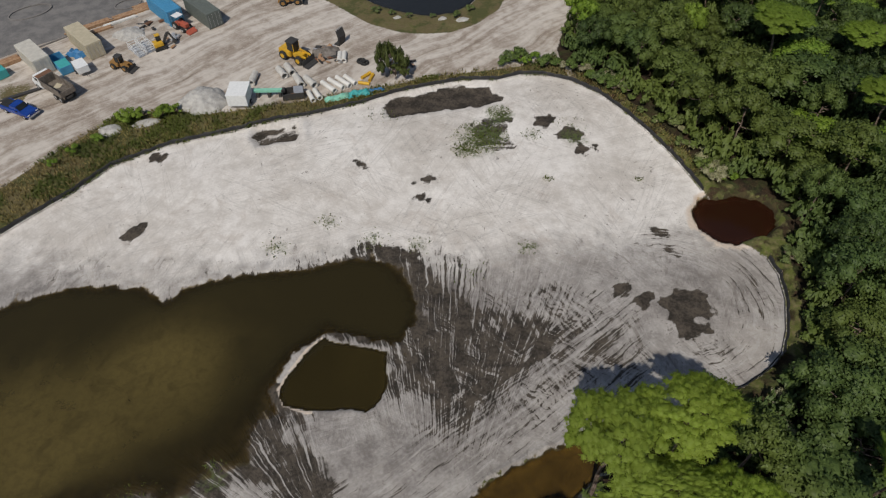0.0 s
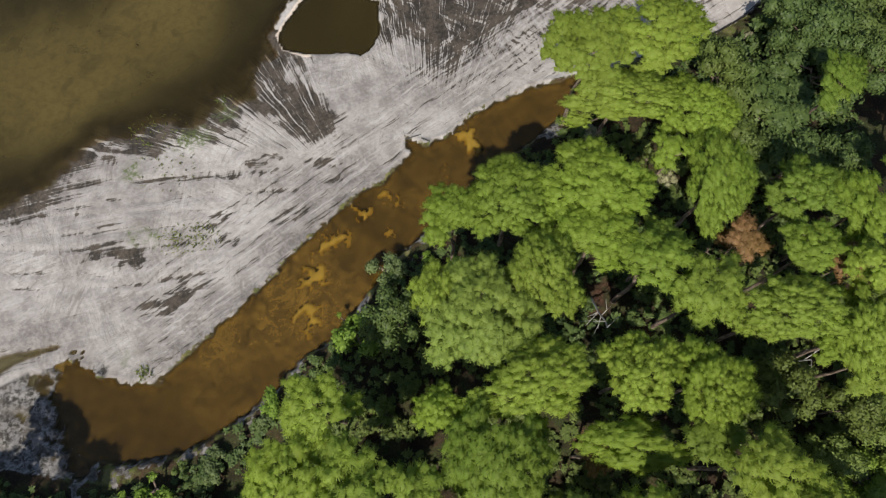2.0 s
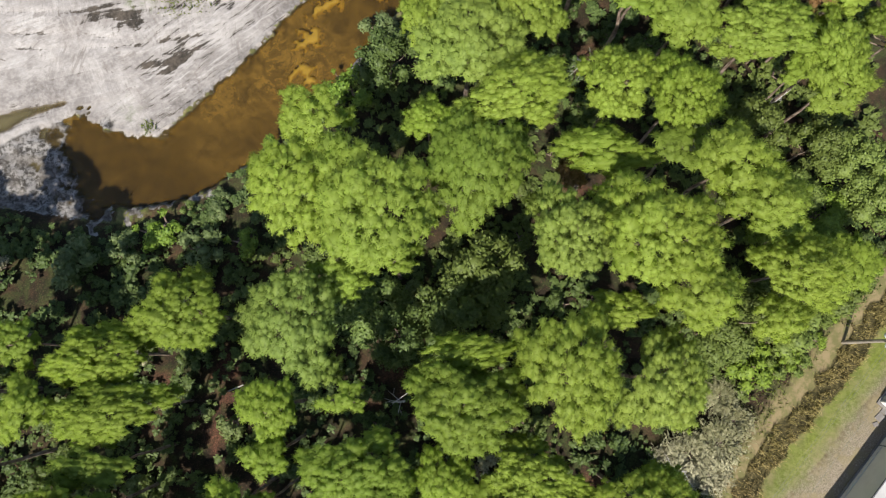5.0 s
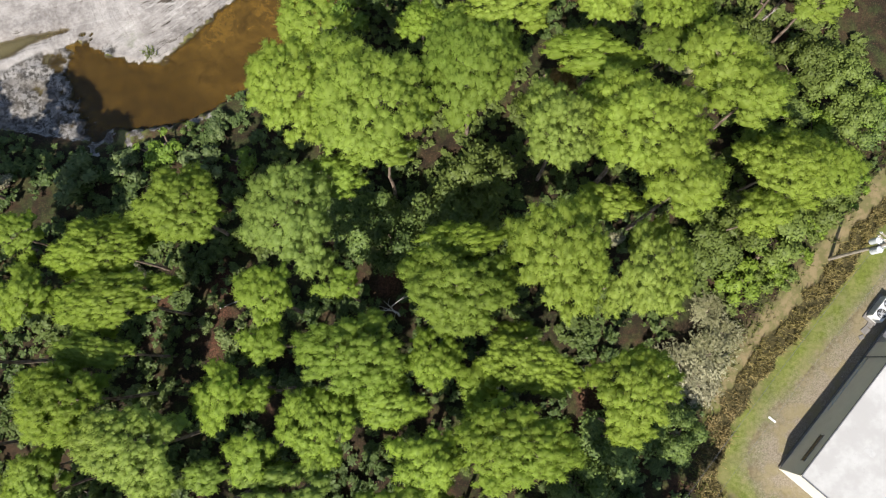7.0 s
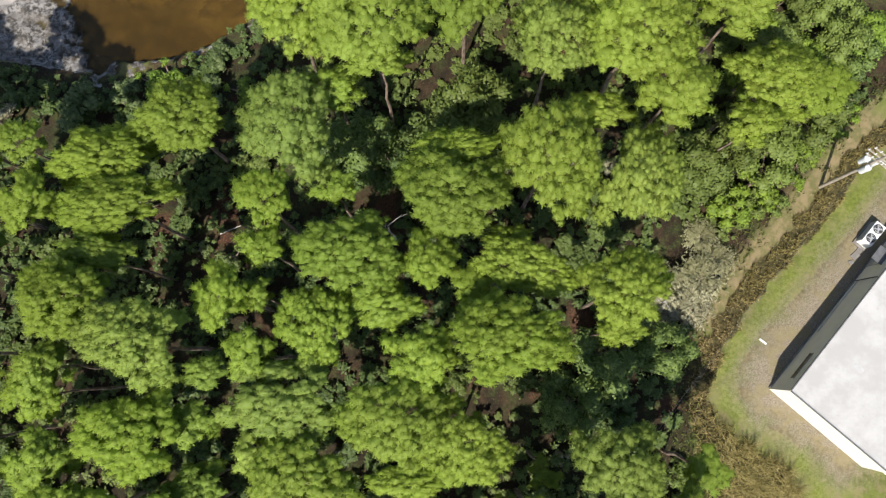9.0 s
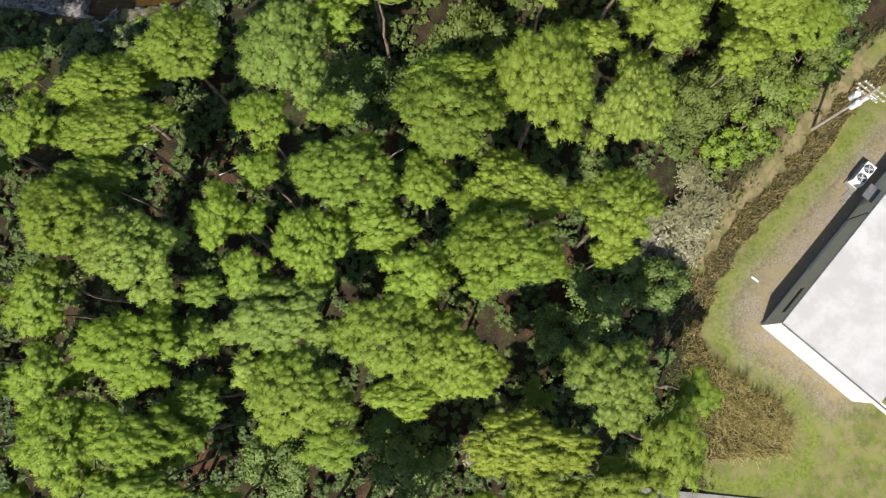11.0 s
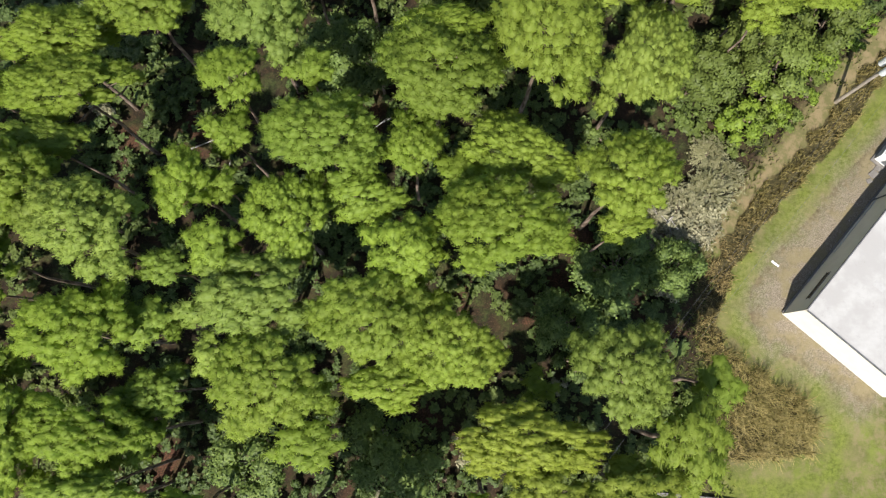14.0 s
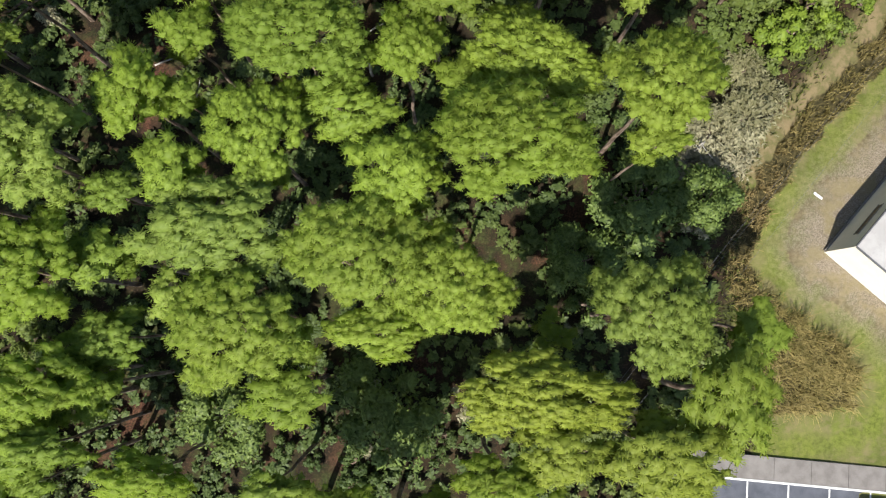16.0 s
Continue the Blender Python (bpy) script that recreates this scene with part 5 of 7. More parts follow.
# low leafy trees between the pines and the pole
for k, (x, y, r, h) in enumerate([(30.5, -10.5, 2.4, 6.5), (33.5, -12.0, 2.4, 5.0), (35.5, -15.5, 2.0, 4.0), (31.6, -14.2, 2.0, 5.0), (37.5, -11.0, 2.6, 6.0), (28.6, -13.8, 2.0, 7.0), (36.0, -7.6, 2.6, 7.0), (40.0, -10.0, 2.5, 5.0)]):
    oak(x, y, r, h, BRIGHT if k % 2 else LEAVES, "low leafy tree at the wood's edge")

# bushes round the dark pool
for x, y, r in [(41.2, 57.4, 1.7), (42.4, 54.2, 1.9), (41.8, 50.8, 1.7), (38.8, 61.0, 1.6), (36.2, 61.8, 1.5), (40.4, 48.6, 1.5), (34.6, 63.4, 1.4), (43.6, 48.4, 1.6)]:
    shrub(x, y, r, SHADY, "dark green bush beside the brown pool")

# grey, half-bare bushes at the wood's edge and lighter bushes on the ditch bank
for x, y, r in [(22.2, -32.2, 2.2), (24.4, -31.2, 2.0), (21.0, -34.2, 1.7), (23.6, -33.6, 1.6), (26.0, -29.4, 1.5), (25.0, -27.4, 1.4), (20.2, -32.6, 1.2)]:
    plant("twiggy", "bare_bush", x, y, r, r * 0.95, PALE, "pale grey half-bare bush at the wood's edge", "bush", "half-bare bushes", 1.0, 1.3, "crown", "stem")
for x, y, r in [(-7.0, -0.2, 2.2), (-8.2, 1.1, 1.2), (-22.9, -13.1, 1.9), (-24.3, -13.8, 1.7), (-16.1, -14.5, 1.7), (-13.6, -5.8, 1.4), (27.5, -24.8, 2.0), (29.5, -22.6, 1.8), (32.0, -20.0, 1.8)]:
    shrub(x, y, r, BRIGHT, "bright green bush on the bank")
for x, y, r in [(-30.7, -15.9, 2.6), (-18.2, -11.2, 1.3), (-19.5, -14.8, 2.2), (-4.6, 6.0, 1.7), (-26.2, -14.9, 1.6)]:
    shrub(x, y, r, GREYGREEN, "grey-green feathery bush on the bank")
for x, y, r in [(-36.8, -17.8, 2.6), (-41.0, -22.5, 3.2), (-35.8, -19.8, 3.2), (-33.5, -22.5, 2.8), (-38, -23, 3.4), (-33, -27, 3.2), (-31, -32, 3.0), (-30.5, -38, 3.2), (-30, -44, 3.2), (-29.5, -50, 3.2), (-36, -34, 3.3), (-46, -20, 3.5),
                (-24, -55, 3.0), (-19, -57, 3.2), (-4, -57, 3.3), (1, -56.5, 3.0), (8, -57, 3.3), (14, -57.5, 3.0), (36, 0, 3.0), (37, 8, 3.3), (36.5, -5, 2.8), (41, 14, 3.2)]:
    if all(math.hypot(x - a, y - b) > 0.62 * (r + c) for a, b, c in PLANTED):
        pine(x, y, r)


def inside(outline, x, y, by=0.0):
    return float(sdf(outline, np.array([x]), np.array([y]))[0]) < -by


BARE_SPOTS = [(22.6, -32.2, 3.4), (25.4, -29.0, 2.2), (22.6, -27.4, 2.3)]


def fill_wood():
    """The rest of the wood, and its undergrowth."""
    rng = random.Random(77)
    for n in range(1500):
        x, y = rng.uniform(14, 84), rng.uniform(24, 118)
        if x > 32 + 0.50 * y:
            continue
        r = rng.uniform(2.2, 4.0)
        if not inside(FOREST, x, y, r * 0.55) or inside(POOL, x, y, -r):
            continue
        if any((x - a) ** 2 + (y - b) ** 2 < (0.60 * (r + c)) ** 2 for a, b, c in PLANTED):
            continue
        if rng.random() < 0.10:
            pine(x, y, r, None, rng.uniform(8, 10.5))
        else:
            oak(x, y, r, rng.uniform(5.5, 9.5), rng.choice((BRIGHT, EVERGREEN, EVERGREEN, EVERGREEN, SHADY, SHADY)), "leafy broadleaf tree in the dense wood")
    count = 0
    while count < 250:
        x, y = rng.uniform(-42, 40), rng.uniform(-58, 27)
        if not inside(FOREST, x, y, 0.8) or inside(DITCH, x, y, -0.5):
            continue
        if any((x - a) ** 2 + (y - b) ** 2 < 3.2 for a, b in STRAW) or any(math.hypot(x - a, y - b) < c for a, b, c in BARE_SPOTS):
            continue
        count += 1
        k = rng.random()
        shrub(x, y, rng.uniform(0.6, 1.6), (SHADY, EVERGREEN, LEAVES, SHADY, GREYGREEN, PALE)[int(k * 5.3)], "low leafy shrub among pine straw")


fill_wood()


def edge_bushes():
    """Bushes that crowd the silt fence, the ditch's far bank and the trail."""
    rng = random.Random(19)

    def bush(x, y, r, leaf):
        plant("shrub", "bush", x, y, r, r * rng.uniform(1.0, 1.5), leaf, "leafy bush at the wood's edge", "bush", "bushes at the wood's edge", 1.0, 1.3, "leaves", "stem")
    for line, near, far, n in ((FENCE[13:], -1.4, -4.6, 44), (FENCE_EAST, -1.5, -4.5, 26)):
        for k in range(n):
            f = rng.random() * (len(line) - 1)
            i = int(f)
            (ax, ay), (bx, by) = line[i], line[i + 1]
            ln = math.hypot(bx - ax, by - ay)
            d = -rng.uniform(near, far)
            x, y = ax + (bx - ax) * (f - i) + (by - ay) / ln * -d, ay + (by - ay) * (f - i) - (bx - ax) / ln * -d
            if inside(SAND, x, y, -0.6) or inside(POOL, x, y, -1.0):
                continue
            bush(x, y, rng.uniform(0.7, 1.7), rng.choice((LEAVES, BRIGHT, LEAVES, GREYGREEN, PALE)))
    for k in range(26):
        f = rng.random() * 4.2
        i = int(f)
        (ax, ay), (bx, by) = TRAIL[i], TRAIL[i + 1]
        d = rng.uniform(2.0, 4.0)
        bush(ax + (bx - ax) * (f - i) - 0.72 * d, ay + (by - ay) * (f - i) + 0.69 * d, rng.uniform(0.6, 1.3), rng.choice((BRIGHT, BRIGHT, LEAVES)))
    for k in range(16):
        f = rng.random() * 10
        i = int(f)
        (ax, ay), (bx, by) = BANK_FAR[4 + i], BANK_FAR[5 + i]
        d = rng.uniform(0.9, 2.2)
        bush(ax + (bx - ax) * (f - i) + 0.6 * d, ay + (by - ay) * (f - i) - 0.75 * d, rng.uniform(0.5, 1.1), rng.choice((BRIGHT, LEAVES, GREYGREEN)))


edge_bushes()


def undergrowth():
    """Low leafy growth all over the wood's floor, as one mass."""
    rng = np.random.default_rng(31)
    rr = random.Random(8)
    patches = []
    for i in range(6):
        lobes = oak_lobes(900 + i, 1.0, 1.0, 5)
        me = leafy_mesh("patch", lobes, 930 + i, 0.25, 0.30)
        co = np.empty(len(me.vertices) * 3, np.float32)
        me.vertices.foreach_get("co", co)
        patches.append(co.reshape(-1, 3, 3))
        bpy.data.meshes.remove(me)
    x, y = np.concatenate([rng.uniform(-46, 41, 5000), rng.uniform(14, 66, 2200)]), np.concatenate([rng.uniform(-59, 28, 5000), rng.uniform(28, 106, 2200)])
    keep = (sdf(FOREST, x, y) < -0.7) & (sdf(DITCH, x, y) > 0.6) & (fbm(x * 0.25, y * 0.25, 70) > 0.22) & np.all([np.hypot(x - a, y - b) > 1.1 for a, b in STRAW] + [np.hypot(x - a, y - b) > c * 0.8 for a, b, c in BARE_SPOTS], axis=0)
    tris = []
    for a, b in zip(x[keep], y[keep]):
        k, r, h = rr.randrange(6), rr.uniform(0.6, 1.4) * (1.5 if b > 28 else 1.0), rr.uniform(0.4, 1.5) * (2.8 if b > 28 else 1.0)
        turn = rr.uniform(0, 6.283)
        p = patches[k]
        q = np.stack([(p[..., 0] * math.cos(turn) - p[..., 1] * math.sin(turn)) * r + a, (p[..., 0] * math.sin(turn) + p[..., 1] * math.cos(turn)) * r + b, p[..., 2] * h + level(a, b)], -1)
        tris.append(q)
    tri = np.concatenate(tris)
    g = np.cross(tri[:, 1] - tri[:, 0], tri[:, 2] - tri[:, 0])
    g[g[:, 2] < 0] *= -1
    nn = g / np.maximum(np.linalg.norm(g, axis=1, keepdims=True), 1e-6) * 0.6 + np.array([0, 0, 0.7])
    me = tri_mesh("undergrowth", tri, np.repeat(nn[:, None, :], 3, 1))
    # the dark leaf colour carries the gaps' shade below the crowns
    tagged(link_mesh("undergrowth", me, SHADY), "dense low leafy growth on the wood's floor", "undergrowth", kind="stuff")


undergrowth()

# ---------------------------------------------------------------- silt fence round the dig
FABRIC = plain("fence_fabric", (0.012, 0.012, 0.013), (0.035, 0.033, 0.032), 2.0, 0.75)
STAKE = plain("stake_wood", (0.16, 0.12, 0.08), (0.30, 0.24, 0.17), 5.0, 0.85)


def silt_fence(line, name="silt_fence"):
    """Sagging black cloth on wooden stakes, following the ground."""
    ob = thing(name, Matrix(), "black silt fence of cloth on wooden stakes round the sand", "fence", "silt fence")
    pts, rng = [], random.Random(len(line))
    for (ax, ay), (bx, by) in zip(line, line[1:]):
        n = max(1, int(math.hypot(bx - ax, by - ay) / 0.6))
        pts += [(ax + (bx - ax) * i / n, ay + (by - ay) * i / n) for i in range(n)]
    pts.append(line[-1])
    bm, rows = bmesh.new(), []
    for i, (x, y) in enumerate(pts):
        g = level(x, y)
        (ax, ay), (bx, by) = pts[max(0, i - 1)], pts[min(len(pts) - 1, i + 1)]
        ln = math.hypot(bx - ax, by - ay) or 1
        nx_, ny_ = -(by - ay) / ln, (bx - ax) / ln
        sag = 0.08 * math.sin(i * 1.9) + rng.uniform(-0.05, 0.05)
        h = 0.62 + rng.uniform(-0.09, 0.05)
        out = 0.10 + sag
        rows.append([bm.verts.new((x + nx_ * o, y + ny_ * o, g + zz)) for o, zz in ((-0.18, 0.03), (0.02, -0.1), (out * 0.6, h * 0.5), (out, h), (out + 0.03, h), (out * 0.6 + 0.03, h * 0.5), (0.05, -0.1))])
        if i % 4 == 0:
            part("stake", rod((x + nx_ * 0.12, y + ny_ * 0.12, g - 0.3), (x + nx_ * 0.14, y + ny_ * 0.14, g + 0.78), 0.025, 0.022, 5), STAKE, ob)
    for a, b in zip(rows, rows[1:]):
        for k in range(6):
            bm.faces.new((a[k], a[k + 1], b[k + 1], b[k]))
    for f in bm.faces:
        f.smooth = True
    part("cloth", bm, FABRIC, ob)


silt_fence(FENCE)
silt_fence(FENCE_EAST)


# ---------------------------------------------------------------- the flat-roofed building
def roof_material():
    m = Mat("roof_membrane", 0.6, 0, 0.3)
    a, b, c = m.noise(0.5, 5, None, 0.6), m.noise(3.0, 4), m.noise(18, 2)
    col = m.mix(m.step(a, 0.35, 0.65), (0.345, 0.333, 0.32), (0.425, 0.415, 0.402))
    col = m.mix(m.step(m.noise(1.1, 5, None, 0.7), 0.6, 0.72, 0, 0.45), col, (0.28, 0.27, 0.255))
    col = m.mix(m.step(b, 0.55, 0.75, 0, 0.25), col, (0.35, 0.335, 0.31))
    m.base(col)
    m.bump(m.calc("ADD", b, m.calc("MULTIPLY", c, 0.3)), 0.01)
    return m.m


CREAM = plain("cream_stucco", (0.66, 0.62, 0.53), (0.72, 0.68, 0.59), 1.2, 0.85, 0, 0.006)
COPING = plain("coping_metal", (0.10, 0.10, 0.105), (0.16, 0.16, 0.165), 2.0, 0.5, 0.3)
GLASS_DARK = plain("dark_glass", (0.012, 0.014, 0.016), (0.02, 0.022, 0.025), 1.0, 0.15)
CONCRETE = plain("concrete", (0.145, 0.132, 0.122), (0.215, 0.20, 0.187), 1.4, 0.9, 0, 0.01)
GALV = plain("galvanised_steel", (0.42, 0.42, 0.43), (0.58, 0.58, 0.59), 3.0, 0.42, 0.5)
WHITE_PAINT = plain("white_paint", (0.66, 0.66, 0.65), (0.76, 0.76, 0.75), 2.5, 0.5)
BLACK_PLASTIC = plain("black_rubber", (0.014, 0.014, 0.014), (0.03, 0.03, 0.03), 5.0, 0.7)


def building():
    """Corner of a low commercial building: x runs along its front, y along its side."""
    ob = thing("building", pose(30.0, -40.35, 0.0, 0, 0, -40.9), "low cream building with a flat white roof", "building")
    part("side_wall", box((0.25, 34.0, 3.5), (0.125, 17.0, 1.75)), CREAM, ob)
    part("front_wall", box((9.05, 0.25, 3.5), (4.775, 0.125, 1.75)), CREAM, ob)
    part("return_wall", box((0.25, 3.0, 3.5), (9.425, 1.5, 1.75)), CREAM, ob)
    part("porch_wall", box((14.0, 0.25, 3.46), (16.55, 2.9, 1.73)), CREAM, ob)
    part("fascia", box((14.0, 0.25, 0.85), (16.55, 0.125, 3.075)), CREAM, ob, "cream fascia over an open porch")
    bm = bmesh.new()
    outline = [(0.06, 0.06), (9.6, 0.06), (9.6, 2.8), (23.5, 2.8), (23.5, 33.9), (0.06, 33.9)]
    low, top = [bm.verts.new((x, y, 3.40)) for x, y in outline], [bm.verts.new((x, y, 3.515)) for x, y in outline]
    bm.faces.new(top)
    bm.faces.new(low[::-1])
    for i in range(len(outline)):
        j = (i + 1) % len(outline)
        bm.faces.new((low[i], low[j], top[j], top[i]))
    bmesh.ops.recalc_face_normals(bm, faces=bm.faces)
    part("roof", bm, roof_material(), ob, "white membrane roof with grey stains")
    part("coping", box((23.5, 0.09, 0.13), (11.8, 0.02, 3.505), 0.01), COPING, ob)
    part("coping", box((0.09, 33.9, 0.13), (0.02, 17.0, 3.505), 0.01), COPING, ob)
    part("footing", box((0.12, 33.8, 0.25), (-0.062, 17.0, 0.08), 0.01), CONCRETE, ob)
    win = part("window_band", box((0.05, 2.6, 0.42), (-0.012, 2.6, 2.35), 0.01), GLASS_DARK, ob, "narrow dark window strip")
    part("window_frame", box((0.07, 2.72, 0.05), (-0.014, 2.6, 2.59), 0.008), COPING, win)
    part("window_frame", box((0.07, 2.72, 0.05), (-0.014, 2.6, 2.11), 0.008), COPING, win)
    part("conduit", rod((-0.07, 6.3, 0.75), (-0.07, 12.0, 0.75), 0.035), GALV, ob, "pale pipe along the wall")
    part("downpipe", rod((-0.08, 12.1, 0.1), (-0.08, 12.1, 3.4), 0.05), COPING, ob)
    part("canopy", box((1.0, 1.4, 0.08), (-0.5, 14.3, 2.35), 0.02), COPING, ob, "small flat canopy over a side door")
    door = part("door", box((0.06, 0.95, 2.05), (-0.02, 14.3, 1.03), 0.01), GALV, ob)
    part("handle", box((0.05, 0.03, 0.14), (-0.07, 14.65, 1.0), 0.01), COPING, door)
    for k in range(3):
        part("roof_patch", box((0.9, 0.5, 0.012), (3.0 + 2.4 * k, 5.0 + 4.4 * k, 3.5165), 0.003), plain("patch_felt", (0.36, 0.35, 0.34), (0.42, 0.41, 0.40), 3), ob)


building()


def condenser():
    """A twin-fan air conditioner on a slab beside the wall."""
    tagged(part("concrete_slab", box((1.25, 2.6, 0.16), (0, 0, 0.06), 0.03), CONCRETE), "worn concrete slab on gravel", "slab").matrix_basis = pose(39.45, -27.15, 0.0, 0, 0, 49.1 - 90)
    ob = thing("air_conditioner", pose(39.45, -27.15, 0.14, 0, 0, 49.1 - 90), "white twin-fan air conditioner on a slab", "air conditioner")
    part("cabinet", box((0.95, 2.2, 0.95), (0, 0, 0.5), 0.03), WHITE_PAINT, ob)
    for s in (-0.52, 0.52):
        bm = bmesh.new()
        bmesh.ops.create_cone(bm, cap_ends=True, segments=28, radius1=0.42, radius2=0.42, depth=0.05, matrix=Matrix.Translation((0, s, 0.985)))
        fan = part("fan_opening", bm, BLACK_PLASTIC, ob, "dark round fan opening")
        for k in range(3):
            ring = bmesh.new()
            steps, r = 24, 0.16 + 0.13 * k
            for i in range(steps):
                a, b = 2 * math.pi * i / steps, 2 * math.pi * (i + 1) / steps
                rod((r * math.cos(a), s + r * math.sin(a), 1.02), (r * math.cos(b), s + r * math.sin(b), 1.02), 0.012, None, 4, ring, False)
            part("guard_ring", ring, GALV, fan)
        for k in range(4):
            a = k * math.pi / 2 + 0.4
            part("fan_blade", box((0.36, 0.16, 0.012), (0.19 * math.cos(a), s + 0.19 * math.sin(a), 1.012), 0.003, pose(0, 0, 0, 14, 0, math.degrees(a))), GALV, fan)
    for k in range(9):
        part("grille_slat", box((0.02, 2.0, 0.03), (-0.485, 0, 0.15 + 0.085 * k)), GALV, ob)
    part("pipe", rod((0.3, 1.1, 0.3), (0.9, 1.35, 0.25), 0.03), COPING, ob)


condenser()
for x, y, w, turn in ((38.3, -28.9, 0.7, 40), (37.9, -29.5, 0.45, 20), (38.75, -28.35, 0.6, 55)):
    tagged(part("paver", box((w, w * 0.8, 0.12), (0, 0, 0.03), 0.03), CONCRETE), "loose pale concrete paver on gravel", "paver", "loose pavers").matrix_basis = pose(x, y, level(x, y), 0, 3, turn)
for x, y, w in ((29.75, -36.4, 0.7),):
    tagged(part("board", box((w, 0.17, 0.05), (0, 0, 0.04), 0.015), WHITE_PAINT), "short whitish scrap board lying on the grass", "board").matrix_basis = pose(x, y, level(x, y), 0, 0, -38)


def utility_pole():
    px, py = 35.9, -22.7
    g = level(px, py)
    ob = thing("utility_pole", pose(px, py, g), "weathered wooden utility pole with three transformers", "utility pole")
    wood = plain("pole_wood", (0.22, 0.185, 0.145), (0.36, 0.315, 0.26), 3.0, 0.9, 0, 0.01)
    part("shaft", rod((0, 0, -0.5), (0.05, 0.03, 9.3), 0.16, 0.11, 12), wood, ob)
    can = plain("transformer_paint", (0.50, 0.52, 0.53), (0.60, 0.62, 0.63), 3, 0.45)
    for k in range(3):
        a = math.radians(20 + 105 * k)
        cx, cy = 0.48 * math.cos(a), 0.48 * math.sin(a)
        tr = part("transformer", rod((cx, cy, 6.3), (cx, cy, 7.25), 0.25, 0.25, 16), can, ob, "light grey transformer can")
        part("cap", rod((cx, cy, 7.25), (cx, cy, 7.33), 0.26, 0.15, 16), can, tr)
        part("bushing", rod((cx + 0.08, cy, 7.3), (cx + 0.1, cy, 7.6), 0.045, 0.03, 8), WHITE_PAINT, tr)
        part("bracket", rod((0, 0, 6.9), (cx * 0.6, cy * 0.6, 6.9), 0.03, None, 6), GALV, tr)
    # the cross-arms lie across the line of the wires
    for zz, ln in ((8.3, 1.25), (7.75, 1.0), (8.9, 1.1)):
        arm = part("crossarm", box((ln * 2, 0.1, 0.12), (0.04, 0.03, zz), 0.01, pose(0, 0, 0, 0, 0, -40)), wood, ob)
        for s in (-0.9, -0.45, 0.45, 0.9):
            ex, ey = s * ln * math.cos(radians(-40)), s * ln * math.sin(radians(-40))
            part("insulator", rod((ex, ey, zz + 0.05), (ex, ey, zz + 0.25), 0.05, 0.035, 8), WHITE_PAINT, arm)
    part("fuse_arm", rod((0.1, 0.1, 7.9), (0.75, -0.35, 7.8), 0.04, None, 6), GALV, ob)


utility_pole()


def cable(a, b, sag, r=0.007, label="thin black overhead cable"):
    bm = bmesh.new()
    a, b = Vector(a), Vector(b)
    pts = [a.lerp(b, i / 14) - Vector((0, 0, sag * 4 * (i / 14) * (1 - i / 14))) for i in range(15)]
    way = (b - a).normalized()
    side = way.cross(Vector((0, 0, 1))).normalized()
    up = side.cross(way)
    rings = [[bm.verts.new(p + side * (r * math.cos(k * 1.2566)) + up * (r * math.sin(k * 1.2566))) for k in range(5)] for p in pts]
    for low, high in zip(rings, rings[1:]):
        for k in range(5):
            bm.faces.new((low[k], low[(k + 1) % 5], high[(k + 1) % 5], high[k]))
    tagged(part("overhead_cable", bm, COPING), label, "cable", "overhead cables")


for off, zz in ((-0.9, 8.35), (0.75, 8.35), (0.0, 6.0)):
    ex, ey = 35.9 + off * math.cos(radians(-40)), -22.7 + off * math.sin(radians(-40))
    cable((ex, ey, zz), (ex - 31, ey - 38, zz + 0.3), 1.0)
    cable((ex, ey, zz), (ex + 24, ey + 29, zz + 0.3), 0.8)
cable((36.0, -22.7, 6.6), (44.0, -25.2, 3.4), 0.3)


# ---------------------------------------------------------------- car park
def car_park():
    tar = Mat("parking_asphalt", 0.85, 0, 0.25)
    a, b = tar.noise(0.8, 5), tar.noise(24, 3)
    tar.base(tar.mix(tar.step(tar.calc("ADD", tar.calc("MULTIPLY", a, 0.6), tar.calc("MULTIPLY", b, 0.4)), 0.35, 0.65), (0.060, 0.065, 0.080), (0.115, 0.122, 0.145)))
    tar.bump(b, 0.01)
    at = pose(24.2, -54.1, 0.02, 0, 0, -4.6)
    lot = tagged(part("car_park", box((60, 36, 0.5), (24, -19.65, -0.225)), tar.m), "blue-grey asphalt car park", "car park", kind="structure")
    lot.matrix_basis = at
    walkway = tagged(new("pavement"), "grey concrete walkway along the car park", "pavement", kind="structure")
    walkway.matrix_basis = at
    for k in range(15):
        part("slab", box((2.48, 1.55, 0.3), (-4.5 + 2.5 * k, -0.78, -0.02), 0.012), CONCRETE, walkway)
    kerb = tagged(part("kerb", box((40, 0.14, 0.3), (13, -1.635, -0.01), 0.02), WHITE_PAINT), "white painted kerb", "kerb", kind="structure")
    kerb.matrix_basis = at
    for k in range(9):
        line = tagged(part("parking_line", box((0.1, 5.0, 0.008), (0.05 + 2.75 * k, -4.25, 0.031)), WHITE_PAINT), "white painted bay line on asphalt", "parking line", "bay lines")
        line.matrix_basis = at
    return at


LOT = car_park()


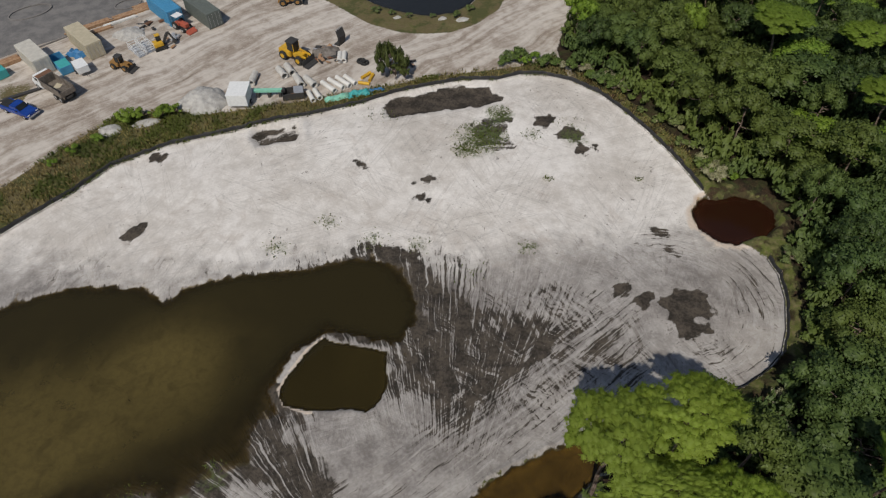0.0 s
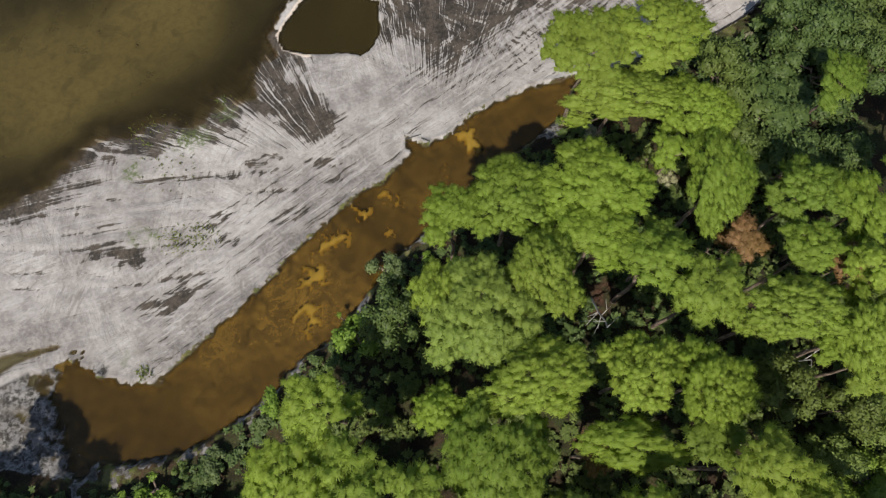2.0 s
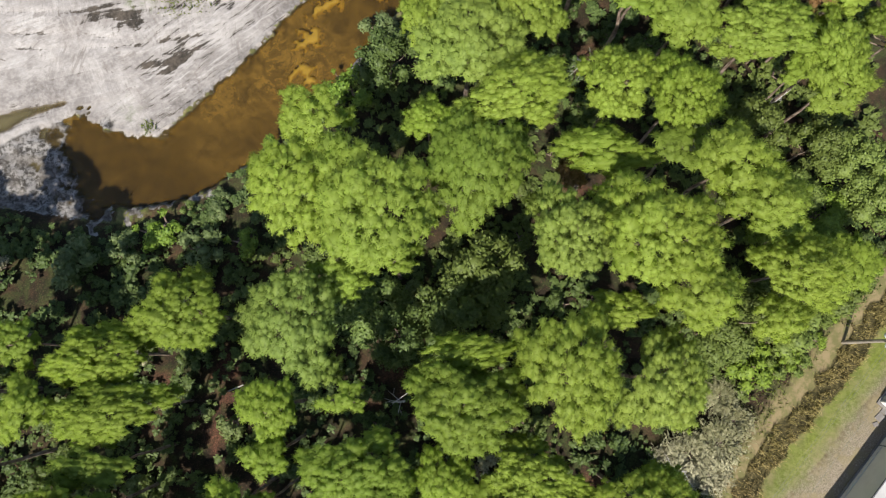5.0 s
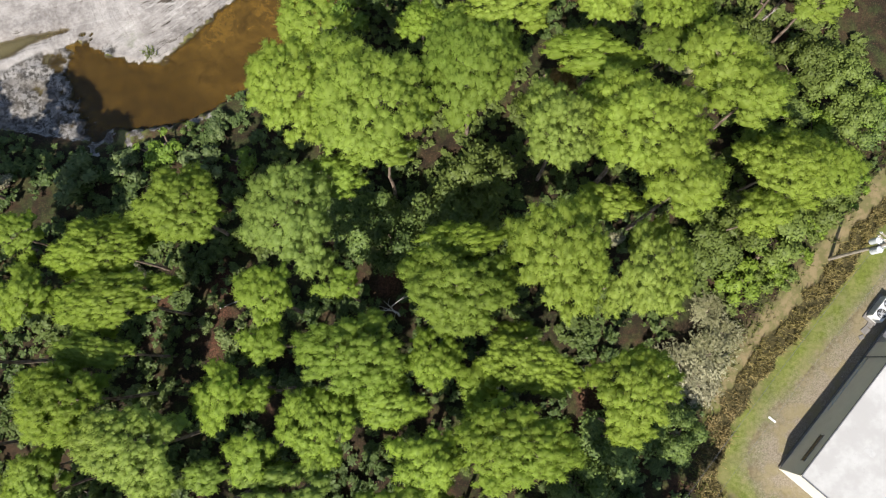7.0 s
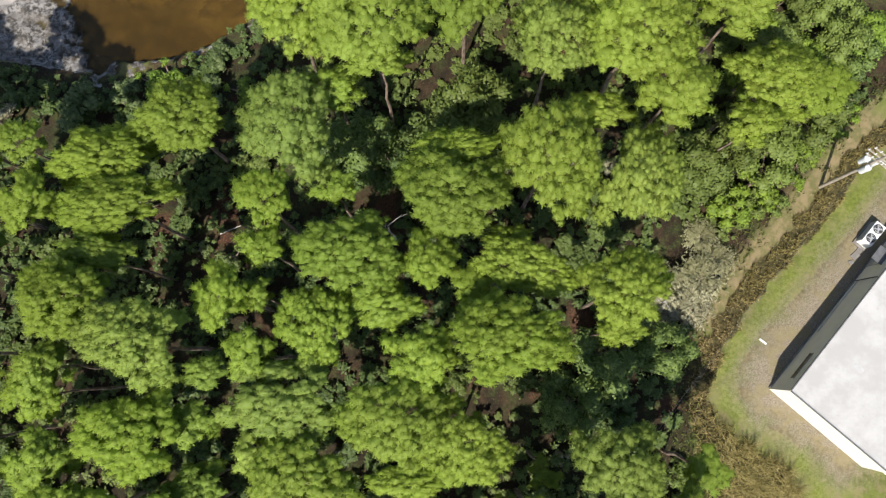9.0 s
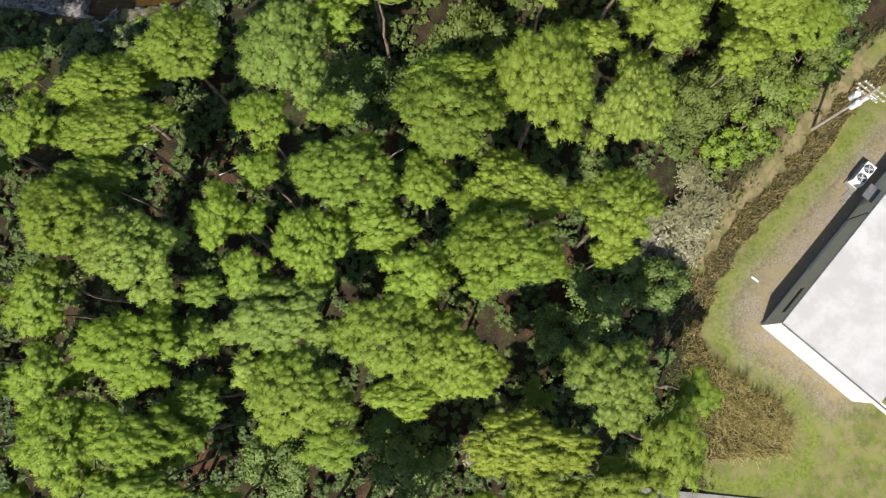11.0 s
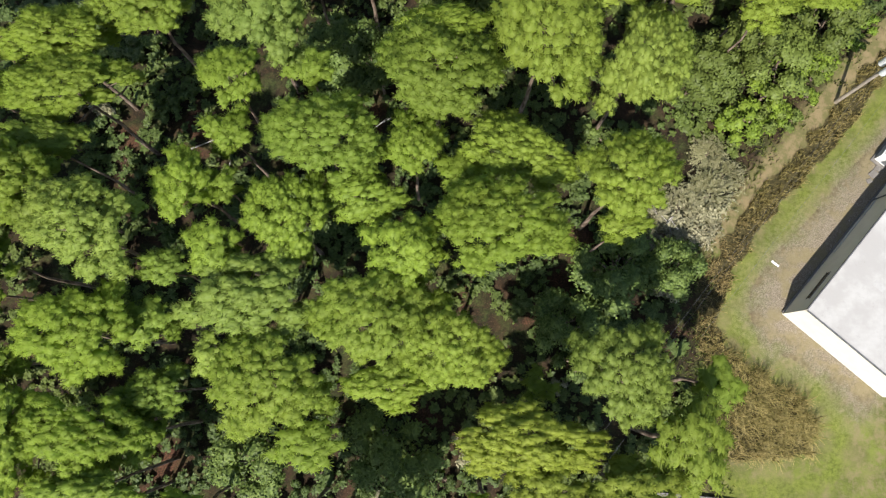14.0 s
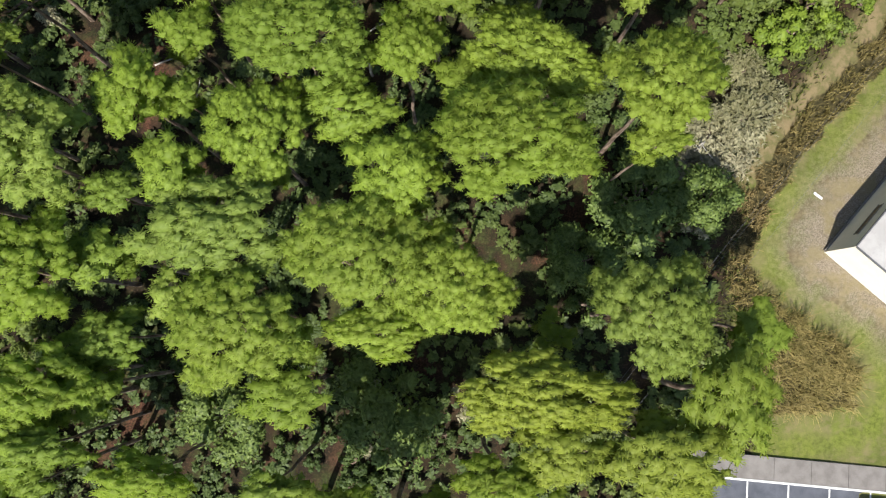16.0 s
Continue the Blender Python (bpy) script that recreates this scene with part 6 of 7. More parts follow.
# ---------------------------------------------------------------- dry reeds, grass and weeds: uncounted blades
def blades(name, spots, material, label, height, width, seed, lean=0.5):
    """Narrow arching blades at the given places, as one mass."""
    rng = np.random.default_rng(seed)
    p = np.array(spots)
    n = len(p)
    a = rng.uniform(0, 6.283, n)
    out = np.stack([np.cos(a), np.sin(a), np.zeros(n)], 1)
    side = np.stack([-np.sin(a), np.cos(a), np.zeros(n)], 1)
    h = (height * rng.uniform(0.55, 1.25, n))[:, None]
    w = (width * rng.uniform(0.6, 1.3, n))[:, None]
    ln = (lean * rng.uniform(0.3, 1.4, n))[:, None]
    up = np.array([[0, 0, 1.0]])
    mid, tip = p + up * h * 0.65 + out * h * ln * 0.35, p + up * h * 0.85 + out * h * ln
    t1 = np.stack([p - side * w, p + side * w, mid + side * w * 0.7], 1)
    t2 = np.stack([p - side * w, mid + side * w * 0.7, mid - side * w * 0.7], 1)
    t3 = np.stack([mid - side * w * 0.7, mid + side * w * 0.7, tip], 1)
    nn = np.repeat((up * 0.9 + out * 0.35)[:, None, :], 3, 1)
    me = tri_mesh(name, np.concatenate([t1, t2, t3]), np.concatenate([nn, nn, nn]))
    return tagged(link_mesh(name, me, material), label, "grass", kind="stuff")


def scatter(test, box_, n, seed):
    rng = np.random.default_rng(seed)
    x, y = rng.uniform(box_[0], box_[1], n), rng.uniform(box_[2], box_[3], n)
    keep = test(x, y, fbm(x * 0.9, y * 0.9, 3) - 0.5, rng.random(n))
    return [(a, b, level(a, b)) for a, b in zip(x[keep], y[keep])]


blades("dry_reeds", scatter(lambda x, y, w, k: (dist_line(REED_LINE, x, y) < 0.95 + 1.6 * w) & (k < 0.12 + 1.3 * smooth(fbm(x * 2.4, y * 2.4, 44), 0.46, 0.66)), (22, 47, -44, -12), 90000, 5), DRY, "dry brown reeds along the swale", 0.6, 0.028, 6, 0.7)
blades("dry_grass", scatter(lambda x, y, w, k: (sdf(REED_PATCH, x, y) < 0.2 + 1.2 * w) & (k < 0.15 + 1.1 * smooth(x, 24.5, 27.5) * smooth(fbm(x * 1.9, y * 1.9, 46), 0.34, 0.6)), (22.5, 33, -53, -41), 24000, 7), DRY, "tall flattened tan grass", 0.95, 0.026, 8, 0.85)
blades("edge_weeds", scatter(lambda x, y, w, k: (np.abs(sdf(PAD, x, y) - 1.3) < 1.5 + 2 * w), (21, 46, -54, -12), 16000, 9), GRASSY, "rough green weeds at the wood's edge", 0.45, 0.04, 10, 0.7)
blades("verge_grass", scatter(lambda x, y, w, k: (sdf(verge, x, y) < 0.3) & (k < 0.9 * smooth(fbm(x * 0.3, y * 0.3, 63), 0.40, 0.60)), (-58, 18, 56, 89), 110000, 11), GRASSY, "rough olive grass on the verge", 0.45, 0.06, 12, 0.8)
blades("verge_straw", scatter(lambda x, y, w, k: (sdf(SAND, x, y) > 0.3) & ((dist_line(FENCE, x, y) < 1.9 + 2 * w) | ((sdf(verge, x, y) < 0.2) & (fbm(x * 0.3, y * 0.3, 63) < 0.5))), (-58, 32, 52, 88), 60000, 13), DRY, "dry brown grass along the silt fence", 0.5, 0.05, 14, 0.8)


def weed_spots():
    spots, rng = [], random.Random(4)
    for x, y, r, n in ((4.5, 69.5, 3.2, 600), (7.5, 75, 1.4, 200), (2.5, 67, 1.6, 240), (-14.5, 54.6, 1.4, 50), (-20, 50.6, 1.6, 60), (-8.8, 51.9, 1.8, 60), (-3.4, 50.9, 1.6, 50), (9.4, 50, 1.2, 60), (12.9, 61.5, 0.6, 50),
                       (24.4, 61.7, 0.6, 30), (11.5, 70, 1.2, 60), (17, 72, 2.0, 50), (-24.5, 9.3, 1.6, 110), (-22, 9.6, 1.5, 80), (-26, -3.1, 0.7, 60), (-9, 74.5, 2.2, 50), (-28, 21, 2.6, 100), (-21.5, 24.3, 0.8, 40), (2.5, 46.5, 2, 30), (-26.5, 16.6, 2.5, 60)):
        for k in range(n):
            a, d = rng.uniform(0, 6.283), r * rng.random() ** 0.7
            px, py = x + d * math.cos(a) * 1.25, y + d * math.sin(a)
            spots.append((px, py, level(px, py)))
    return spots


blades("sand_weeds", weed_spots(), GRASSY, "small green weeds on the sand", 0.22, 0.06, 15, 1.2)

# ---------------------------------------------------------------- the construction yard
def paint(name, c, rough=0.45, metal=0.0):
    return plain(name, tuple(v * 0.82 for v in c), c, 1.6, rough, metal)


YELLOW, ORANGE_BROWN = paint("machine_yellow", (0.62, 0.36, 0.03)), paint("rusty_yellow", (0.30, 0.16, 0.05), 0.7)
DARK_STEEL, RUST = paint("dark_steel", (0.05, 0.047, 0.045), 0.6), paint("rust", (0.17, 0.085, 0.05), 0.85)
CAR_BLUE, TARP_BLUE = paint("car_blue", (0.012, 0.05, 0.26), 0.25), paint("tarp_blue", (0.04, 0.17, 0.36), 0.5)
BOX_WHITE, BOX_BEIGE = paint("container_white", (0.56, 0.53, 0.47), 0.6), paint("container_beige", (0.50, 0.44, 0.32), 0.6)
BOX_BLUE, BOX_GREEN = paint("container_blue", (0.07, 0.27, 0.46), 0.5), paint("container_green", (0.13, 0.145, 0.13), 0.6)
TEAL, MINT = paint("teal_paint", (0.06, 0.36, 0.36), 0.5), paint("mint_paint", (0.25, 0.56, 0.42), 0.5)
RED = paint("machine_red", (0.42, 0.10, 0.06), 0.5)
LUMBER = plain("lumber", (0.26, 0.14, 0.075), (0.42, 0.27, 0.16), 2.0, 0.85, 0, 0.01)
RUBBLE = plain("rubble", (0.30, 0.285, 0.265), (0.50, 0.48, 0.45), 1.3, 0.95, 0, 0.05)
GLASS = plain("cab_glass", (0.014, 0.016, 0.018), (0.025, 0.028, 0.03), 1.0, 0.1)
TYRE = plain("tyre_rubber", (0.016, 0.016, 0.016), (0.035, 0.033, 0.03), 4.0, 0.85)


def at(x, y, turn, up=0.0):
    return pose(x, y, level(x, y) + up, 0, 0, turn)


def wheel(parent, x, y, r, w, hub=None):
    bm = bmesh.new()
    for r0, r1, a, b in ((r * 0.9, r, -w / 2, -w * 0.3), (r, r, -w * 0.3, w * 0.3), (r, r * 0.9, w * 0.3, w / 2)):
        rod((x, y + a, r), (x, y + b, r), r0, r1, 18, bm)
    t = part("wheel", bm, TYRE, parent, "black rubber wheel")
    part("rim", rod((x, y - w * 0.52, r), (x, y + w * 0.52, r), r * 0.52, r * 0.52, 14), hub or GALV, t)


def container(x, y, turn, length, mat, label, h=2.6):
    ob = thing("shipping_container", at(x, y, turn), label, "container", "storage containers")
    w = 2.44
    bm = box((length, w, h), (0, 0, h / 2), 0.03)
    part("body", bm, mat, ob)
    n = int(length / 0.45)
    for s in (-1, 1):
        rib = bmesh.new()
        for k in range(n):
            box((0.2, 0.05, h * 0.86), (-length / 2 + 0.35 + k * (length - 0.5) / n, s * (w / 2 + 0.018), h / 2), 0, None, rib)
        part("corrugation", rib, mat, ob)
    for s in (-1, 1):
        leaf = part("door", box((0.05, w / 2 - 0.06, h * 0.9), (length / 2 + 0.02, s * w / 4, h / 2), 0.01), mat, ob)
        for k in (-0.3, 0.3):
            part("lock_bar", rod((length / 2 + 0.07, s * w / 4 + k, 0.2), (length / 2 + 0.07, s * w / 4 + k, h - 0.2), 0.02, None, 6), GALV, leaf)
        part("corner_post", box((0.14, 0.14, h), (length / 2 - 0.05, s * (w / 2 - 0.04), h / 2), 0.01), mat, ob)
    roof = bmesh.new()
    for k in range(n):
        box((0.16, w * 0.9, 0.03), (-length / 2 + 0.35 + k * (length - 0.5) / n, 0, h + 0.008), 0, None, roof)
    part("roof_ribs", roof, mat, ob)


container(-62.0, 86.7, -44, 6.4, BOX_WHITE, "off-white steel container with corrugated doors")
container(-56.1, 91.3, -45, 7.4, BOX_BEIGE, "beige steel container with ribbed end doors")
container(-46.2, 100.6, -47, 7.6, BOX_BLUE, "bright blue steel storage container")
container(-39.7, 99.7, -46.5, 7.6, BOX_GREEN, "dark grey-green steel storage container")


def pickup(x, y, turn):
    ob = thing("pickup_truck", at(x, y, turn), "blue pickup truck parked on the dirt", "car")
    side = [(-2.7, 0.45), (2.6, 0.45), (2.72, 0.7), (2.66, 1.0), (1.25, 1.12), (0.95, 1.15), (-0.75, 1.15), (-2.72, 1.15), (-2.75, 0.75)]
    bm = prism(side, -0.95, 0.95)
    bmesh.ops.bevel(bm, geom=bm.edges[:], offset=0.06, segments=2, affect="EDGES")
    part("body", bm, CAR_BLUE, ob)
    bm = prism([(-0.75, 1.1), (1.2, 1.1), (0.55, 1.72), (-0.5, 1.75)], -0.82, 0.82)
    bmesh.ops.bevel(bm, geom=bm.edges[:], offset=0.08, segments=2, affect="EDGES")
    cab = part("cab", bm, CAR_BLUE, ob)
    part("windscreen", prism([(0.62, 1.66), (1.16, 1.16), (1.21, 1.18), (0.67, 1.69)], -0.72, 0.72), GLASS, cab)
    part("rear_window", prism([(-0.52, 1.7), (-0.74, 1.2), (-0.79, 1.2), (-0.57, 1.7)], -0.68, 0.68), GLASS, cab)
    for s in (-1, 1):
        part("side_window", box((1.25, 0.03, 0.36), (0.12, s * 0.80, 1.42), 0.01), GLASS, cab)
        part("headlight", box((0.06, 0.34, 0.16), (2.71, s * 0.7, 0.86), 0.02), WHITE_PAINT, ob)
        part("mirror", box((0.12, 0.2, 0.16), (0.85, s * 1.02, 1.2), 0.03), BLACK_PLASTIC, ob)
    part("cargo_bed", box((1.75, 1.5, 0.04), (-1.78, 0, 1.165), 0.01), BLACK_PLASTIC, ob, "black bed liner")
    part("bumper", box((0.14, 1.85, 0.2), (2.74, 0, 0.52), 0.04), GALV, ob)
    for wx in (-1.75, 1.75):
        for s in (-1, 1):
            wheel(ob, wx, s * 0.84, 0.39, 0.27)


pickup(-59.9, 75.2, -25)


def dump_truck(x, y, turn):
    ob = thing("dump_truck", at(x, y, turn), "white-cabbed dump truck with an empty dark bed", "truck")
    part("chassis", box((7.2, 0.9, 0.3), (0, 0, 0.8), 0.03), DARK_STEEL, ob)
    bm = prism([(-3.7, 0.6), (-1.5, 0.6), (-1.5, 2.5), (-2.9, 2.5), (-3.15, 1.7), (-3.8, 1.55)], -1.1, 1.1)
    bmesh.ops.bevel(bm, geom=bm.edges[:], offset=0.07, segments=2, affect="EDGES")
    cab = part("cab", bm, WHITE_PAINT, ob)
    part("windscreen", prism([(-2.93, 2.42), (-3.12, 1.75), (-3.17, 1.77), (-2.98, 2.43)], -0.95, 0.95), GLASS, cab)
    for s in (-1, 1):
        part("side_window", box((0.8, 0.03, 0.55), (-2.3, s * 1.11, 2.0), 0.01), GLASS, cab)
    bed = bmesh.new()
    box((4.8, 2.3, 0.12), (1.1, 0, 1.2), 0.02, None, bed)
    for s in (-1, 1):
        box((4.8, 0.1, 1.1), (1.1, s * 1.12, 1.75), 0.02, None, bed)
    box((0.1, 2.3, 1.35), (-1.28, 0, 1.88), 0.02, None, bed)
    box((0.1, 2.3, 0.8), (3.48, 0, 1.6), 0.02, None, bed)
    b = part("bed", bed, plain("worn_bed", (0.10, 0.085, 0.07), (0.25, 0.21, 0.175), 1.2, 0.7, 0.2), ob, "worn dark dump bed")
    part("cab_guard", box((0.9, 2.3, 0.08), (-1.75, 0, 2.56), 0.02), RUST, b)
    part("panel", box((0.9, 1.0, 0.05), (0.6, 0.2, 1.31), 0.01, pose(0, 0, 0, 8, 6, 20)), BOX_BEIGE, b, "pale board lying in the bed")
    for wx in (-2.9, 1.4, 2.7):
        for s in (-1, 1):
            wheel(ob, wx, s * 0.95, 0.5, 0.35)


dump_truck(-56.4, 79.7, -36)


def loader(x, y, turn, mat, label, s=1.0, arm_up=0.5):
    """A wheel loader: body, cab, arms and bucket."""
    ob = thing("wheel_loader", at(x, y, turn) @ Matrix.Scale(s, 4), label, "loader", "earth movers")
    bm = prism([(-2.7, 0.7), (-0.3, 0.7), (-0.3, 1.6), (-1.0, 1.75), (-2.6, 1.65)], -0.9, 0.9)
    bmesh.ops.bevel(bm, geom=bm.edges[:], offset=0.08, segments=2, affect="EDGES")
    part("engine_hood", bm, mat, ob)
    part("front_frame", box((1.7, 1.0, 0.7), (0.7, 0, 1.0), 0.08), mat, ob)
    cab = part("cab", box((1.3, 1.3, 1.5), (-0.35, 0, 2.35), 0.06), GLASS, ob, "dark glazed cab")
    part("cab_roof", box((1.5, 1.5, 0.12), (-0.35, 0, 3.14), 0.04), DARK_STEEL, cab)
    for px in (-0.98, 0.28):
        for py in (-0.63, 0.63):
            part("cab_post", box((0.08, 0.08, 1.5), (px, py, 2.36)), mat, cab)
    for sd in (-0.55, 0.55):
        part("lift_arm", prism([(0.3, 1.5), (0.5, 1.75), (2.5, 0.9 + arm_up), (2.4, 0.6 + arm_up)], sd - 0.09, sd + 0.09), mat, ob)
    bk = prism([(2.35, 0.2), (3.3, 0.12), (3.35, 0.18), (2.5, 0.35), (2.4, 1.1), (2.3, 1.1)], -1.35, 1.35)
    part("bucket", bk, DARK_STEEL, ob, "worn steel bucket")
    part("exhaust", rod((-1.6, 0.4, 1.7), (-1.6, 0.4, 2.4), 0.05, None, 8), DARK_STEEL, ob)
    for wx in (-1.7, 1.3):
        for sd in (-1, 1):
            wheel(ob, wx, sd * 0.98, 0.72, 0.5, mat)


loader(-22.8, 87.7, -32, YELLOW, "yellow wheel loader with a dark cab")
loader(-48.8, 85.8, -20, ORANGE_BROWN, "small rusty brown skid loader", 0.68)
loader(-26.1, 104.3, 10, ORANGE_BROWN, "muddy brown loader at the roadside", 0.8)


def excavator(x, y, turn):
    ob = thing("excavator", at(x, y, turn) @ Matrix.Scale(0.75, 4), "compact yellow excavator with a folded dark boom", "excavator", "earth movers")
    for s in (-1, 1):
        bm = prism([(-1.3, 0.1), (-1.0, 0.0), (1.0, 0.0), (1.3, 0.1), (1.35, 0.4), (1.0, 0.62), (-1.0, 0.62), (-1.35, 0.4)], s * 0.95 - 0.22, s * 0.95 + 0.22)
        part("track", bm, TYRE, ob, "black crawler track")
    part("house", box((1.9, 1.7, 0.8), (-0.2, 0, 1.15), 0.1), YELLOW, ob)
    cab = part("cab", box((0.95, 0.85, 1.3), (0.2, 0.4, 2.1), 0.06), GLASS, ob)
    part("cab_roof", box((1.05, 0.95, 0.1), (0.2, 0.4, 2.78), 0.03), YELLOW, cab)
    part("boom", prism([(0.7, 1.2), (1.2, 1.2), (2.6, 3.0), (2.2, 3.2), (1.6, 2.7)], -0.45, -0.2), DARK_STEEL, ob)
    part("stick", prism([(2.1, 3.1), (2.6, 3.1), (3.3, 1.0), (3.0, 0.9)], -0.43, -0.22), DARK_STEEL, ob)
    part("bucket", prism([(2.7, 0.5), (3.4, 0.4), (3.5, 1.0), (3.0, 1.2)], -0.75, 0.1), DARK_STEEL, ob)


excavator(-44.6, 91.0, 35)


def tractor(x, y, turn):
    ob = thing("tractor", at(x, y, turn), "faded red tractor with a white canopy", "tractor", "earth movers")
    part("hood", box((1.5, 0.75, 0.7), (0.7, 0, 1.0), 0.08), RED, ob)
    part("seat_deck", box((1.1, 1.2, 0.35), (-0.6, 0, 0.95), 0.05), RED, ob)
    part("canopy", box((1.3, 1.4, 0.08), (-0.6, 0, 2.25), 0.03), WHITE_PAINT, ob)
    for px in (-1.1, -0.1):
        for py in (-0.6, 0.6):
            part("canopy_post", rod((px, py, 1.0), (px, py, 2.25), 0.03, None, 6), DARK_STEEL, ob)
    part("front_bucket", prism([(1.7, 0.1), (2.5, 0.05), (2.5, 0.15), (1.9, 0.7)], -0.8, 0.8), RED, ob)
    for wx, r in ((-0.8, 0.65), (1.0, 0.42)):
        for s in (-1, 1):
            wheel(ob, wx, s * 0.75, r, 0.32)


tractor(-42.4, 96.4, -35)


def concrete_pipe(a, b, r=0.5, mat=None, label="grey concrete drain pipe lying on dirt"):
    """A hollow pipe with a bell end."""
    a, b = Vector((*a, 0)), Vector((*b, 0))
    mid, ln = (a + b) / 2, (b - a).length
    bm = bmesh.new()
    rings = [(-ln / 2, r), (ln / 2 - 0.25, r), (ln / 2 - 0.2, r * 1.15), (ln / 2, r * 1.15), (ln / 2, r * 0.8), (-ln / 2, r * 0.8)]
    loops = []
    for x, rr in rings:
        loops.append([bm.verts.new((x, rr * math.cos(k * math.pi / 9), rr * math.sin(k * math.pi / 9))) for k in range(18)])
    for p, q in zip(loops, loops[1:] + loops[:1]):
        for k in range(18):
            bm.faces.new((p[k], p[(k + 1) % 18], q[(k + 1) % 18], q[k]))
    bmesh.ops.recalc_face_normals(bm, faces=bm.faces)
    ob = part("drain_pipe", bm, mat or PIPE)
    ob.matrix_basis = at(mid.x, mid.y, math.degrees(math.atan2(b.y - a.y, b.x - a.x)), r * 0.97)
    tagged(ob, label, "pipe", "drain pipes")


PIPE = plain("pipe_concrete", (0.40, 0.38, 0.35), (0.56, 0.54, 0.50), 1.5, 0.9, 0, 0.01)
PALE_PIPE = plain("pale_pipe", (0.56, 0.54, 0.50), (0.68, 0.66, 0.62), 1.5, 0.7)
for a, b in (((-28.3, 83.6), (-28.5, 81.0)), ((-25.1, 84.7), (-23.8, 82.7)), ((-24.0, 85.5), (-22.8, 83.4)), ((-22.2, 82.7), (-21.0, 80.4)), ((-20.7, 82.3), (-19.1, 80.4))):
    concrete_pipe(a, b)
for a, b in (((-19.9, 79.1), (-18.9, 77.0)), ((-19.1, 79.6), (-18.0, 77.6)), ((-18.2, 81.4), (-16.1, 79.2)), ((-17.3, 82.1), (-14.9, 79.9)), ((-16.2, 82.6), (-14.0, 80.4)), ((-15.0, 82.8), (-13.2, 80.9)), ((-16.3, 88.8), (-16.2, 86.5)), ((-15.6, 88.9), (-15.5, 86.6))):
    concrete_pipe(a, b, 0.36, PALE_PIPE, "pale smooth drain pipe on the ground")
for a, b in (((-12.9, 81.4), (-11.2, 81.0)), ((-12.5, 82.5), (-11.3, 83.8)), ((-11.3, 81.8), (-10.9, 83.4))):
    concrete_pipe(a, b, 0.24, YELLOW, "yellow plastic pipe length on the ground")


def trailer(x, y, turn, size, mat, label, name="trailer"):
    ob = thing(name, at(x, y, turn), label, "trailer")
    l, w, h = size
    part("body", box((l, w, h), (0, 0, 0.55 + h / 2), 0.05), mat, ob)
    part("roof_edge", box((l + 0.05, w + 0.05, 0.06), (0, 0, 0.55 + h), 0.02), mat, ob)
    part("drawbar", rod((l / 2, 0, 0.55), (l / 2 + 1.0, 0, 0.5), 0.05, None, 6), DARK_STEEL, ob)
    for s in (-1, 1):
        wheel(ob, -0.2, s * (w / 2 + 0.08), 0.33, 0.2)


trailer(-29.2, 77.1, 90, (3.3, 2.8, 1.8), WHITE_PAINT, "plain white box trailer beside the rubble")
trailer(-54.5, 84.8, -50, (2.5, 1.7, 1.0), WHITE_PAINT, "small white trailer beside the skips")


def skip(x, y, turn, l, w, h, mat, lid, label):
    ob = thing("skip", at(x, y, turn), label, "skip")
    bm = bmesh.new()
    for s in (-1, 1):
        box((l, 0.08, h), (0, s * w / 2, h / 2 + 0.1), 0.01, None, bm)
        box((0.08, w, h), (s * l / 2, 0, h / 2 + 0.1), 0.01, None, bm)
    box((l, w, 0.08), (0, 0, 0.12), 0.01, None, bm)
    part("tub", bm, mat, ob)
    part("lid", box((l * 0.45, w * 0.98, 0.06), (l * 0.26, 0, h + 0.13), 0.02, pose(0, 0, 0, 0, 4, 0)), lid, ob, "lighter lid")
    for s in (-1, 1):
        part("rib", box((0.08, w + 0.12, 0.1), (s * l * 0.25, 0, h * 0.6), 0.01), mat, ob)


skip(-58.0, 86.0, -48, 4.6, 1.7, 1.2, BOX_BLUE, TEAL, "long blue skip with a teal lid")
skip(-66.5, 84.0, -40, 2.0, 1.5, 1.2, TEAL, TEAL, "small dark teal skip on grass")
skip(-21.9, 78.4, 12, 3.0, 1.7, 1.0, DARK_STEEL, GALV, "dark steel skip with scrap beside pipes")


def heap(name, x, y, rx, ry, h, mat, label, category, seed, lumps=5.0, turn=0.0):
    """A loose mound, rough all over."""
    n = 34
    bm, grid, base = bmesh.new(), [], Vector((seed * 3.1, seed * 1.7, 0))
    for j in range(n + 1):
        row = []
        for i in range(n + 1):
            u, v = -1.25 + 2.5 * i / n, -1.25 + 2.5 * j / n
            r = math.hypot(u, v) + 0.22 * noise.noise(base + Vector((u * 1.7, v * 1.7, 0)))
            zz = h * max(0.0, 1 - r * r) ** 0.9 + (0.16 * h * noise.noise(base + Vector((u * lumps, v * lumps, 3))) + 0.1 * h * noise.noise(base + Vector((u * lumps * 3, v * lumps * 3, 5)))) * (r < 1)
            row.append(bm.verts.new((u * rx, v * ry, zz - (0.5 if r >= 1 else 0.05))))
        grid.append(row)
    for j in range(n):
        for i in range(n):
            bm.faces.new((grid[j][i], grid[j][i + 1], grid[j + 1][i + 1], grid[j + 1][i]))
    for f in bm.faces:
        f.smooth = True
    ob = part(name, bm, mat)
    ob.matrix_basis = at(x, y, turn)
    tagged(ob, label, category, kind="stuff")


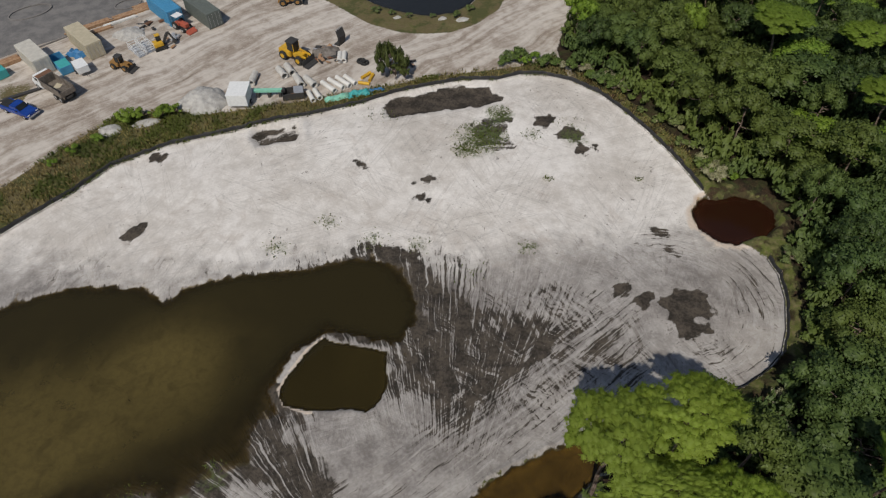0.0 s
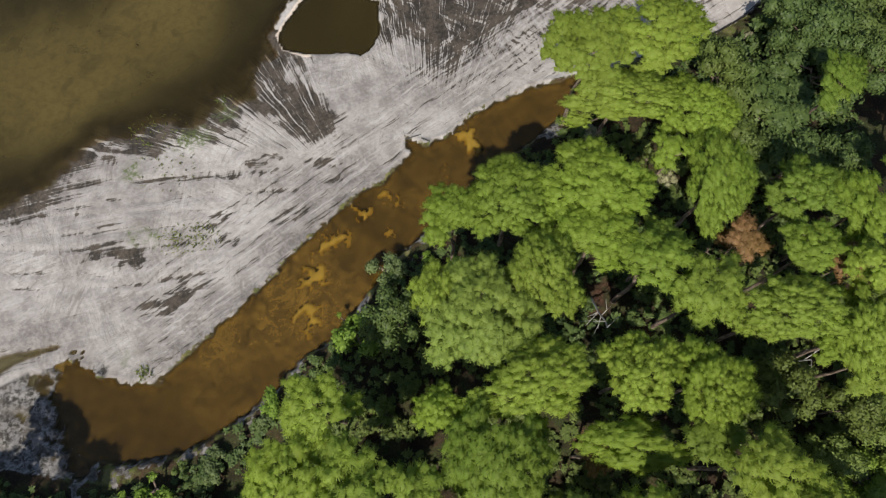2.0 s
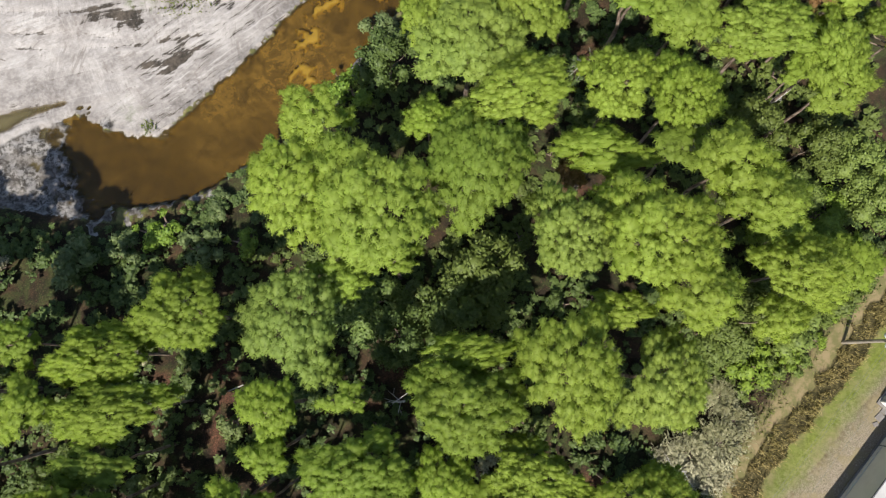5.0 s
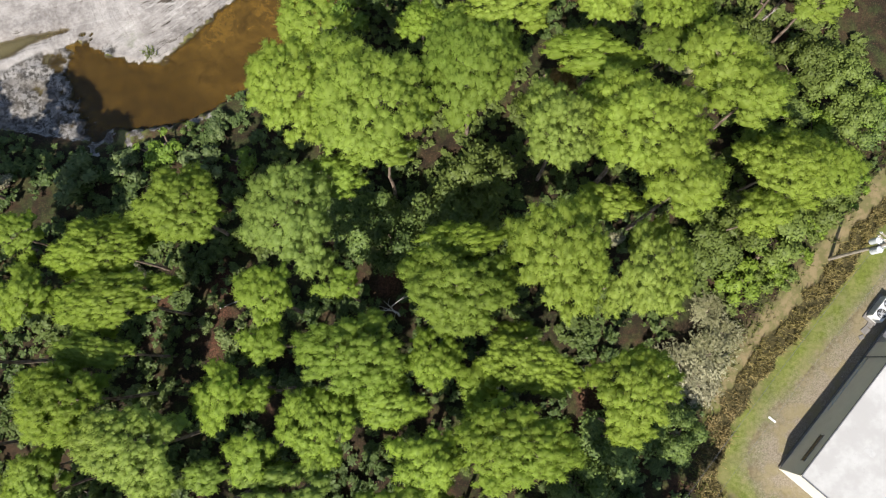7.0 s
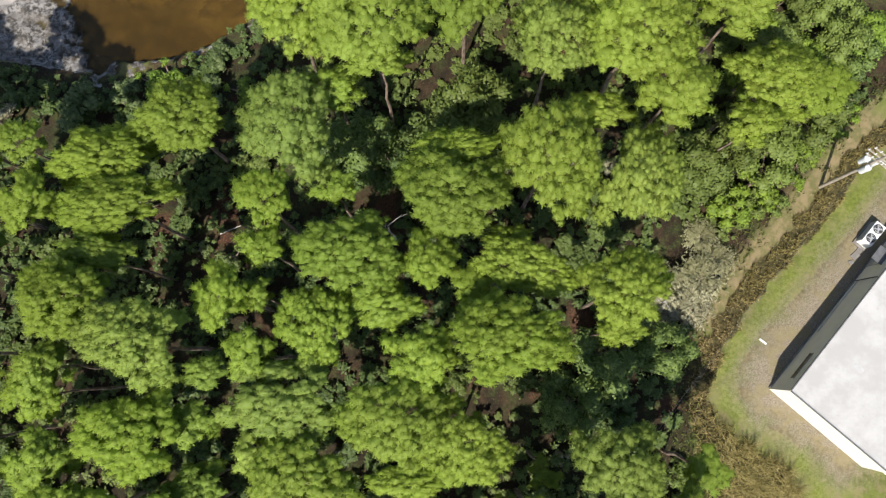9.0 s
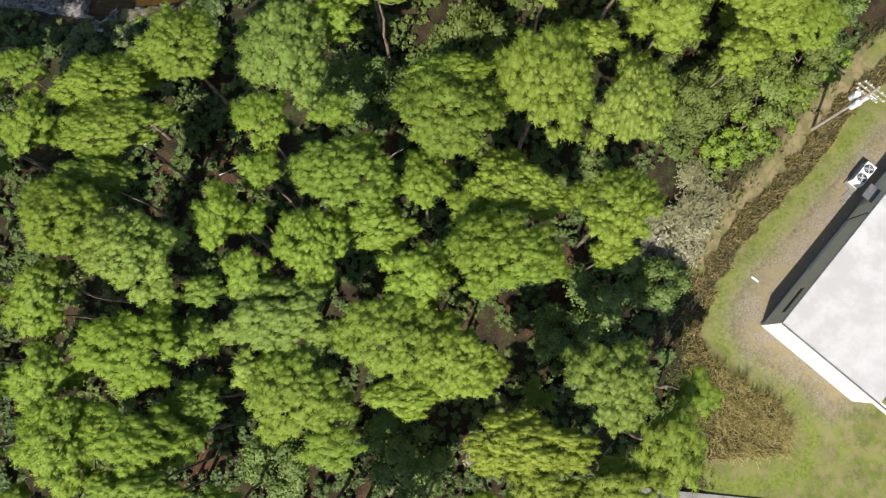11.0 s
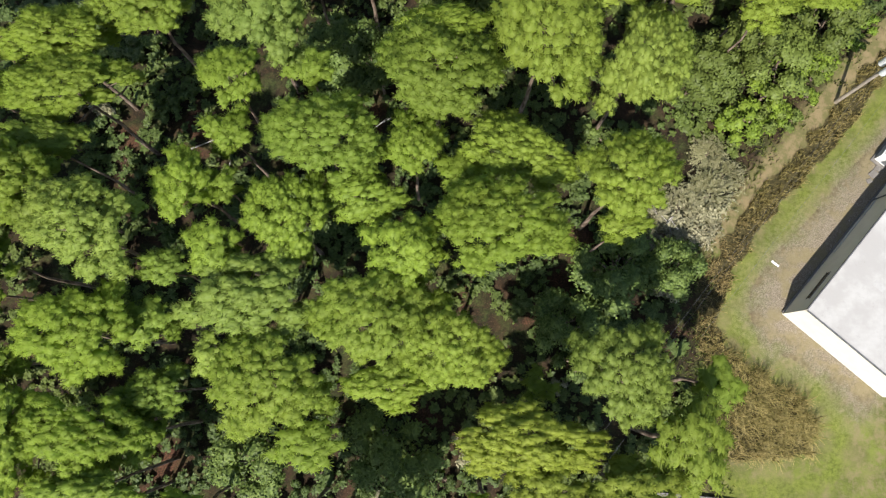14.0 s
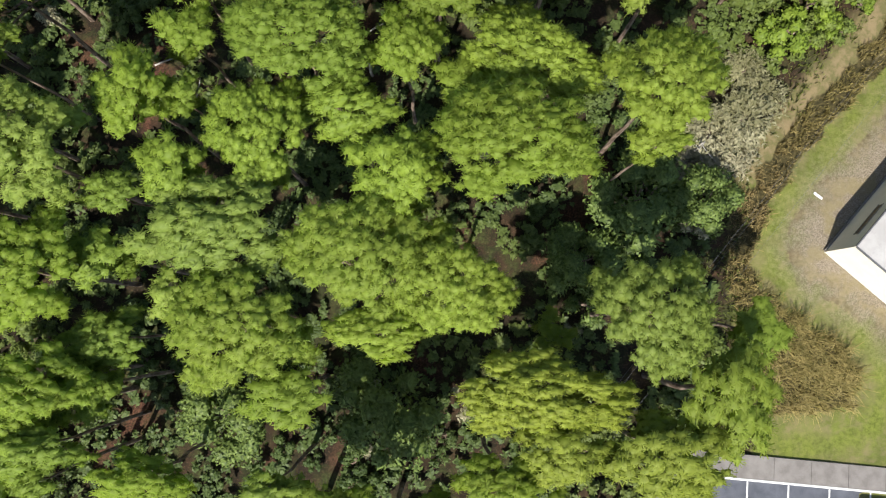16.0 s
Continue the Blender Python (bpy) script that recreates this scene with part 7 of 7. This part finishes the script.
heap("rubble_heap", -34.6, 77.4, 3.6, 3.3, 1.7, RUBBLE, "grey crushed concrete heap", "heap", 1, 7)
heap("stone_heap", -46.0, 71.0, 1.7, 1.3, 0.7, RUBBLE, "pale stones on the verge", "heap", 2, 6)
heap("stone_heap", -41.5, 72.6, 2.0, 0.9, 0.5, RUBBLE, "pale stones on the verge", "heap", 3, 6, 20)
heap("dirt_heap", -18.6, 89.4, 2.4, 1.9, 0.7, plain("dark_spoil", (0.10, 0.085, 0.07), (0.24, 0.21, 0.185), 1.5, 0.95, 0, 0.05), "dark heap of dirt and scrap", "heap", 4, 6)
heap("gravel_heap", -50.8, 95.0, 2.6, 2.0, 0.9, RUBBLE, "grey gravel heap beside cages", "heap", 5, 6)


def scrap(x, y, n, r, seed):
    """Loose pieces of scrap metal and timber."""
    rng = random.Random(seed)
    for k in range(n):
        px, py = x + rng.uniform(-r, r), y + rng.uniform(-r, r) * 0.8
        mat = rng.choice((RUST, DARK_STEEL, LUMBER, GALV, DARK_STEEL))
        ln = rng.uniform(0.6, 1.9)
        ob = part("scrap_piece", box((ln, rng.uniform(0.15, 0.6), rng.uniform(0.06, 0.3)), (0, 0, 0.22), 0.02, pose(0, 0, 0, rng.uniform(-20, 20), rng.uniform(-15, 15), 0)), mat)
        ob.matrix_basis = at(px, py, rng.uniform(0, 360), 0.05)
        tagged(ob, "dark piece of scrap metal or timber", "scrap", "scrap in the yard")


scrap(-18.4, 88.6, 26, 2.6, 5)
scrap(-44.5, 92.5, 10, 2.0, 6)
scrap(-21.5, 79.5, 8, 1.4, 7)
scrap(-6.5, 85.6, 10, 1.8, 8)
scrap(-47.0, 96.8, 8, 2.5, 9)


def lumber_stack(x, y, turn, l, rows, layers, mat=None):
    ob = thing("lumber_stack", at(x, y, turn), "stack of reddish brown boards on the ground", "lumber", "lumber stacks")
    rng = random.Random(int(x * 10))
    for j in range(layers):
        for i in range(rows):
            part("board", box((l * rng.uniform(0.85, 1.0), 0.26, 0.13), (rng.uniform(-0.2, 0.2), (i - rows / 2) * 0.3, 0.08 + 0.15 * j), 0.01), mat or LUMBER, ob)


lumber_stack(-58.0, 97.1, 37, 7.5, 4, 3)
lumber_stack(-55.8, 96.4, 37, 3.6, 3, 2)
lumber_stack(-52.3, 101.4, 36, 6.5, 4, 2)
lumber_stack(-50.6, 104.0, 36, 4.5, 4, 2)
lumber_stack(-66.8, 87.4, 40, 3.4, 5, 4)
lumber_stack(-53.4, 98.9, 36, 6.0, 2, 2, PALE_PIPE)
lumber_stack(-61.5, 79.3, 33, 6.0, 2, 2, DARK_STEEL)


def cage(x, y, turn):
    ob = thing("wire_cage", at(x, y, turn), "white wire stillage cage with clutter", "cage", "wire cages")
    part("floor_plate", box((1.6, 1.3, 0.1), (0, 0, 0.12)), GALV, ob)
    for sx in (-0.8, 0.8):
        for sy in (-0.65, 0.65):
            part("post", box((0.07, 0.07, 1.3), (sx, sy, 0.7)), WHITE_PAINT, ob)
    for zz in (0.5, 0.9, 1.32):
        for sy in (-0.65, 0.65):
            part("rail", box((1.66, 0.05, 0.05), (0, sy, zz)), WHITE_PAINT, ob)
        for sx in (-0.8, 0.8):
            part("rail", box((0.05, 1.3, 0.05), (sx, 0, zz)), WHITE_PAINT, ob)


for i in range(2):
    for j in range(2):
        cage(-48.4 + 1.2 * i + 1.0 * j, 90.6 - 1.3 * i + 1.1 * j, -45)


def tarp(x, y, turn, l, w, h, mat, label, seed):
    """A crumpled sheet thrown over low goods."""
    bm, n, m_ = bmesh.new(), 28, 12
    base, rows = Vector((seed, seed * 2, 0)), []
    for i in range(n + 1):
        row = []
        for j in range(m_ + 1):
            u, v = i / n, j / m_
            edge = min(1.0, 5 * min(u, 1 - u, v, 1 - v))
            zz = h * edge * (0.55 + 0.7 * abs(noise.noise(base + Vector((u * l * 0.9, v * w * 1.2, 0))))) + 0.03
            row.append(bm.verts.new(((u - 0.5) * l, (v - 0.5) * w + 0.25 * noise.noise(base + Vector((u * 5, 0, 7))), zz)))
        rows.append(row)
    for a, b in zip(rows, rows[1:]):
        for j in range(m_):
            bm.faces.new((a[j], a[j + 1], b[j + 1], b[j]))
    ob = part("tarpaulin", bm, mat)
    ob.matrix_basis = at(x, y, turn)
    tagged(ob, label, "tarpaulin", "tarpaulins")


tarp(-15.6, 78.0, 22, 3.8, 1.1, 0.6, MINT, "crumpled mint-green sheeting along the verge", 1)
tarp(-12.5, 78.9, 14, 3.6, 1.3, 0.7, TEAL, "crumpled teal sheeting along the verge", 2)
tarp(-10.2, 79.7, 12, 2.6, 0.7, 0.4, TARP_BLUE, "crumpled blue sheeting along the verge", 3)
tarp(-57.2, 89.4, -25, 3.2, 1.6, 0.9, TARP_BLUE, "blue tarpaulin over stacked goods", 4)


def boom():
    ob = thing("crane_boom", at(-25.4, 78.6, 1), "mint-green steel boom lying on blocks", "boom")
    part("beam", box((4.4, 0.5, 0.45), (0, 0, 0.95), 0.05), MINT, ob)
    for k in range(3):
        part("block", box((0.4, 0.9, 0.72), (-1.6 + 1.6 * k, 0, 0.36), 0.03), DARK_STEEL, ob)
    part("head", rod((2.1, -0.3, 0.95), (2.1, 0.3, 0.95), 0.3, None, 12), DARK_STEEL, ob)


boom()


def leaning_bucket():
    ob = thing("digger_bucket", at(-16.7, 92.0, -30), "dark digger bucket stood on end", "bucket")
    part("shell", prism([(-0.5, 0.0), (0.5, 0.0), (0.7, 1.4), (0.3, 2.5), (0.1, 2.5), (0.4, 1.4), (0.2, 0.2), (-0.5, 0.15)], -0.8, 0.8), DARK_STEEL, ob)
    for k in range(4):
        part("tooth", box((0.12, 0.16, 0.35), (0.2, -0.6 + 0.4 * k, 2.6), 0.03), GALV, ob)


leaning_bucket()
for x, y in ((-12.4, 86.5), (-12.9, 86.9)):
    bm = bmesh.new()
    for k in range(16):
        a, b = k * math.pi / 8, (k + 1) * math.pi / 8
        rod((0.55 * math.cos(a), 0.55 * math.sin(a), 0.2), (0.55 * math.cos(b), 0.55 * math.sin(b), 0.2), 0.2, None, 7, bm, False)
    ob = part("tyre", bm, TYRE)
    ob.matrix_basis = at(x, y, 0)
    tagged(ob, "old black tyre lying on the dirt", "tyre", "old tyres")


def kerb_island(x, y, rx, ry, turn):
    bm = bmesh.new()
    for k in range(22):
        a, b = 2 * math.pi * k / 22, 2 * math.pi * (k + 1) / 22
        p, q = Vector((rx * math.cos(a), ry * math.sin(a), 0.05)), Vector((rx * math.cos(b), ry * math.sin(b), 0.05))
        box(((q - p).length * 1.03, 0.22, 0.24), (p + q) / 2, 0.02, (q - p).to_track_quat("X", "Z").to_matrix().to_4x4(), bm)
    ob = part("kerb_island", bm, CONCRETE)
    ob.matrix_basis = at(x, y, turn)
    tagged(ob, "pale concrete kerb round a planting bed", "kerb", kind="structure")


kerb_island(-69.5, 102.0, 3.4, 2.0, 35)
kerb_island(-53.8, 104.3, 2.2, 1.5, 35)
kerb = tagged(part("kerb_edge", box((19, 0.25, 0.25), (0, 0, 0.06), 0.02), CONCRETE), "pale concrete kerb beside the asphalt", "kerb", kind="structure")
kerb.matrix_basis = at(-59.5, 95.4, 42)

CONIFER = leaf_material("conifer_leaves", (0.012, 0.022, 0.010), (0.045, 0.065, 0.03), 0.1, 0.0, 1.2)
# a dark conifer by the pipes, and bushes along the verge
for x, y, r, h in ((-9.6, 83.6, 1.3, 5.2), (-8.2, 82.8, 1.5, 5.6), (-7.0, 83.4, 1.3, 4.8), (-8.6, 84.4, 1.3, 5.0), (-6.2, 82.8, 1.2, 4.0), (-9.2, 82.8, 1.4, 2.6), (-7.4, 82.2, 1.5, 2.6), (-6.0, 82.2, 1.2, 2.2)):
    plant("shrub", "conifer_bush", x, y, r, h, CONIFER, "dark green upright conifer bush by the pipes", "bush", "conifer bushes", 1.25, 1.2, "leaves", "stem")
for x, y, r in ((-44.2, 73.0, 1.6), (-42.0, 73.6, 1.4), (-39.6, 74.2, 1.5), (-37.6, 74.6, 1.2), (-46.6, 69.0, 1.0), (-49.2, 66.6, 0.9), (-51.0, 64.0, 0.8), (11.8, 86.3, 1.2), (13.3, 87.5, 1.0)):
    shrub(x, y, r, BRIGHT, "green weedy bush on the verge")
for x, y, r in ((-11.6, 101.2, 0.9), (-9.0, 100.4, 0.7), (-6.0, 99.2, 0.8), (1.5, 99.6, 0.9), (-2.2, 99.4, 0.6), (4.0, 101.4, 0.8)):
    shrub(x, y, r, GREYGREEN, "small bush on the lake shore")
for x, y, r in ((2.6, 98.6, 1.1), (-0.6, 99.0, 0.8), (-8.0, 99.4, 0.7)):
    heap("shore_stones", x, y, r, r * 0.6, 0.4, RUBBLE, "pale stones on the lake shore", "stones", int(x * 7) % 90, 5, 20)


# a bare snag among the pines, fallen limbs, and driftwood on the bank
DEADWOOD = plain("dead_wood", (0.34, 0.31, 0.28), (0.52, 0.49, 0.45), 4.0, 0.9, 0, 0.01)


def snag(x, y, tip, label="bare pale dead tree"):
    ob = thing("dead_tree", at(x, y, 0), label, "dead tree", "dead trees")
    rng = random.Random(int(x * 10 + y))
    tx, ty, tz = tip
    bm = bmesh.new()
    pts = [Vector((tx * k / 6 + rng.uniform(-.1, .1), ty * k / 6 + rng.uniform(-.1, .1), -0.2 + tz * k / 6)) for k in range(7)]
    for k in range(6):
        rod(pts[k], pts[k + 1], 0.11 - 0.012 * k, 0.11 - 0.012 * (k + 1), 7, bm, False)
    part("trunk", bm, DEADWOOD, ob)
    for k in range(6):
        root = pts[3 + k % 4]
        end = root + Vector((rng.uniform(-1.3, 1.3), rng.uniform(-1.3, 1.3), rng.uniform(0.1, 0.9)))
        lb = rod(root, end, 0.035, 0.012, 5)
        rod(end.lerp(root, 0.4), end + Vector((rng.uniform(-.6, .6), rng.uniform(-.6, .6), 0.3)), 0.02, 0.008, 5, lb)
        part("limb", lb, DEADWOOD, ob)


snag(13.9, 3.6, (-0.2, -4.0, 6.5))
snag(-1.6, -27.9, (-0.5, 0.3, 5.5), "bare pale dead tree in a gap")
snag(28.5, -2.5, (0.6, -0.6, 7.0))
snag(20.8, -33.6, (0.4, 0.5, 2.6), "bare grey dead bush stems")
for x, y, l, turn in ((-2.4, 20.0, 1.6, 15), (-1.2, 19.7, 0.9, -30), (-19, 0.6, 0.7, 40), (-8.0, 14.4, 0.6, 30), (17.5, -36.5, 2.6, 60), (-14.2, -29.5, 2.4, 80), (-16.5, -27.0, 2.0, 20)):
    ob = part("driftwood", rod((-l / 2, 0, 0.08), (l / 2, 0.1, 0.12), 0.07, 0.04, 7), DARK_STEEL if y > 15 else DEADWOOD)
    ob.matrix_basis = at(x, y, turn)
    tagged(ob, "fallen branch lying on the ground", "branch", "fallen branches")


# a dark car nosed into the bay beside the walkway
def parked_car():
    m = LOT @ pose(8.35, -4.5, 0.03, 0, 0, 90)
    ob = thing("parked_car", m, "dark car nosed into a bay", "car")
    dark = paint("car_black", (0.03, 0.028, 0.028), 0.25)
    bm = prism([(-2.2, 0.3), (2.2, 0.3), (2.25, 0.6), (1.9, 0.85), (0.9, 0.95), (-2.1, 0.98), (-2.25, 0.7)], -0.9, 0.9)
    bmesh.ops.bevel(bm, geom=bm.edges[:], offset=0.09, segments=3, affect="EDGES")
    part("body", bm, dark, ob)
    bm = prism([(-1.9, 0.93), (0.95, 0.93), (0.3, 1.42), (-1.3, 1.45)], -0.76, 0.76)
    bmesh.ops.bevel(bm, geom=bm.edges[:], offset=0.1, segments=3, affect="EDGES")
    cab = part("cabin", bm, GLASS, ob)
    part("roof", box((1.5, 1.3, 0.06), (-0.5, 0, 1.45), 0.03), dark, cab)
    for wx in (-1.35, 1.35):
        for s in (-1, 1):
            wheel(ob, wx, s * 0.8, 0.32, 0.22)


parked_car()
